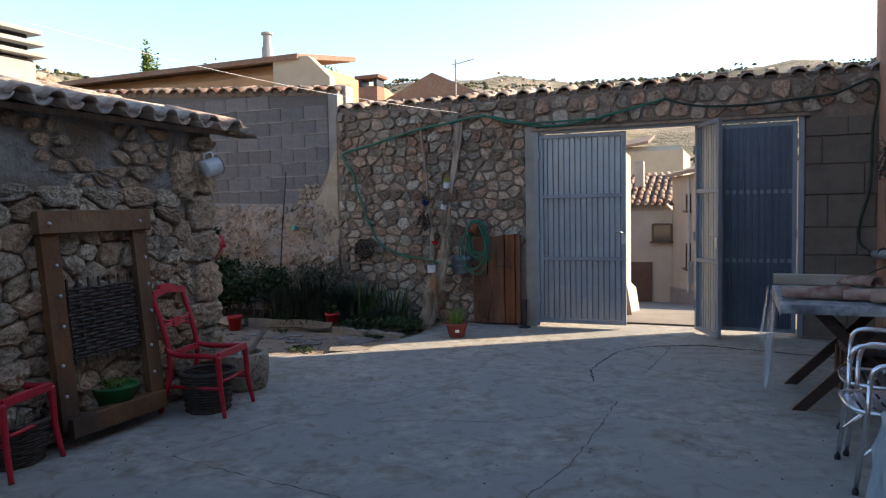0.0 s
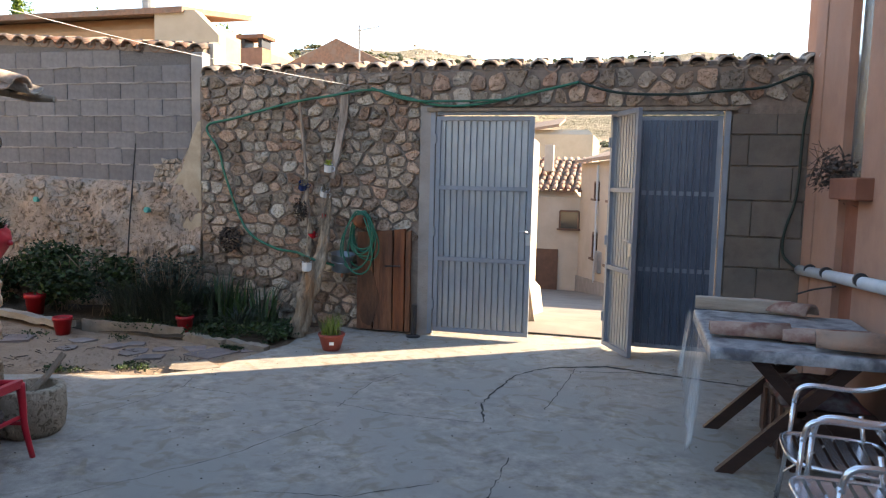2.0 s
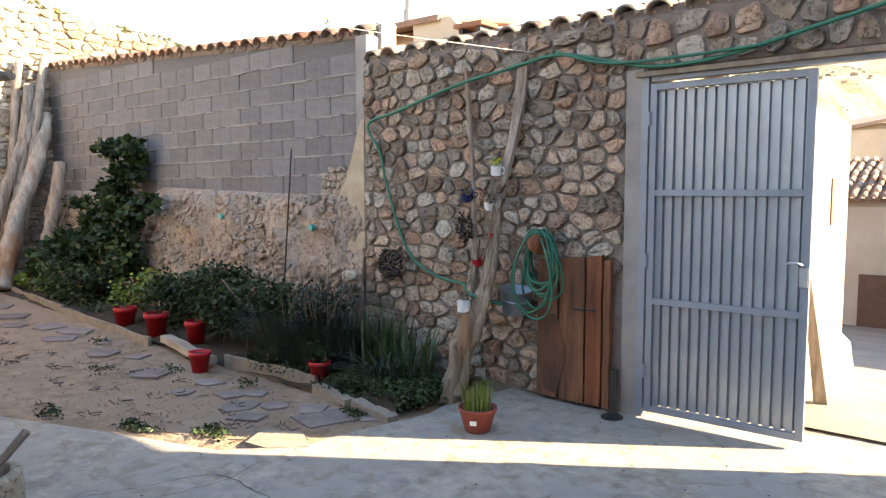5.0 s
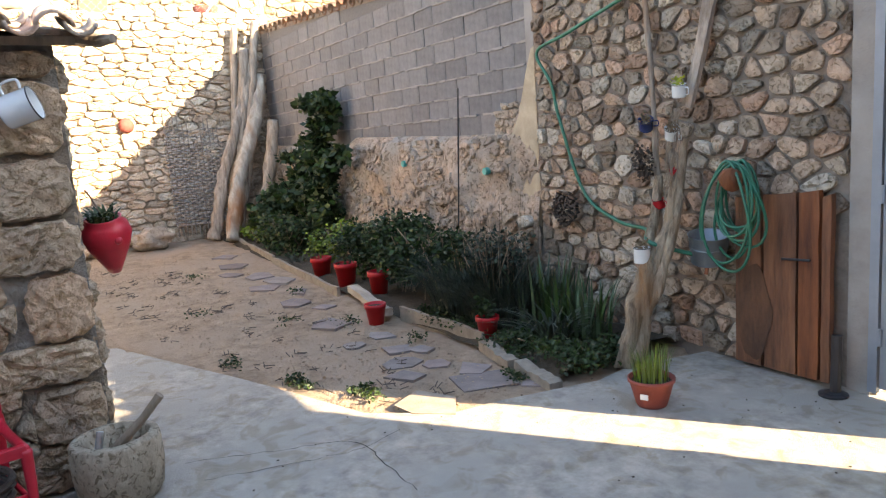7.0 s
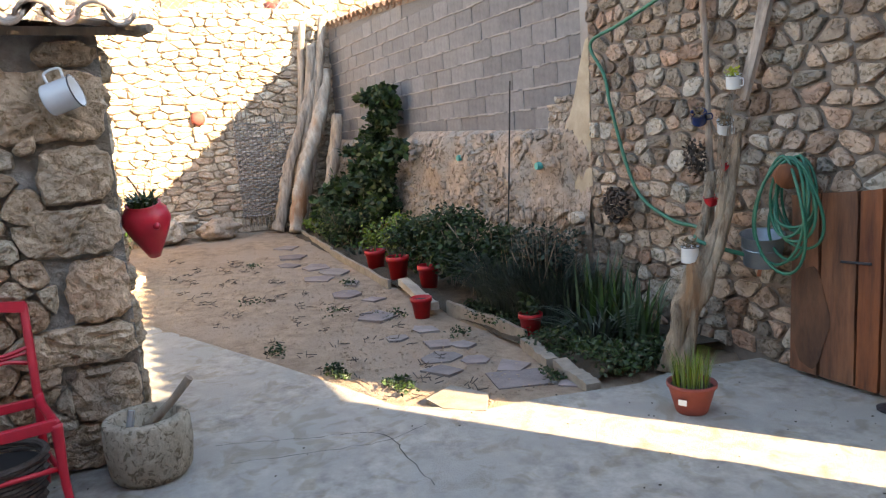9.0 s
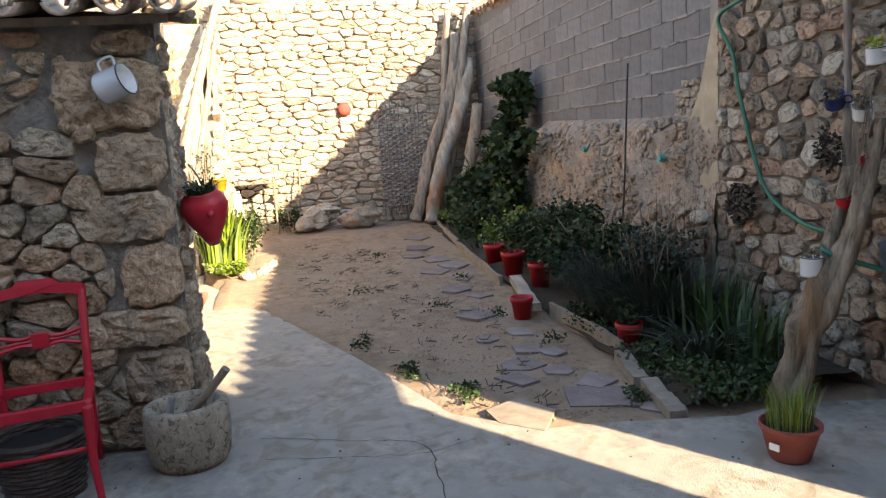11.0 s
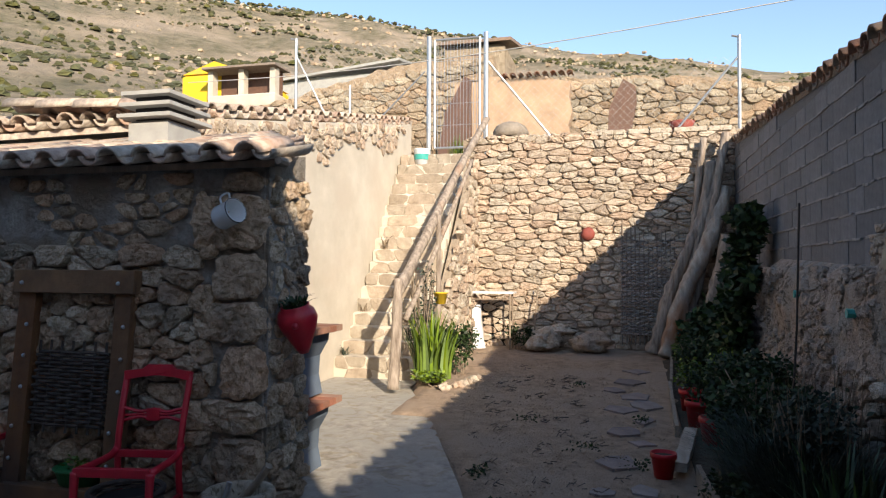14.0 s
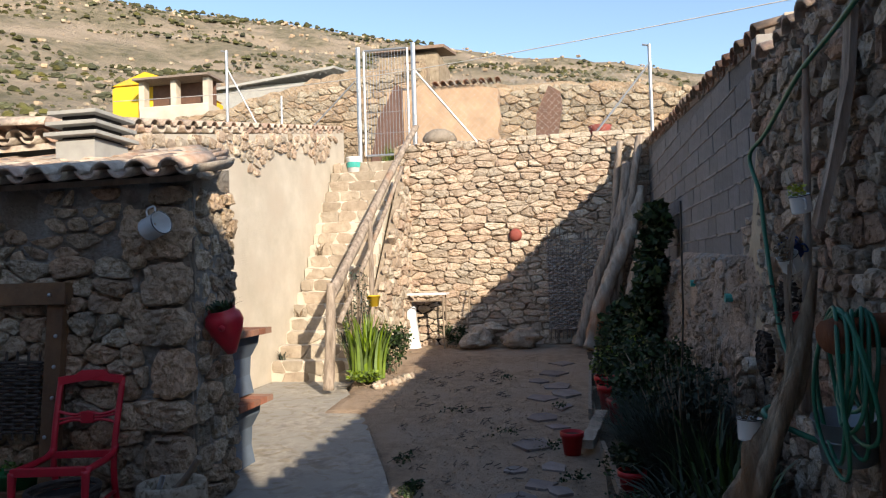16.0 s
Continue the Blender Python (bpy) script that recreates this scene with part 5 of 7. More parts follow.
tuft("strap_plant", (-6.9, -0.9, 0), 0.1, 0.3, 40, 0.025, M_LEAFGR, "arching pale variegated leaves", 7, 1.2)

iv = thing("climbing_vine", (0, 0, 0), "leafy green climbing plant on the block wall", "plant")
rng = random.Random(77)
g = Geo()
for c, s, n in (((-7.75, -0.2, 2.2), (0.26, 0.14, 0.16), 420), ((-7.2, -0.2, 2.12), (0.24, 0.14, 0.2), 420), ((-7.35, -0.22, 1.85), (0.35, 0.17, 0.24), 640), ((-7.6, -0.25, 1.5), (0.45, 0.2, 0.26), 800), ((-8.0, -0.25, 1.25), (0.5, 0.2, 0.25), 700),
                ((-8.0, -0.3, 0.95), (0.7, 0.28, 0.35), 1500), ((-6.6, -0.35, 1.42), (0.28, 0.12, 0.16), 260), ((-6.95, -0.35, 1.2), (0.25, 0.15, 0.3), 360), ((-7.2, -0.38, 0.75), (0.5, 0.25, 0.4), 1200), ((-8.8, -0.22, 1.45), (0.35, 0.1, 0.1), 150),
                ((-8.6, -0.4, 0.85), (0.5, 0.28, 0.35), 900), ((-8.9, -0.6, 0.5), (0.5, 0.3, 0.35), 800)):
    leaves(g, c, s, n, 0.115, rng)
part("foliage", g, M_LEAFDK, iv)
part("stem", gnarl([(-7.9, -0.4, 0.0), (-7.8, -0.3, 0.8), (-7.5, -0.2, 1.5), (-7.35, -0.15, 2.15)], 0.03, 0.012, 9, 8), M_WOOD, iv)


# ---- kerb, flagstones, bits on the dirt ----
def board(name, a, b, w, h, material, label, seed):
    rr = random.Random(seed)
    a, b = Vector(a), Vector(b)
    d = (b - a).normalized()
    s = Vector((-d.y, d.x, 0)) * w
    n = 10
    g = Geo()
    top = [a + (b - a) * i / n + Vector((0, 0, rr.uniform(-0.012, 0.012))) for i in range(n + 1)]
    out = top + [p - Vector((0, 0, h)) for p in reversed(top)]
    g.prism(out, s)
    return lone(name, g, material, label, "kerb", "pieces of the bed's kerb")


board("kerb_board", (-7.3, -1.14, 0.13), (-4.95, -1.2, 0.06), 0.035, 0.14, M_EDGE, "pale worn kerb strip beside the bed", 1)
board("kerb_board", (-9.4, -1.0, 0.18), (-7.35, -1.12, 0.14), 0.035, 0.12, M_EDGE, "pale worn kerb strip beside the bed", 2)
board("kerb_plank", (-4.85, -1.12, 0.09), (-3.68, -1.3, 0.05), 0.11, 0.07, M_PALEWOOD, "weathered pale grey plank lying in the kerb line", 3)
board("kerb_board", (-3.65, -1.13, 0.07), (-2.42, -1.06, 0.05), 0.035, 0.15, M_EDGE, "rough concrete kerb edging the bed", 4)
board("kerb_stone", (-2.38, -1.12, 0.0), (-1.85, -1.24, -0.01), 0.09, 0.1, M_EDGE, "low pale stone in the kerb line", 5)
board("kerb_stone", (-1.8, -1.22, 0.0), (-1.35, -1.28, -0.02), 0.1, 0.09, M_EDGE, "low pale stone in the kerb line", 6)


def flag(x, y, r, seed, label="thin grey-pink flagstone set in the dirt", z=None, sx=1.0, rz=0, material=None):
    rr = random.Random(seed)
    n = rr.choice((4, 5, 6))
    pts = [(math.cos(6.283 * (i + rr.uniform(-0.25, 0.25)) / n) * r * sx * rr.uniform(0.7, 1.25), math.sin(6.283 * (i + rr.uniform(-0.25, 0.25)) / n) * r * rr.uniform(0.8, 1.1)) for i in range(n)]
    zz = z if z is not None else -0.075 + 0.03 * max(0, -x - 3.5) + noise.noise((x * 1.5, y * 1.5, 0)) * 0.025
    lone("flagstone", Geo().poly(pts, -0.11, 0.016), material or M_SLATE, label, "flagstone", "flagstones in the dirt", at=pose(x, y, zz, 0, 0, rz))


for i, (x, y, r, sx, rz) in enumerate(((-1.78, -1.5, 0.27, 1.2, 20), (-2.85, -1.62, 0.14, 1, 30), (-2.5, -1.74, 0.16, 1, 0), (-2.3, -1.55, 0.11, 1, 60), (-2.7, -1.45, 0.1, 1.2, 10), (-2.05, -1.4, 0.14, 1.2, 0), (-3.95, -1.7, 0.2, 1.2, 0),
                                          (-5.0, -1.65, 0.18, 1.2, 0), (-5.9, -1.7, 0.2, 1, 0), (-6.6, -1.55, 0.24, 1, 40), (-7.6, -1.6, 0.2, 1.2, 0), (-8.3, -1.5, 0.2, 1, 0), (-4.6, -1.5, 0.12, 1, 0), (-3.3, -1.5, 0.13, 1.3, 40), (-3.2, -1.8, 0.1, 1, 0), (-2.2, -1.85, 0.12, 1.2, 70), (-6.2, -1.45, 0.2, 1.3, 10), (-7.0, -1.8, 0.16, 1, 0), (-5.4, -1.45, 0.12, 1.4, 0), (-1.55, -1.25, 0.1, 1, 0))):
    flag(x, y, r, i + 3, sx=sx, rz=rz)
flag(-1.62, -2.0, 0.2, 40, "pale stone slab at the edge of the concrete", -0.06, 1.2, 15, M_EDGE)
g = Geo()
rng = random.Random(50)
for _ in range(2200):
    x, y = -1.5 - rng.random() ** 1.3 * 7.5, -rng.uniform(1.25, 3.9)
    if y < -1.9 - 0.36 * (-x - 1.2):
        continue
    z = -0.062 + 0.03 * max(0, -x - 3.5) + noise.noise((x * 1.5, y * 1.5, 0)) * 0.025
    s = rng.uniform(0.004, 0.012)
    g.box((x, y, z), (s * 1.4, s, s * 0.8), rng.uniform(0, 180))
part("gravel", g, M_DIRT, None, "loose grit and small stones on the dirt", False, "stuff")
g = Geo()
for _ in range(420):
    x, y = rng.uniform(-1.8, 3.4), rng.uniform(-8, -0.2)
    s = rng.uniform(0.003, 0.008)
    g.box((x, y, -0.048), (s * 1.5, s, s * 0.6), rng.uniform(0, 180))
part("floor_grit", g, M_SOIL, None, "fine dark grit on the concrete", False, "stuff")
g = Geo()
for _ in range(70):
    x = rng.uniform(-8.5, -1.6)
    y = rng.uniform(-2.6, -1.3) - 0.1 * (-x)
    for _ in range(5):
        a, ln = rng.uniform(0, 3.14), rng.uniform(0.04, 0.14)
        x2, y2 = x + rng.uniform(-0.1, 0.1), y + rng.uniform(-0.05, 0.05)
        z = -0.062 + 0.03 * max(0, -x2 - 3.5) + noise.noise((x2 * 1.5, y2 * 1.5, 0)) * 0.025
        g.tube([(x2, y2, z), (x2 + math.cos(a) * ln, y2 + math.sin(a) * ln * 0.6, z + 0.008)], 0.004, 3)
part("twigs", g, M_WICKER, None, "dry twigs and leaf litter on the dirt", False, "stuff")
g = Geo()
for x, y, n, r in ((-2.6, -2.5, 260, 0.22), (-2.1, -2.2, 260, 0.2), (-3.4, -2.75, 120, 0.2), (-1.7, -1.3, 160, 0.15), (-5.2, -2.6, 60, 0.3), (-4.3, -2.0, 60, 0.25), (-5.4, -1.5, 70, 0.2), (-7.0, -2.2, 60, 0.3), (-3.9, -1.55, 80, 0.25), (-3.0, -1.35, 80, 0.2)):
    leaves(g, (x, y, -0.04 + 0.03 * max(0, -x - 3.5)), (r, r * 0.6, 0.02), n, 0.03, rng)
part("weeds", g, M_LEAFDK, None, "small flat weeds growing in the dirt", False, "stuff")

# ---- logs, wicker, boulders, bench at the far wall ----
for i, (pts, r0, r1, lab) in enumerate((([(-10.0, -1.38, 0.15), (-10.1, -1.02, 1.25), (-10.2, -0.62, 2.3), (-10.3, -0.3, 3.1)], 0.12, 0.09, "tall bare grey log leaning in the corner"),
                                        ([(-9.55, -1.2, 0.15), (-9.8, -0.86, 1.1), (-10.05, -0.5, 2.0), (-10.25, -0.18, 2.85)], 0.15, 0.13, "thick pale log with rusty patches leaning in the corner"),
                                        ([(-9.3, -0.8, 0.15), (-9.5, -0.5, 1.1), (-9.65, -0.25, 2.05)], 0.12, 0.1, "shorter weathered log leaning in the corner"),
                                        ([(-10.3, -1.0, 0.2), (-10.35, -0.7, 1.9), (-10.4, -0.5, 3.7)], 0.09, 0.06, "tall bare grey log leaning in the corner"),
                                        ([(-9.9, -1.0, 0.2), (-10.1, -0.55, 1.9), (-10.25, -0.2, 3.75)], 0.1, 0.07, "slim forked log leaning in the corner"),
                                        ([(-9.85, -1.1, 0.2), (-10.1, -0.75, 1.6), (-10.3, -0.45, 3.3)], 0.1, 0.08, "crooked pale log with peeled bark leaning in the corner"))):
    lone("log", gnarl([(x + 0.03 * math.sin(3 * z + i), y + 0.12 + 0.035 * math.sin(2.9 * z + 2 * i), z) for x, y, z in pts], r0 * 0.85, r1 * 0.85, 20 + i, 14, 0.28, 14), M_RUSTLOG if i == 1 else M_LOG, lab, "log", "logs in the corner", True)
wp = thing("wicker_hurdle", pose(-10.4, -1.72, 0.42, 0, -3, 3) @ Matrix.Diagonal((1, 0.84, 0.95, 1)), "grey woven wicker hurdle leaning on the stone wall", "wicker panel")
rng = random.Random(9)
for k in range(15):
    part("stake", Geo().tube([(0, 0.085 * k, -0.2), (0.01, 0.085 * k, 2.05 - (0.3 * ((k * 5) % 7) / 7 if k else -0.2))], 0.015, 5), M_STAKE, wp)
for k in range(38):
    pts = [(0.018 * math.cos(math.pi * i + k * math.pi), -0.03 + 0.085 * i + rng.uniform(-0.012, 0.012), k * 0.045 + rng.uniform(-0.012, 0.012)) for i in range(15)]
    part("weave", Geo().tube(pts, 0.019, 5), M_WICKGREY, wp)


def boulder(c, s, seed, label):
    bm = bmesh.new()
    bmesh.ops.create_icosphere(bm, subdivisions=4, radius=1)
    for v in bm.verts:
        n1 = noise.noise(v.co * 1.3 + Vector((seed, 0, 0))) * 0.5 + noise.noise(v.co * 4 + Vector((0, seed, 0))) * 0.16 - abs(noise.noise(v.co * 2.2 + Vector((0, 0, seed)))) * 0.35
        v.co = Vector((v.co.x * s[0], v.co.y * s[1], v.co.z * s[2])) * (1 + n1)
    me = bpy.data.meshes.new("boulder")
    bm.to_mesh(me)
    bm.free()
    me.materials.append(M_DRY)
    me.polygons.foreach_set("use_smooth", [True] * len(me.polygons))
    ob = new("boulder", me)
    ob.location = c
    tagged(ob, label, "boulder", "boulders at the wall foot")


boulder((-10.05, -3.02, 0.3), (0.28, 0.3, 0.2), 3, "large pale rough boulder at the foot of the wall")
boulder((-10.05, -2.2, 0.28), (0.26, 0.33, 0.18), 8, "large pale rough boulder at the foot of the wall")
boulder((-10.2, -2.75, 0.46), (0.16, 0.22, 0.1), 12, "flat pale stone lying on the boulders")

wt = thing("white_bench", (-10.05, -3.9, 0.12), "low white painted bench frame against the wall", "bench")
part("top", Geo().box((0, 0, 0.98), (0.35, 0.78, 0.035)), M_WHITEP, wt)
for y in (-0.35, 0.33):
    for x in (-0.14, 0.14):
        part("leg", Geo().tube([(x, y, 0), (x, y * 0.98, 0.98)], 0.016, 8), M_WOOD, wt)
part("crossbar", Geo().tube([(0.14, -0.35, 0.86), (0.14, 0.33, 0.86)], 0.013, 8), M_WOOD, wt)
# No hole is cut: a black sheet paints the shade of the opening.
lone("opening_shade_sheet", Geo().prism([(-10.53, -4.28, 0.1), (-10.53, -3.62, 0.1), (-10.53, -3.62, 0.7), (-10.53, -3.77, 0.95), (-10.53, -4.17, 0.95), (-10.53, -4.28, 0.7)], (0.012, 0, 0)), M_BLACK, "flat black sheet for the shade in an opening low in the stone wall", "opening")
lone("white_bag", gnarl([(-10.2, -4.2, 0.1), (-10.2, -4.23, 0.5), (-10.25, -4.27, 0.85)], 0.14, 0.11, 5, 12, 0.15), M_WHITEP, "white plastic sack beside the bench", "sack", smooth=True)
lone("thin_stick", Geo().tube([(-10.1, -3.2, 0.1), (-10.35, -3.15, 1.2)], 0.014, 6), M_WOOD, "thin stick leaning on the wall", "stick")
lone("clay_ball", Geo().lathe([(0.03, 0), (0.1, 0.03), (0.12, 0.08), (0.06, 0.12)], n=14, m=Matrix.Translation((-10.54, -2.3, 2.12)) @ pose(0, 0, 0, 0, 90, 0)), M_TERRA, "small round clay pot fixed on the stone wall", "pot", smooth=True)
# Shade of a small hole, painted as a flat black sheet.
lone("hole_shade_sheet", Geo().prism([(-10.52, -4.42, 1.72), (-10.52, -4.17, 1.7), (-10.52, -4.22, 1.92), (-10.52, -4.44, 1.95)], (0.015, 0, 0)), M_BLACK, "flat black sheet for the shade in a small hole of the stone wall", "opening")
bush("dark_shrub", (-10.1, -3.4, 0.35), (0.2, 0.25, 0.25), 700, 0.05, M_LEAFDK, "small dark weed bush at the foot of the wall", 15, 4)

# flower patch by the steps
tuft("iris", (-7.1, -4.15, 0.05), 0.24, 1.0, 110, 0.045, M_LEAFLT, "tall bright iris leaves in a sunny patch", 21, 0.35)
bush("rosemary", (-7.6, -3.92, 0.4), (0.3, 0.3, 0.33), 1500, 0.06, M_LEAFDK, "rounded green shrub in the sunny patch", 22)
bush("ground_cover", (-6.75, -4.08, 0.12), (0.35, 0.3, 0.12), 1400, 0.05, M_LEAFLT, "bright yellow-green creeping plant", 23, 3)
bush("twiggy_bush", (-7.3, -4.35, 0.9), (0.25, 0.2, 0.75), 500, 0.05, M_LEAFGR, "thin twiggy plant by the wooden rail", 24, 30)
for i in range(6):
    boulder((-6.5 - 0.15 * i, -3.72 + 0.03 * i - 0.1 * (i == 0), 0.03), (0.09, 0.08, 0.07), 30 + i, "small pale edging stone of the sunny patch")
yb = thing("yellow_pot", (-7.5, -4.15, 1.02), "bright yellow pot hung by the wooden rail", "flower pot")
part("pot", Geo().lathe([(0.07, 0), (0.1, 0.16), (0.11, 0.16), (0.09, 0.14)], n=16), M_YELLOW, yb, "", True)

for i, (x, y) in enumerate(((-7.6, -5.62), (-8.3, -5.6), (-8.0, -4.75), (-9.1, -5.55))):
    k = max([j for j in range(N_STEP) if STEP_X[j] >= x] or [0])
    tuft("step_weed", (x, y, 0.05 + (k + 1) * 0.197), 0.06, 0.2 + 0.04 * i, 26, 0.012, M_DRYLEAF if i % 2 else M_LEAFGR, "small wiry weed growing in a joint of the steps", 60 + i, 0.8)

# rail of the steps
rl = thing("wooden_rail", (0, 0, 0), "rough log handrail of the stone steps", "handrail")
part("rail", gnarl([(-6.6, -4.48, 1.2), (-7.9, -4.4, 2.15), (-9.2, -4.27, 3.2), (-10.6, -4.12, 4.25)], 0.075, 0.055, 41, 10, 0.1), M_LOG, rl, "", True)
part("post", gnarl([(-6.4, -4.46, 0.0), (-6.5, -4.46, 0.7), (-6.6, -4.47, 1.38)], 0.075, 0.06, 42, 10, 0.1), M_LOG, rl, "", True)
part("post", gnarl([(-7.9, -4.3, 0.2), (-7.95, -4.3, 1.2), (-8.0, -4.32, 2.3)], 0.045, 0.035, 43, 8, 0.1), M_LOG, rl, "", True)
part("brace", gnarl([(-6.7, -4.4, 0.85), (-8.0, -4.33, 1.85), (-9.7, -4.2, 3.35)], 0.04, 0.035, 44, 8, 0.1), M_LOG, rl, "", True)
pb = thing("paint_bucket", (-10.42, -5.3, 3.4), "white and blue plastic paint bucket on the top step", "bucket")
part("body", Geo().lathe([(0.12, 0), (0.145, 0.28), (0.155, 0.3), (0.13, 0.28)], n=20), M_WHITEP, pb, "", True)
part("label", Geo().lathe([(0.138, 0.1), (0.148, 0.2)], n=20), M_TEAL, pb)
lone("metal_hook", Geo().tube([(-4.1, -5.7, 2.05), (-4.1, -5.55, 2.17), (-4.15, -5.5, 2.2)], 0.014, 6), M_DARKRIM, "rusty metal bracket in the plastered wall", "bracket")
lone("trowel_blade", Geo().prism([(-4.15, -5.56, 2.3), (-4.15, -5.36, 2.34), (-4.15, -5.48, 2.1)], (0.01, 0, 0)), M_TERRA, "rusty triangular blade on the plastered wall", "blade")


# ---- pink house beside the yard ----
part("pilaster", Geo().box((3.74, -0.78, 2.5), (0.14, 0.75, 5.6)), M_PINK, wall_house)
part("pilaster", Geo().box((3.745, -2.3, 2.5), (0.13, 1.3, 5.6)), M_PINK, wall_house)
part("panel", Geo().box((3.752, -1.4, 0.75), (0.05, 0.5, 1.7)), M_TERRAWALL, wall_house, "dark terracotta recessed panel")
part("panel", Geo().box((3.71, -0.2, 2.5), (0.1, 0.39, 5.6)), M_PINK, wall_house)
lone("window_box", Geo().box((3.68, -1.62, 1.66), (0.22, 0.7, 0.16)), M_TERRAWALL, "terracotta ledge with dry plants under the window", "ledge")
g = Geo()
g.box((3.72, -1.36, 2.6), (0.06, 0.06, 1.7)).box((3.72, -1.68, 2.6), (0.06, 0.06, 1.7))
wn1 = thing("window_1", (0, 0, 0), "tall narrow window with a pale metal frame", "window")
wn1["kind"] = "structure"
part("window_frame", g, M_ALU, wn1)
part("pane", Geo().box((3.74, -1.52, 2.6), (0.02, 0.28, 1.7)), M_GLASS, wn1)
g = Geo()
leaves(g, (3.62, -1.2, 1.75), (0.22, 0.4, 0.2), 420, 0.04, random.Random(3))
rng = random.Random(4)
for k in range(26):
    g.tube(bezier([(3.66, -1.3 + rng.uniform(-0.2, 0.2), 1.7), (3.6, -1.1 + rng.uniform(-0.3, 0.3), 1.8 + rng.uniform(-0.1, 0.2)), (3.52, -0.95 + rng.uniform(-0.3, 0.3), 1.75 + rng.uniform(-0.15, 0.3))], 3), 0.003, 4)
lone("hanging_plant", g, M_WICKER, "sparse dark plant growing over the ledge", "plant")
lone("drain_pipe", Geo().tube([(3.62, -0.2, 0.9), (3.64, -1.2, 0.97), (3.65, -2.6, 1.06)], 0.045, 14), M_PVC, "grey plastic pipe along the pink wall", "pipe", smooth=True)
for y in (-0.55, -1.1, -2.0):
    lone("pipe_clip", Geo().tube([(3.63, y, 0.915 + 0.0667 * (-y - 0.2) + 0.005), (3.63, y - 0.03, 0.917 + 0.0667 * (-y - 0.2) + 0.005)], 0.05, 12), M_DARKRIM, "dark clip round the grey pipe", "pipe clip", "pipe clips")
lone("black_cable", Geo().tube(bezier([(3.66, -1.3, 0.9), (3.55, -1.1, 0.84), (3.45, -1.0, 0.78)], 5), 0.008, 6), M_DARKRIM, "short black cable below the pipe", "cable")
lone("washing_line", Geo().tube(bezier([(3.66, -0.2, 2.85), (3.7, -0.9, 3.15), (3.7, -1.8, 3.7)], 5), 0.005, 6), M_WIRE, "pale cord tied at the wall corner", "cord")

# ---- table with oilcloth ----
tb = thing("table", (0, 0, 0), "dark wooden trestle table with crossed legs", "table")
part("tabletop", Geo().box((3.1, -2.55, 0.72), (1.0, 1.2, 0.035)), M_TABLEWOOD, tb)
for y in (-3.0, -2.2):
    part("leg", Geo().prism([(2.66, y, -0.05), (2.76, y, -0.05), (3.46, y, 0.7), (3.36, y, 0.7)], (0, 0.05, 0)), M_TABLEWOOD, tb)
    part("leg", Geo().prism([(3.46, y + 0.055, -0.05), (3.56, y + 0.055, -0.05), (2.86, y + 0.055, 0.7), (2.76, y + 0.055, 0.7)], (0, 0.05, 0)), M_TABLEWOOD, tb)
part("brace", Geo().box((3.11, -2.6, 0.35), (0.05, 0.8, 0.05)), M_TABLEWOOD, tb)
bx = thing("storage_box", pose(3.3, -2.5, -0.05, 0, 0, 3), "dark reddish brown wooden box stored under the table", "box")
part("body", Geo().box((0, 0, 0.2), (0.5, 0.72, 0.36)), M_TABLEWOOD, bx)
for y in (-0.2, 0.0, 0.2):
    part("batten", Geo().box((-0.26, y, 0.2), (0.016, 0.05, 0.34)), M_BROWND, bx)
for x in (-0.19, 0.19):
    part("skid", Geo().box((x, 0, 0.01), (0.06, 0.7, 0.03)), M_TABLEWOOD, bx)
cu = Geo()
for i in range(17):
    for j in range(21):
        u, v = i / 16 * 2 - 1, j / 20 * 2 - 1
        top = 0.11 * (1 - abs(u) ** 3) * (1 - abs(v) ** 4) + noise.noise((u * 2, v * 3, 7)) * 0.03
        cu.v.append(Vector((3.28 + 0.24 * u, -2.5 + 0.33 * v, 0.34 + max(top, 0.0))))
for i in range(16):
    for j in range(20):
        a = i * 21 + j
        cu.f.append([a, a + 21, a + 22, a + 1])
lone("folded_blanket", cu, mat("patterned_blanket", (0.2, 0.21, 0.24), (0.09, 0.045, 0.05), 16, 0.9, 0.5, 60, stain=(0.22, 0.07, 0.06), stain_scale=7), "rumpled dark patterned blanket lying on the box under the table", "blanket", smooth=True)
cl = Geo()
rng = random.Random(61)
X0, X1, Y0, Y1 = 2.58, 3.62, -3.18, -1.9
nx, ny = 26, 30
for i in range(-5, nx + 1):
    for j in range(-2, ny + 1):
        x, y = X0 + (X1 - X0) * max(i, 0) / nx, Y0 + (Y1 - Y0) * max(j, 0) / ny
        z = 0.745 + noise.noise((x * 5, y * 5, 0)) * 0.004
        if i < 0:
            fall = 0.016 * -i
            z -= fall
            x -= 0.006
        if j < 0:
            z -= 0.03 * -j
            y -= 0.012
        cl.v.append(Vector((x, y, z)))
w = ny + 3
for i in range(nx + 5):
    for j in range(ny + 2):
        a = i * w + j
        cl.f.append([a, a + w, a + w + 1, a + 1])
lone("tablecloth", cl, M_CLOTH, "grey-blue patterned oilcloth hanging over the table edge", "tablecloth", smooth=True)
M_DRAPE = mat("clear_plastic", (0.7, 0.76, 0.78), (0.6, 0.66, 0.68), 10, 0.2, 0.3, 20)
M_DRAPE.node_tree.nodes["Principled BSDF"].inputs["Alpha"].default_value = 0.12
M_FOLD = mat("folded_plastic", (0.7, 0.76, 0.78), (0.6, 0.66, 0.68), 10, 0.2, 0.3, 20)
M_FOLD.node_tree.nodes["Principled BSDF"].inputs["Alpha"].default_value = 0.26
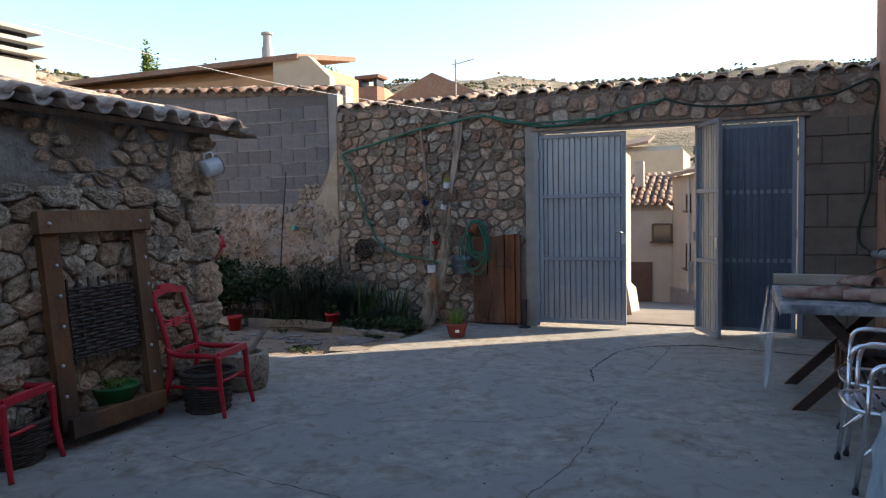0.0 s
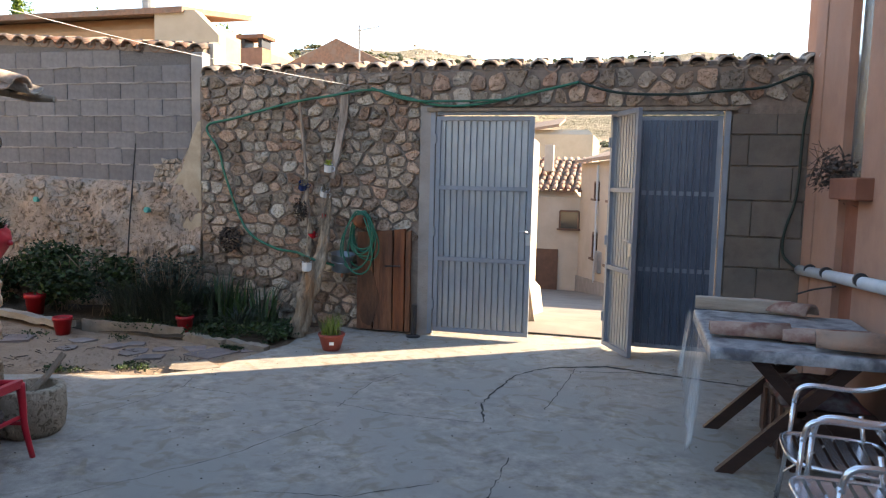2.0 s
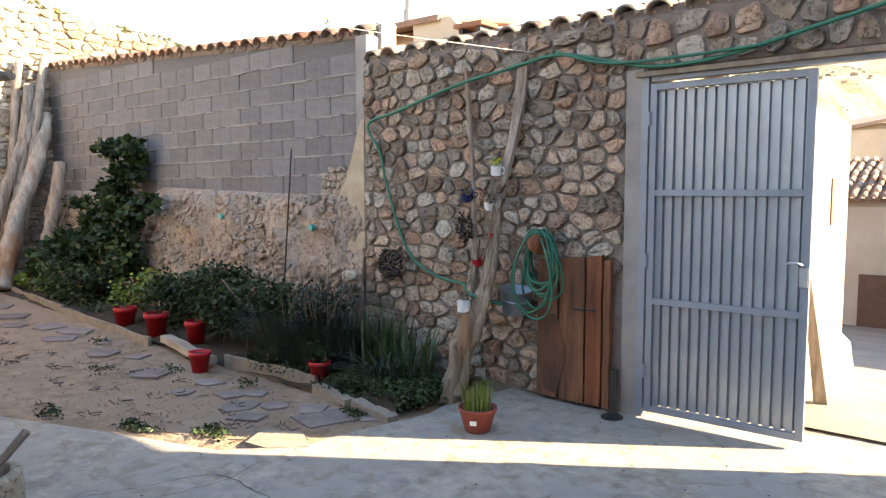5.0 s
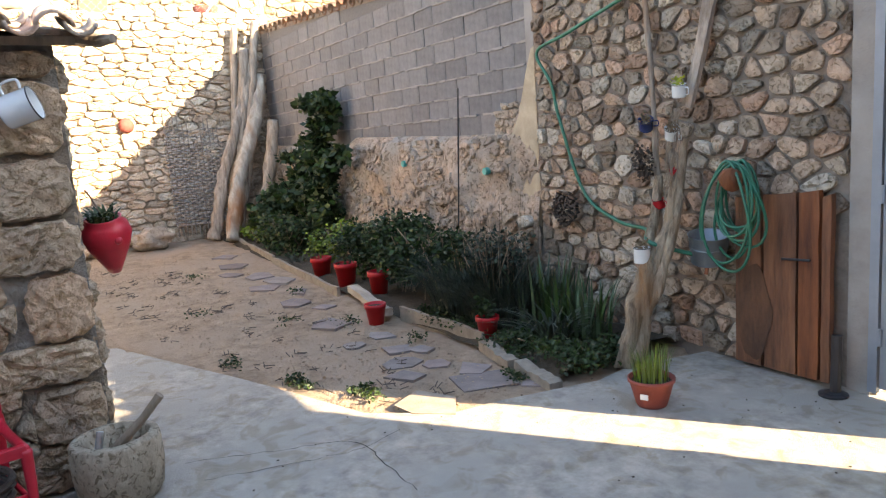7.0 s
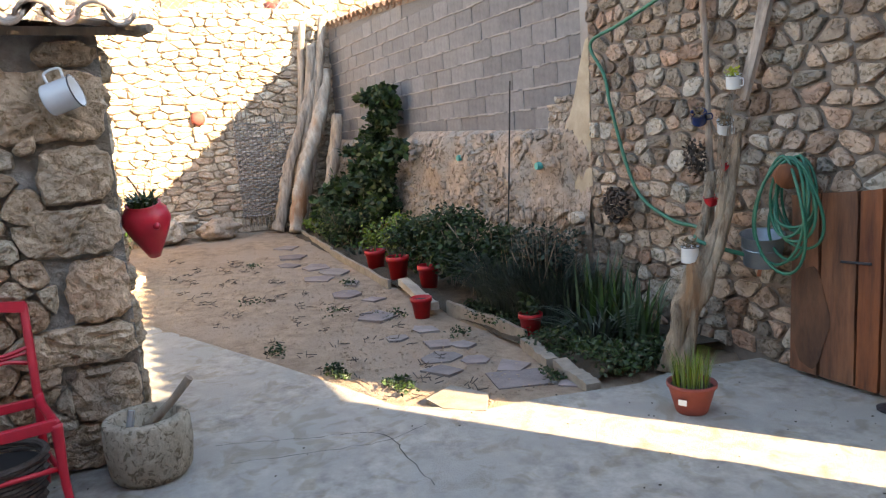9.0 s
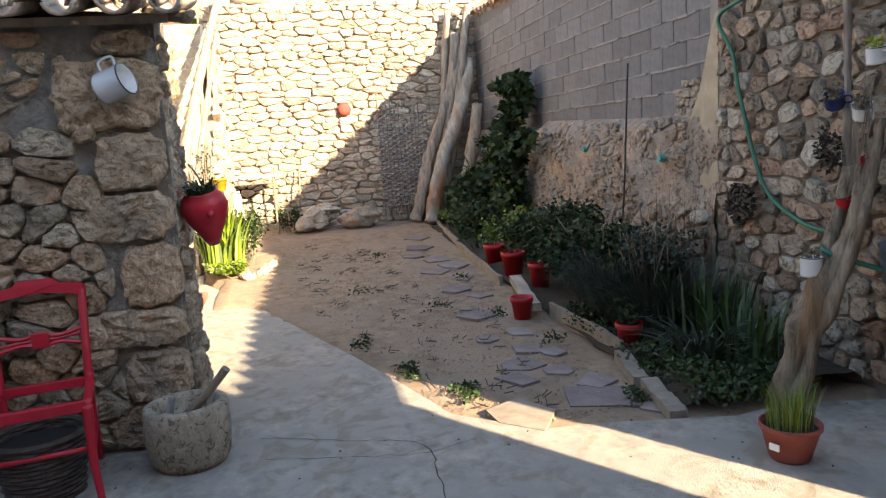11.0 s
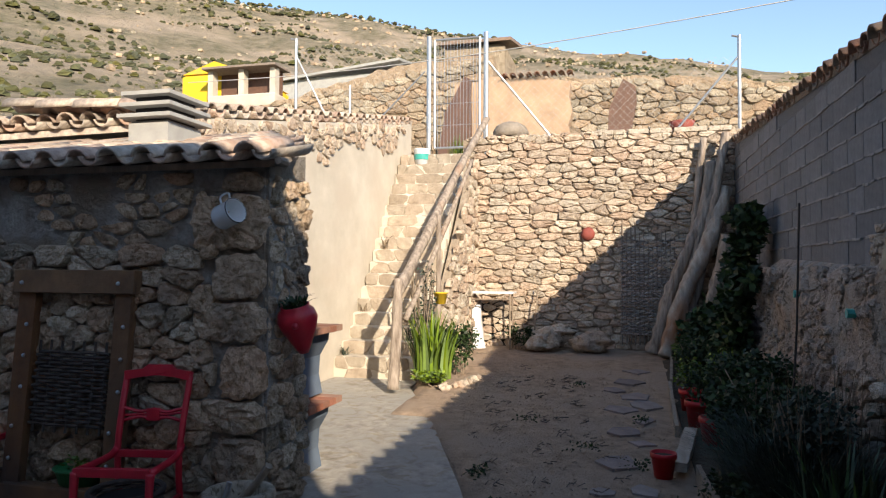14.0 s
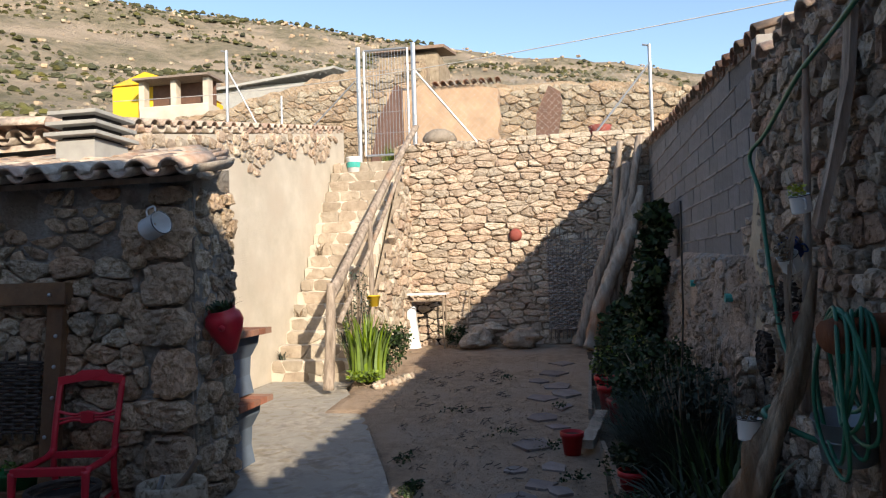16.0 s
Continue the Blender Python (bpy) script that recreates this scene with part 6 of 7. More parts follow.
for ya, yb, drop, taper, ma in ((-3.2, -1.95, 0.55, 0.1, M_DRAPE), (-3.22, -2.8, 0.6, 0.25, M_FOLD), (-2.2, -1.88, 0.42, 0.2, M_FOLD)):
    g = Geo()
    for i in range(17):
        for j in range(31):
            v, u = i / 16, j / 30
            y = ya + (yb - ya) * u * (1 - taper * v)
            g.v.append(Vector((2.56 - 0.05 * v - (0.02 if ma == M_FOLD else 0.0) - 0.018 * math.sin(u * (yb - ya) * 40) * v, y, 0.748 - drop * v * (1 - 0.12 * math.sin(u * 9)))))
    for i in range(16):
        for j in range(30):
            a = i * 31 + j
            g.f.append([a, a + 31, a + 32, a + 1])
    lone("plastic_drape", g, ma, "clear crumpled plastic hanging from the table edge", "plastic sheet", smooth=True)
M_SLAB = mat("flaky_clay_slab", (0.4, 0.3, 0.24), (0.28, 0.17, 0.14), 14, 0.9, 0.5, 50, stain=(0.2, 0.09, 0.07), stain_scale=9)
big = tile_mesh("old_tile", 0.45, 0.1, 0.08, M_SLAB, True, 9, 0.018)
for m, lab in ((pose(3.45, -2.9, 0.75, 0, 0, 84), "faded pink clay tile lying on the oilcloth"), (pose(3.05, -2.82, 0.75, 0, 0, 88), "faded pink clay tile lying on the oilcloth"), (pose(3.35, -2.0, 0.75, 0, 0, 50), "orange clay tile on the oilcloth")):
    ob = new("old_tile", big)
    ob.matrix_basis = m
    tagged(ob, lab, "roof tile", "tiles on the table")
lone("ledge_board", Geo().box((2.92, -1.83, 0.79), (0.66, 0.08, 0.09), -2), M_PALEWOOD, "long pale chipped clay beam at the back of the table", "beam")
dk = tile_mesh("dark_tile", 0.4, 0.12, 0.1, M_TILE, True, 9, 0.018)
ob = new("dark_tile", dk)
ob.matrix_basis = pose(3.55, -3.05, 0.75, 0, 0, 80)
tagged(ob, "dark curved tile on the oilcloth", "roof tile")


# ---- aluminium chairs ----
def alu_chair(m, lab):
    e = thing("terrace_chair", m, lab, "chair", "aluminium terrace chairs")
    for sx in (-1, 1):
        x = sx * 0.27
        part("front_leg", Geo().tube([(x, 0.25, 0.0), (x, 0.2, 0.42), (x, 0.19, 0.6)], 0.0125, 10), M_ALU, e, "", True)
        part("back_leg", Geo().tube([(x * 0.95, -0.26, 0.0), (x * 0.95, -0.14, 0.42), (x * 0.95, -0.12, 0.55)], 0.0125, 10), M_ALU, e, "", True)
        part("armrest", Geo().tube(bezier([(x, 0.19, 0.58), (x, 0.17, 0.655), (x, 0.1, 0.68), (x * 1.02, -0.1, 0.675), (x, -0.24, 0.72), (x * 0.8, -0.3, 0.78)], 6), 0.014, 10), M_ALU, e, "", True)
        part("foot", Geo().tube([(x, 0.25, -0.002), (x, 0.247, 0.025)], 0.017, 8), M_DARKRIM, e)
        part("foot", Geo().tube([(x * 0.95, -0.26, -0.002), (x * 0.95, -0.255, 0.025)], 0.017, 8), M_DARKRIM, e)
        part("brace", Geo().tube([(x * 0.97, 0.22, 0.2), (x * 0.9, 0.0, 0.41)], 0.007, 8), M_ALU, e)
    part("top_rail", Geo().tube(bezier([(-0.216, -0.3, 0.78), (-0.12, -0.34, 0.8), (0, -0.35, 0.805), (0.12, -0.34, 0.8), (0.216, -0.3, 0.78)], 5), 0.014, 10), M_ALU, e, "", True)
    ring = [(-0.24, -0.19, 0.41), (-0.25, 0.1, 0.42), (-0.2, 0.24, 0.425), (0, 0.265, 0.425), (0.2, 0.24, 0.425), (0.25, 0.1, 0.42), (0.24, -0.19, 0.41), (0, -0.2, 0.41), (-0.24, -0.19, 0.41)]
    part("seat_ring", Geo().tube(bezier(ring, 5), 0.0115, 8, False), M_ALU, e, "", True)
    for k in range(7):
        y = -0.15 + 0.062 * k
        pts = bezier([(-0.23, y, 0.42), (-0.1, y, 0.408), (0.1, y, 0.408), (0.23, y, 0.42)], 3)
        g = Geo()
        for p in pts:
            g.v += [p + Vector((0, -0.022, 0)), p + Vector((0, 0.022, 0)), p + Vector((0, 0.022, -0.004)), p + Vector((0, -0.022, -0.004))]
        for i in range(len(pts) - 1):
            for q in range(4):
                g.f.append([4 * i + q, 4 * i + 4 + q, 4 * i + 4 + (q + 1) % 4, 4 * i + (q + 1) % 4])
        part("slat", g, M_ALU, e)
    for z in (0.52, 0.6, 0.68):
        part("back_slat", Geo().box((0, -0.16 - (z - 0.5) * 0.7, z), (0.4, 0.006, 0.045)), M_ALU, e)
    return e


a1 = alu_chair(pose(3.16, -3.66, -0.05, 0, 0, 87), "shiny aluminium terrace chair with a slatted seat beside the table")
a2 = copy_thing(a1, pose(3.1, -4.26, -0.05, 0, 0, 92))
a3 = copy_thing(a1, pose(3.1, -5.58, -0.05, 0, 0, 95))
tagged(a3, "shiny aluminium terrace chair draped with clear plastic")
sh = Geo()
for i in range(22):
    for j in range(22):
        u, v = i / 21, j / 21
        x = 2.8 + 0.62 * u
        y = -5.95 + 0.7 * v
        z = 0.7 + 0.015 * math.sin(7 * u + 3) + noise.noise((x * 9, y * 9, 1)) * 0.025
        if i < 8:
            t = (8 - i) / 8
            z -= 0.5 * t
            x = 2.83 - 0.04 * t + noise.noise((y * 10, z * 6, 4)) * 0.03
        if j > 17:
            z -= (j - 17) * 0.05
        sh.v.append(Vector((x, y, z)))
for i in range(21):
    for j in range(21):
        a = i * 22 + j
        sh.f.append([a, a + 22, a + 23, a + 1])
lone("plastic_sheet", sh, M_SHEET, "crumpled pale plastic sheet thrown over a terrace chair", "plastic sheet", smooth=True)

# ---- overhead line ----
lone("overhead_wire", Geo().tube(bezier([(-0.9, -0.08, 2.66), (-1.35, -1.27, 2.67), (-1.8, -2.45, 2.71), (-2.25, -3.65, 2.8), (-2.68, -4.86, 2.93)], 4), 0.0028, 5), M_PALECORD, "thin washing line strung across the yard", "wire")

# ---- fence and gate on the terrace ----
tg = thing("mesh_gate", pose(-10.58, -5.22, 3.66) @ Matrix.Diagonal((1, 1.14, 1, 1)), "tall galvanised wire gate at the top of the steps", "gate")
for y in (0.0, 0.95):
    part("post", Geo().tube([(0, y, -0.1), (0, y, 2.18)], 0.04, 10), M_STEEL, tg)
for a, b in (((0, 0.1, 0.08), (0, 0.1, 2.1)), ((0, 0.85, 0.08), (0, 0.85, 2.1)), ((0, 0.1, 2.1), (0, 0.85, 2.1)), ((0, 0.1, 0.08), (0, 0.85, 0.08))):
    part("gate_frame", Geo().tube([a, b], 0.022, 8), M_STEEL, tg)
for k in range(13):
    part("bar", Geo().tube([(0, 0.15 + 0.054 * k, 0.08), (0, 0.15 + 0.054 * k, 2.1)], 0.0045, 5), M_STEEL, tg)
for k in range(4):
    part("bar", Geo().tube([(0, 0.1, 0.5 + 0.4 * k), (0, 0.85, 0.5 + 0.4 * k)], 0.005, 5), M_STEEL, tg)
for y, z0, z1, by in ((0.18, 3.75, 5.45, -0.9), (-7.95, 4.3, 6.03, -7.25)):
    fp = thing("fence_post", (-10.6, y, z0), "galvanised fence post with a diagonal brace", "fence post", "fence posts")
    part("post", Geo().tube([(0, 0, 0), (0, 0, z1 - z0)], 0.03, 8), M_STEEL, fp)
    part("brace", Geo().tube([(0, 0, (z1 - z0) * 0.8), (0, by - y, 0.05)], 0.018, 8), M_STEEL, fp)
    part("arm", Geo().tube([(0, 0, z1 - z0 - 0.03), (0, -0.12, z1 - z0)], 0.018, 6), M_STEEL, fp)
lone("gate_brace", Geo().tube([(-10.6, -4.1, 5.3), (-10.6, -2.9, 3.8)], 0.02, 8), M_STEEL, "diagonal galvanised brace of the wire gate", "brace")
lone("gate_brace", Geo().tube([(-10.6, -5.3, 5.2), (-10.6, -6.2, 4.35)], 0.016, 8), M_STEEL, "diagonal galvanised brace of the wire gate", "brace")
lone("fence_stake", Geo().tube([(-10.7, -6.85, 4.2), (-10.7, -6.85, 5.05)], 0.022, 8), M_STEEL, "short galvanised stake of the fence", "stake")
for ya, yb, z0 in ((-4.1, 0.18, 3.8), (-7.95, -5.3, 4.5)):
    g = Geo()
    n = int((yb - ya) / 0.13)
    for s in (-1, 1):
        for k in range(-10, n + 1):
            a0, a1 = ya + k * 0.13, ya + k * 0.13 + 1.3
            if s < 0:
                a0, a1 = a1, a0
            za, zb = z0, z0 + 1.3
            def clip(p, q, zp, zq, lim, low):
                if (p < lim) if low else (p > lim):
                    t = (lim - p) / (q - p)
                    return lim, zp + (zq - zp) * t
                return p, zp
            if max(a0, a1) <= ya or min(a0, a1) >= yb:
                continue
            p0, pz = clip(a0, a1, za, zb, ya, True)
            p0, pz = clip(p0, a1, pz, zb, yb, False)
            q0, qz = clip(a1, a0, zb, za, ya, True)
            q0, qz = clip(q0, a0, qz, za, yb, False)
            g.tube([(-10.6, p0, pz), (-10.6, q0, qz)], 0.0016, 3, False)
    part("chain_link", g, M_WIRE, None, "thin chain link mesh of the fence", False, "stuff")

# ---- ruins and houses on the hillside ----
def ruin(name, x, pts, thick, material, label, seed, cat="ruin"):
    rr = random.Random(seed)
    out = []
    for (a, b), (c, d) in zip(pts, pts[1:] + pts[:1]):
        n = max(1, int(math.hypot(c - a, d - b) / 0.35))
        for i in range(n):
            j = 0.05 if i else 0.0
            out.append((a + (c - a) * i / n + rr.uniform(-j, j), b + (d - b) * i / n + rr.uniform(-j, j) * 1.6))
    return lone(name, Geo().prism([(x, y, z) for y, z in out], (-thick, 0, 0)), material, label, cat)


ruin("adobe_wall", -15.4, [(-5.9, 4.0), (-3.0, 4.3), (-3.0, 6.1), (-3.7, 6.25), (-4.9, 6.35), (-5.9, 6.2)], 0.5, M_ADOBE, "ruined orange adobe wall on the terrace", 1)
rv = thing("adobe_roof_edge", (-15.3, -3.7, 6.28), "dark broken tile edge on the adobe wall", "roof edge")
for k in range(9):
    lay("roof_tile", tile_mesh("roof_tile", 0.4, 0.08, 0.07, M_TILE), pose(0.1, -0.9 + 0.2 * k, 0.0, 0, 4, 90), rv)
ruin("dark_gable", -13.6, [(-5.9, 3.8), (-5.15, 3.8), (-5.15, 5.85), (-5.25, 5.9), (-5.7, 5.1)], 0.35, M_BROWND, "dark brown pointed wall remnant behind the wire gate", 2)
ruin("stone_stub", -16.4, [(-2.2, 4.6), (-1.5, 4.6), (-1.45, 6.15), (-1.75, 6.35), (-2.1, 5.6)], 0.4, M_BROWND, "reddish pointed wall stub on the terrace", 3)
ruin("stone_wall_ruin", -19, [(-5.5, 4.5), (9, 4.5), (9, 6.0), (3, 6.6), (0, 7.0), (-3, 7.1), (-5.5, 7.4)], 0.6, M_RUIN, "long tumbled dry stone wall on the slope", 4)
ruin("stone_wall_ruin", -20, [(-15.5, 4.5), (-5.8, 4.5), (-5.8, 8.3), (-9, 8.2), (-13, 7.3), (-15.5, 6.8)], 0.6, M_RUIN, "long tumbled dry stone wall on the slope", 5)
for rect, xx, sd in (((-5.4, 9.0, 4.6, 7.2), -19, 71), ((-15.4, -5.9, 4.6, 8.2), -20, 72)):
    lim = lambda u, v: v < ((7.3 - 0.09 * (u + 5.4)) if sd == 71 else (6.9 + 0.14 * (u + 15.4)))
    g = Geo()
    rr = random.Random(sd)
    for cu, cv, poly in cells(*rect, 0.42, 1.9, 0.02, rr):
        if lim(cu, cv):
            stone_geo(g, cu, cv, poly, lambda u, v, d, xx=xx: (xx + 0.02 + d, u, v), 0.06 * rr.uniform(0.5, 1.4), rr)
    part("ruin_stones", g, M_RUIN, None, "rough stones of the tumbled walls on the slope", False, "stuff")
hut = house("stone_hut", -31, -28, -9.5, -6.8, 6, 11.3, M_RUIN, "small ruined stone house on the slope", "house")
part("roof", Geo().prism([(-27.7, -9.8, 11.3), (-27.7, -6.5, 11.3), (-31.3, -6.5, 12.0), (-31.3, -9.8, 12.0)], (0, 0, 0.14)), M_TILE, hut)
window(hut, (-27.98, -8.0, 10.4), 0.6, 0.8, (1, 0), False, M_BLACK)
lone("white_stone", Geo().lathe([(0.32, 0), (0.33, 0.1), (0.28, 0.2), (0.15, 0.27), (0.02, 0.29)], (-10.85, -3.72, 3.93), 18), M_EDGE, "round whitish stone dome on the wall top", "stone", smooth=True)
lone("clay_trough", Geo().lathe([(0.16, 0), (0.22, 0.18), (0.2, 0.18), (0.15, 0.05)], (-10.85, -0.72, 3.9), 16), M_TERRA, "shallow clay bowl on the wall top", "bowl", smooth=True)
tuft("terrace_grass", (-11.2, -4.6, 3.62), 0.4, 0.45, 160, 0.02, M_LEAFLT, "green grass tuft behind the wire gate", 31, 0.4)
yh = house("yellow_house", -28, -24, -20.0, -17.1, 6.5, 9.7, M_YELLOW, "bright yellow house with an open porch on the slope", "house")
part("gable", Geo().prism([(-24, -20.0, 9.65), (-24, -17.1, 9.65), (-24, -18.5, 10.15)], (-4, 0, 0)), M_YELLOW, yh)
part("porch_wall", Geo().box((-23.6, -16.7, 7.7), (0.9, 3.0, 1.5)), M_PLASTER, yh)
for y in (-18.15, -16.75, -15.35):
    part("porch_pillar", Geo().box((-23.4, y, 8.9), (0.35, 0.24, 1.2)), M_PLASTER, yh)
part("porch_roof", Geo().box((-23.6, -16.75, 9.54), (1.3, 3.3, 0.09)), M_MORTAR, yh)
part("porch_back", Geo().box((-23.98, -16.7, 8.9), (0.06, 2.8, 1.2)), M_BROWND, yh)
gh = house("grey_house", -36, -30, -20, -12.5, 7, 11.0, M_CHIMNEY, "long grey roofed building on the slope", "house")
part("roof", Geo().prism([(-29.7, -20.3, 10.6), (-29.7, -12.2, 11.4), (-35, -12.2, 12.3), (-35, -20.3, 11.4)], (0, 0, 0.12)), M_CHIMNEY, gh)

# ---- chimneys and things over the wall ----
cb = thing("brick_chimney", (-4.15, 3.4, 3.58), "low brick chimney with an open cap over the wall", "chimney")
part("shaft", Geo().box((0, 0, -0.1), (0.4, 0.3, 0.6)), M_BRICK, cb)
for x in (-0.16, 0.16):
    part("pier", Geo().box((x, 0, 0.27), (0.07, 0.3, 0.15)), M_DARKRIM, cb)
part("cap", Geo().box((0, 0, 0.37), (0.5, 0.4, 0.06)), M_TILE, cb)
lone("white_pillar", Geo().box((-2.93, 0.3, 3.02), (0.15, 0.2, 0.42)), M_WHITEW, "short white post between the two walls", "post")
an = thing("antenna", (-5.0, 10, 4.2), "thin roof antenna against the sky", "antenna")
part("mast", Geo().tube([(0, 0, 0), (0, 0, 1.4)], 0.02, 6), M_WIRE, an)
part("boom", Geo().tube([(-0.1, 0, 1.25), (0.55, 0, 1.35)], 0.012, 6), M_WIRE, an)
for k in range(5):
    part("element", Geo().tube([(0.1 * k, -0.2, 1.27 + 0.015 * k), (0.1 * k, 0.2, 1.27 + 0.015 * k)], 0.008, 5), M_WIRE, an)


def tree(c, h, r, seed, label):
    e = thing("tree", c, label, "tree", "trees behind the houses")
    part("trunk", gnarl([(0, 0, 0), (0.1, 0, h * 0.4), (0, 0.1, h * 0.8)], r * 0.14, r * 0.05, seed, 8, 0.1), M_WOOD, e)
    g = Geo()
    leaves(g, (0, 0, h * 0.75), (r, r, h * 0.4), 3200, 0.17, random.Random(seed), 0, 0.2)
    part("crown", g, M_LEAFLT, e)


tree((-11.8, 15, 1.0), 5.3, 0.7, 1, "leafy tree behind the orange house")
tree((-19, 17, 1.5), 5.9, 1.8, 2, "rounded leafy tree behind the orange house")
tree((-24, 18, 2.0), 6.6, 0.45, 3, "narrow dark tree behind the roofs")

# scrub on the slopes
g = Geo()
rng = random.Random(90)
for _ in range(26000):
    az = radians(rng.uniform(-10, 150))
    r = 24 + 185 * rng.random() ** 0.8
    x, y = 2 - r * math.sin(az), -2 + r * math.cos(az)
    if noise.noise((x * 0.03, y * 0.03, 9)) < -0.12 * rng.random() - 0.05:
        continue
    z = ground_height(x, y)
    s = (0.13 + 0.42 * rng.random() ** 2.5) * (0.5 + r / 190)
    k = len(g.v)
    n = 6
    for q, (rr, zz) in enumerate(((1.0, -0.1), (0.95, 0.45), (0.5, 0.85))):
        for j in range(n):
            t = 2 * math.pi * (j + 0.5 * q) / n
            w = s * rr * rng.uniform(0.75, 1.2)
            g.v.append(Vector((x + w * math.cos(t), y + w * math.sin(t), z + s * zz * rng.uniform(0.8, 1.2))))
    g.v.append(Vector((x, y, z + s)))
    for q in range(2):
        for j in range(n):
            g.f.append([k + q * n + j, k + q * n + (j + 1) % n, k + (q + 1) * n + (j + 1) % n, k + (q + 1) * n + j])
    for j in range(n):
        g.f.append([k + 2 * n + j, k + 2 * n + (j + 1) % n, k + 3 * n])
part("scrub_bushes", g, M_SCRUB, None, "low dark scrub dotted over the dry hillside", False, "stuff")
g = Geo()
for _ in range(3500):
    az = radians(rng.uniform(-10, 130))
    r = rng.uniform(14, 190)
    x, y = 2 - r * math.sin(az), -2 + r * math.cos(az)
    if x > -13:
        continue
    s = rng.uniform(0.1, 0.35) * (0.7 + r / 110)
    g.box((x, y, ground_height(x, y) + s * 0.2), (s * 1.3, s, s * 0.7), rng.uniform(0, 90))
part("hillside_rocks", g, M_RUIN, None, "pale loose rocks on the slope", False, "stuff")
g = Geo()
for _ in range(60):
    az = radians(rng.uniform(96, 118))
    r = rng.uniform(20, 32)
    x, y = 2 - r * math.sin(az), -2 + r * math.cos(az)
    spikes(g, (x, y, ground_height(x, y)), 0.4, 1.0, 12, 0.05, rng, 0.5, 3)
part("dry_grass", g, M_DRYLEAF, None, "dry yellow grass on the slope", False, "stuff")

# ---- wall pieces ----
rng = random.Random(100)
brick = fixed(Geo().box((0.199, -0.004, 0.098), (0.393, 0.03, 0.193)).mesh("block", M_BLOCK))
half = fixed(Geo().box((0.099, -0.004, 0.098), (0.193, 0.03, 0.193)).mesh("block", M_BLOCK))
for k in range(11):
    z = 1.57 + 0.2 * k
    x = -10.7 + (0.2 if k % 2 else 0)
    if k % 2:
        lay("block", half, Matrix.Translation((-10.7, 0.1, z)), wall_block)
    while x < -3.0:
        lim = 3.06 + 0.066 * (-2.9 - x) - 0.17
        if z < lim:
            me = brick if x + 0.4 < -2.95 else half
            lay("block", me, Matrix.Translation((x + 0.003, 0.108 + rng.uniform(-0.003, 0.003), z)) @ pose(0, 0, 0, 0, rng.uniform(-0.3, 0.3), 0), wall_block)
        x += 0.4
g = Geo()
for k in range(10):
    z = 1.567 + 0.2 * k
    x = -10.5
    while x < -3.0:
        w = rng.uniform(0.04, 0.16)
        if rng.random() < 0.94 and z < 2.9 + 0.066 * (-2.9 - x):
            zz, hh, yy = z + rng.uniform(-0.004, 0.005), rng.uniform(0.007, 0.016), 0.085 - rng.uniform(0.002, 0.012)
            g.prism([(x, yy, zz - hh), (x + w, yy, zz - hh * rng.uniform(0.4, 1)), (x + w, yy, zz + hh * rng.uniform(0.3, 0.8)), (x, yy, zz + hh * 0.5)], (0, 0.02, 0))
        x += w
part("mortar_bead", g, M_CEMENT, wall_block, "", False, "stuff")
zs = [0.0 - 0.05, 0.24, 0.56, 0.88, 1.18, 1.53, 1.86, 2.16, 2.36]
for k in range(8):
    x = 2.975
    first = (0.42, 0.5, 0.3, 0.5, 0.22, 0.56, 0.16, 0.4)[k]
    while x < 3.72:
        w = min(first, 3.74 - x)
        if w > 0.05:
            part("block", Geo().box((x + w / 2, -0.012, (zs[k] + zs[k + 1]) / 2), (w - 0.012, 0.035, zs[k + 1] - zs[k] - 0.014)), M_BIGBLOCK, wall_gate)
        x += w
        first = (0.45, 0.5, 0.52, 0.42)[k % 4]

face = lambda u, v, d: (u, -d, v)
rubble("stone", wall_gate, (-2.88, -0.17, -0.03, 2.81), 0.175, 1.4, 0.03, 0.034, face, M_STONE, 5,
       lambda u, v: not (-0.82 < u < -0.2 and v < 0.98), jitter=0.36, flat=True)
rubble("stone", wall_gate, (-0.17, 3.72, 2.43, 2.81), 0.18, 1.0, 0.03, 0.03, face, M_STONE, 6,
       lambda u, v: not (u > 2.95 and v < 2.4), flat=True)


def on_base(u, v, d):
    top = 1.57 + 0.03 * max(0, -u - 4)
    s = min(1, max(0, (v + 0.3) / (top + 0.3)))
    y = 0.09 - (0.11 + 0.24 * (1 - s) ** 1.3) * (1 if u < -3.6 else max(0.35, 1 - (u + 3.6) * 0.9))
    y += noise.noise((u * 2, v * 2, 0)) * 0.09 + noise.noise((u * 7, v * 7, 2)) * 0.05
    return (u, y - d * 0.7, v)


rubble("stone", wall_base, (-10.5, -3.3, 0.0, 1.56), 0.14, 1.3, 0.03, 0.034, on_base, M_BASE, 7,
       lambda u, v: noise.noise((u * 1.7, v * 2.2, 7)) > (-0.12 if v > 0.6 else -0.35), True)
rubble("stone", wall_base, (-3.55, -2.95, 0.0, 0.85), 0.18, 1.2, 0.03, 0.04, lambda u, v, d: (u, -0.05 - 0.1 * (1 - v) - d, v), M_STONE, 17)
rubble("stone", wall_base, (-3.62, -3.22, 0.9, 1.85), 0.09, 1.2, 0.008, 0.03, lambda u, v, d: (u, 0.06 - d, v), M_STONE, 18, lambda u, v: abs(u + 3.62 - 0.36 * max(0, v - 1.1)) < 0.16, True)
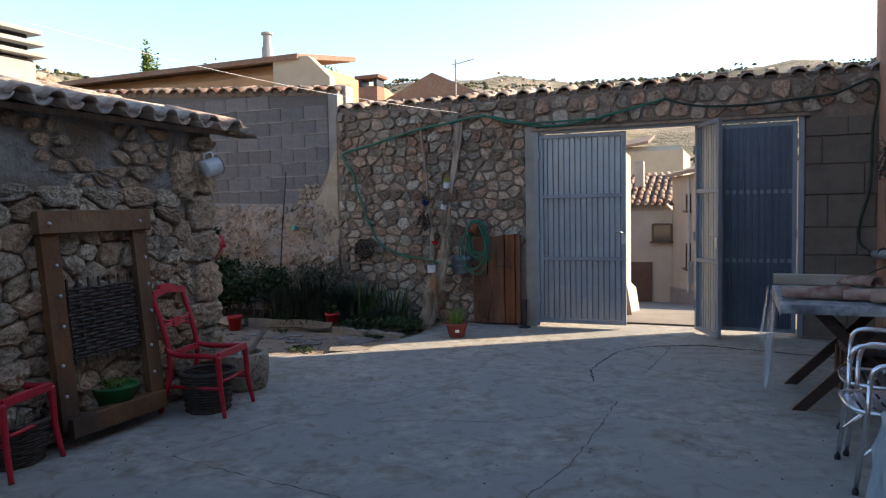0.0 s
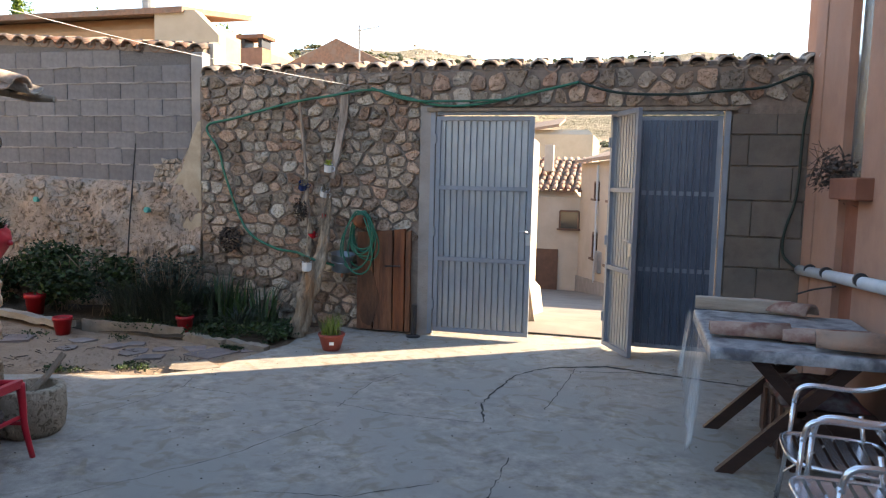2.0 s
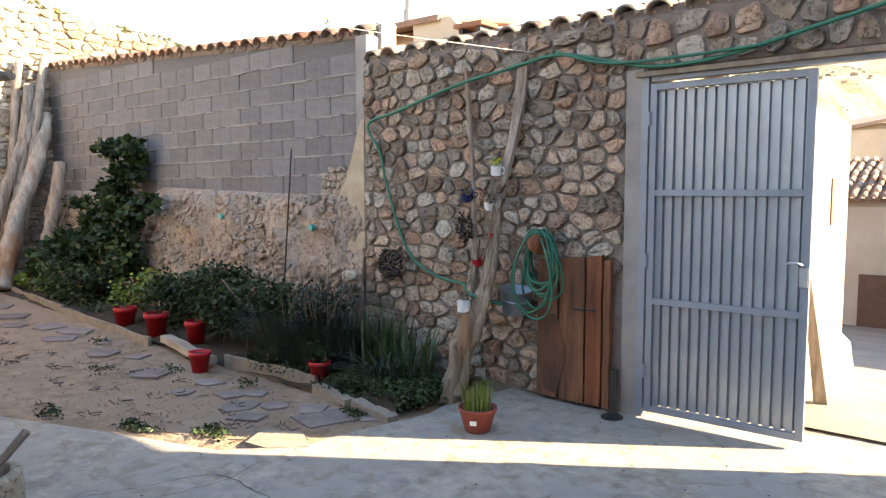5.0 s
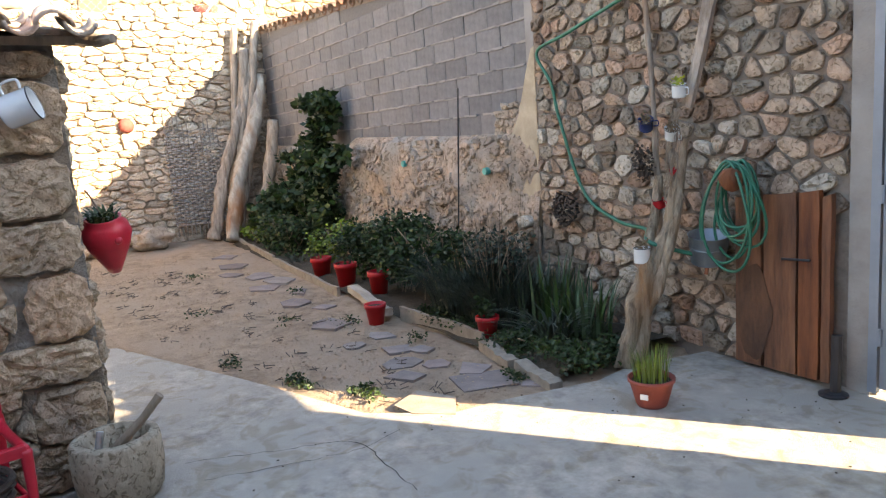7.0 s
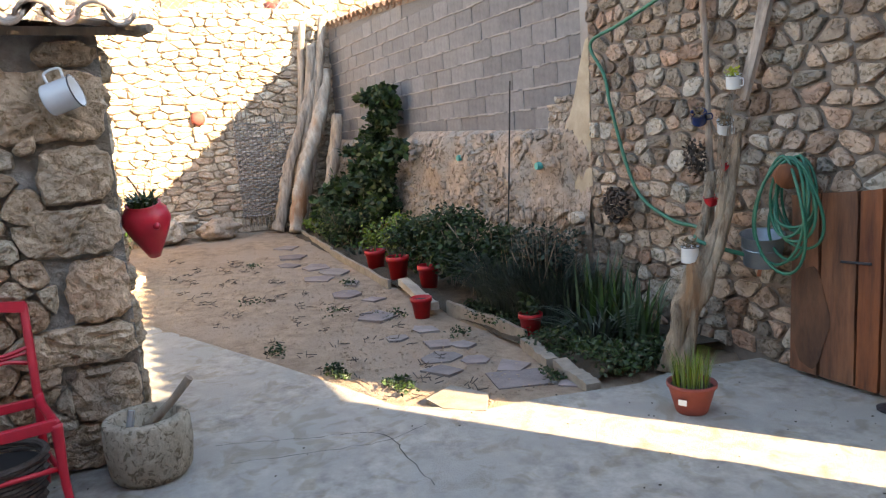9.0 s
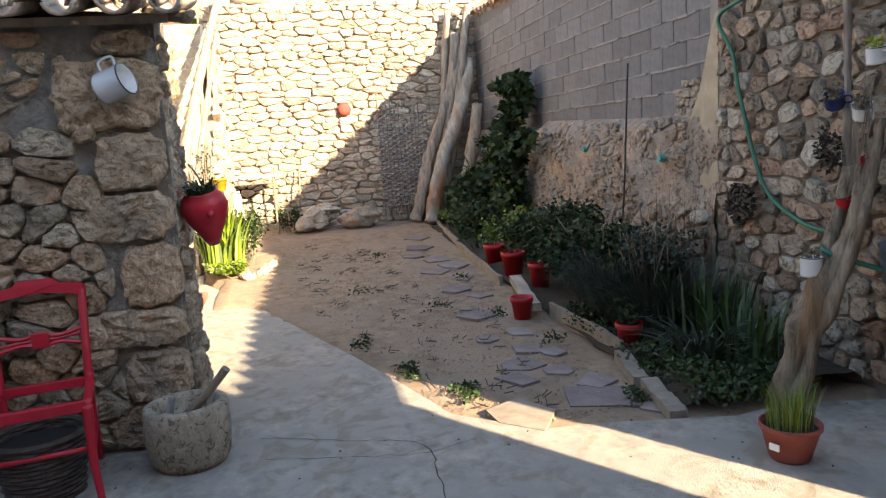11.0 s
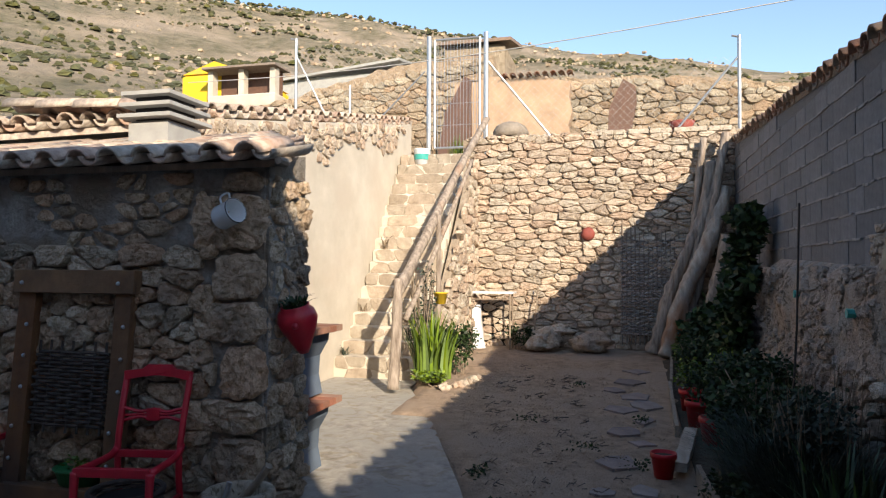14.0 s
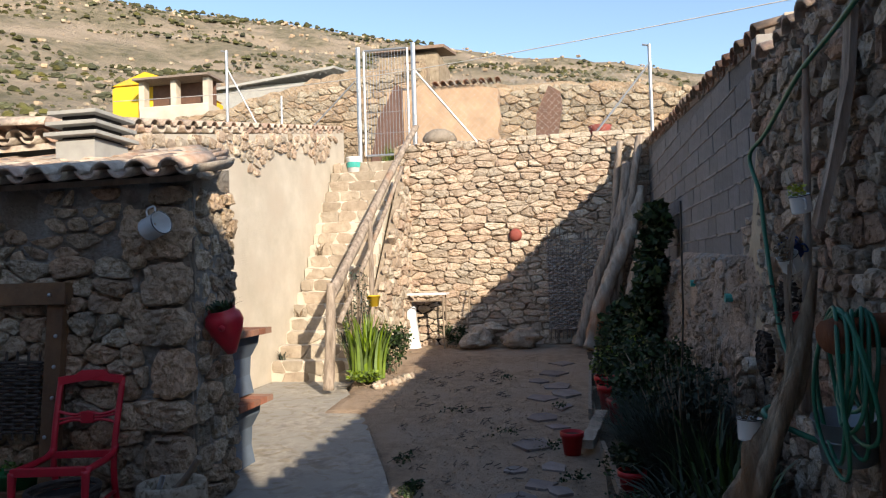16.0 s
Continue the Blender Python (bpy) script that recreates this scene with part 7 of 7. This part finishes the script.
part("render_patch", Geo().prism([(-3.25, 0.05, 0.9), (-2.9, 0.05, 0.7), (-2.9, 0.05, 2.3), (-2.95, 0.05, 2.28), (-3.03, 0.05, 2.1), (-3.09, 0.05, 1.93), (-3.17, 0.05, 1.72), (-3.29, 0.05, 1.55), (-3.33, 0.05, 1.3), (-3.28, 0.05, 1.1)], (0, -0.05, 0)), M_BEIGE, wall_base, "smooth beige render patch")

shed_face = lambda u, v, d: (-1.9 + d, u, v)
rubble("stone", wall_shed, (-9.5, -4.08, -0.03, 1.68), 0.2, 1.35, 0.008, 0.06, shed_face, M_TOSCA, 8, lambda u, v: u > -6.3 or noise.noise((u * 2, v * 2, 0)) > -0.2, rough=0.018)
rubble("stone", wall_shed, (-9.5, -4.17, 1.66, 2.12), 0.19, 2.0, 0.04, 0.035, shed_face, M_TOSCA, 9, lambda u, v: noise.noise((u * 2.7, v * 3, 4)) > -0.08, rough=0.014)
rng = random.Random(55)
z, k = -0.04, 0
for h in (0.24, 0.3, 0.22, 0.34, 0.26, 0.3, 0.36, 0.14):
    ya, e = (-4.2, -4.1, -4.26, -4.05)[k % 4], -3.765
    jj = lambda: rng.uniform(-0.02, 0.02)
    pts = [(ya + 0.03, z + 0.01), ((ya + e) / 2, z + 0.008 + jj() / 2), (e - 0.05, z + 0.012), (e + jj() / 2, z + 0.06), (e + 0.01, z + h / 2), (e + jj() / 2, z + h - 0.05), (e - 0.06, z + h - 0.01), ((ya + e) / 2, z + h - 0.01 + jj() / 2), (ya + 0.05, z + h - 0.02), (ya + jj(), z + h / 2)]
    ob = part("quoin", stone_geo(Geo(), (ya + e) / 2, z + h / 2, pts, shed_face, 0.06, rng, False, 0.022), M_TOSCA, wall_shed)
    z += h
    k += 1
rubble("stone", wall_shed, (0.0, 0.64, -0.03, 2.12), 0.22, 1.5, 0.02, 0.06, lambda u, v, d: (-1.92 - u, -3.79 - u * 0.06 + d, v), M_TOSCA, 11, rough=0.018)

rubble("stone", wall_far, (-4.5, 0.12, 0.0, 3.88), 0.29, 2.3, 0.01, 0.055, lambda u, v, d: (-10.55 + d, u, v), M_DRY, 12, jitter=0.3)
rubble("stone", stair_side, (-10.6, -7.5, 0.0, 3.5), 0.3, 1.7, 0.016, 0.05, lambda u, v, d: (u, -4.29 + d, v), M_DRY, 14, lambda u, v: v < 0.2 + (-7.5 - u) * 1.1)
rng = random.Random(101)
g = Geo()
for y in range(24):
    boulder((-10.63 + rng.uniform(-0.05, 0.05), -4.4 + 0.19 * y, 3.87), (0.13, 0.12, 0.055), 60 + y, "flat pale coping stone on the wall top") if y < 12 else g.box((-10.63, -4.4 + 0.19 * y, 3.88), (0.3, 0.17, 0.08), rng.uniform(-15, 15))
part("coping", g, M_DRY, wall_far)
g = Geo()
for i in range(N_STEP):
    x0 = STEP_X[i]
    top = 0.05 + (i + 1) * 0.197
    rubble("step_stone", stairs, (-5.7, -4.5, -0.08 if i == 0 else top - 0.2, top), 0.42, 2.6, 0.006, 0.016, lambda u, v, d, x0=x0: (x0 + d, u, v), M_STEP, 200 + i, jitter=0.14, flat=True)


def cap_row(parent, x0, x1, z0, z1, y, pitch, material, seed, tilt=-14, length=0.46):
    """Tiles laid across the top of a wall, their low ends towards the yard."""
    rr = random.Random(seed)
    cap = tile_mesh("roof_tile", length, 0.098, 0.078, material)
    pan = tile_mesh("roof_tile", length, 0.085, 0.1, material, False)
    n = round((x1 - x0) / pitch)
    plug = Geo()
    for i in range(n + 1):
        x = x0 + (x1 - x0) * i / n
        z = z0 + (z1 - z0) * i / n
        lay("roof_tile", cap, pose(x + rr.uniform(-0.015, 0.015), y + rr.uniform(-0.02, 0.02), z + 0.01, 13 + rr.uniform(-2, 2), rr.uniform(-4, 4), rr.uniform(-4, 4)), parent)
        plug.box((x, y + 0.26, z + 0.1), (0.13, 0.12, 0.11))
        if i < n:
            lay("roof_tile", pan, pose(x + pitch / 2, y + 0.03 + rr.uniform(-0.02, 0.02), z + 0.055, 13, rr.uniform(-3, 3), rr.uniform(-3, 3)), parent)
    part("tile_mortar", plug, M_MORTAR, parent, "", False, "stuff")
    part("tile_bed", Geo().prism([(x0 - 0.08, y + 0.06, z0 - 0.02), (x1 + 0.08, y + 0.06, z1 - 0.02), (x1 + 0.08, y + 0.05, z1 + 0.065), (x0 - 0.08, y + 0.05, z0 + 0.065)], (0, length - 0.08, 0.07)), M_MORTAR, parent)


cap_row(wall_gate, -2.78, 3.68, 2.82, 2.8, -0.03, 0.262, M_TILEOLD, 1)
cap_row(wall_block, -10.5, -3.0, 3.6, 3.1, 0.03, 0.235, M_TILE, 2)
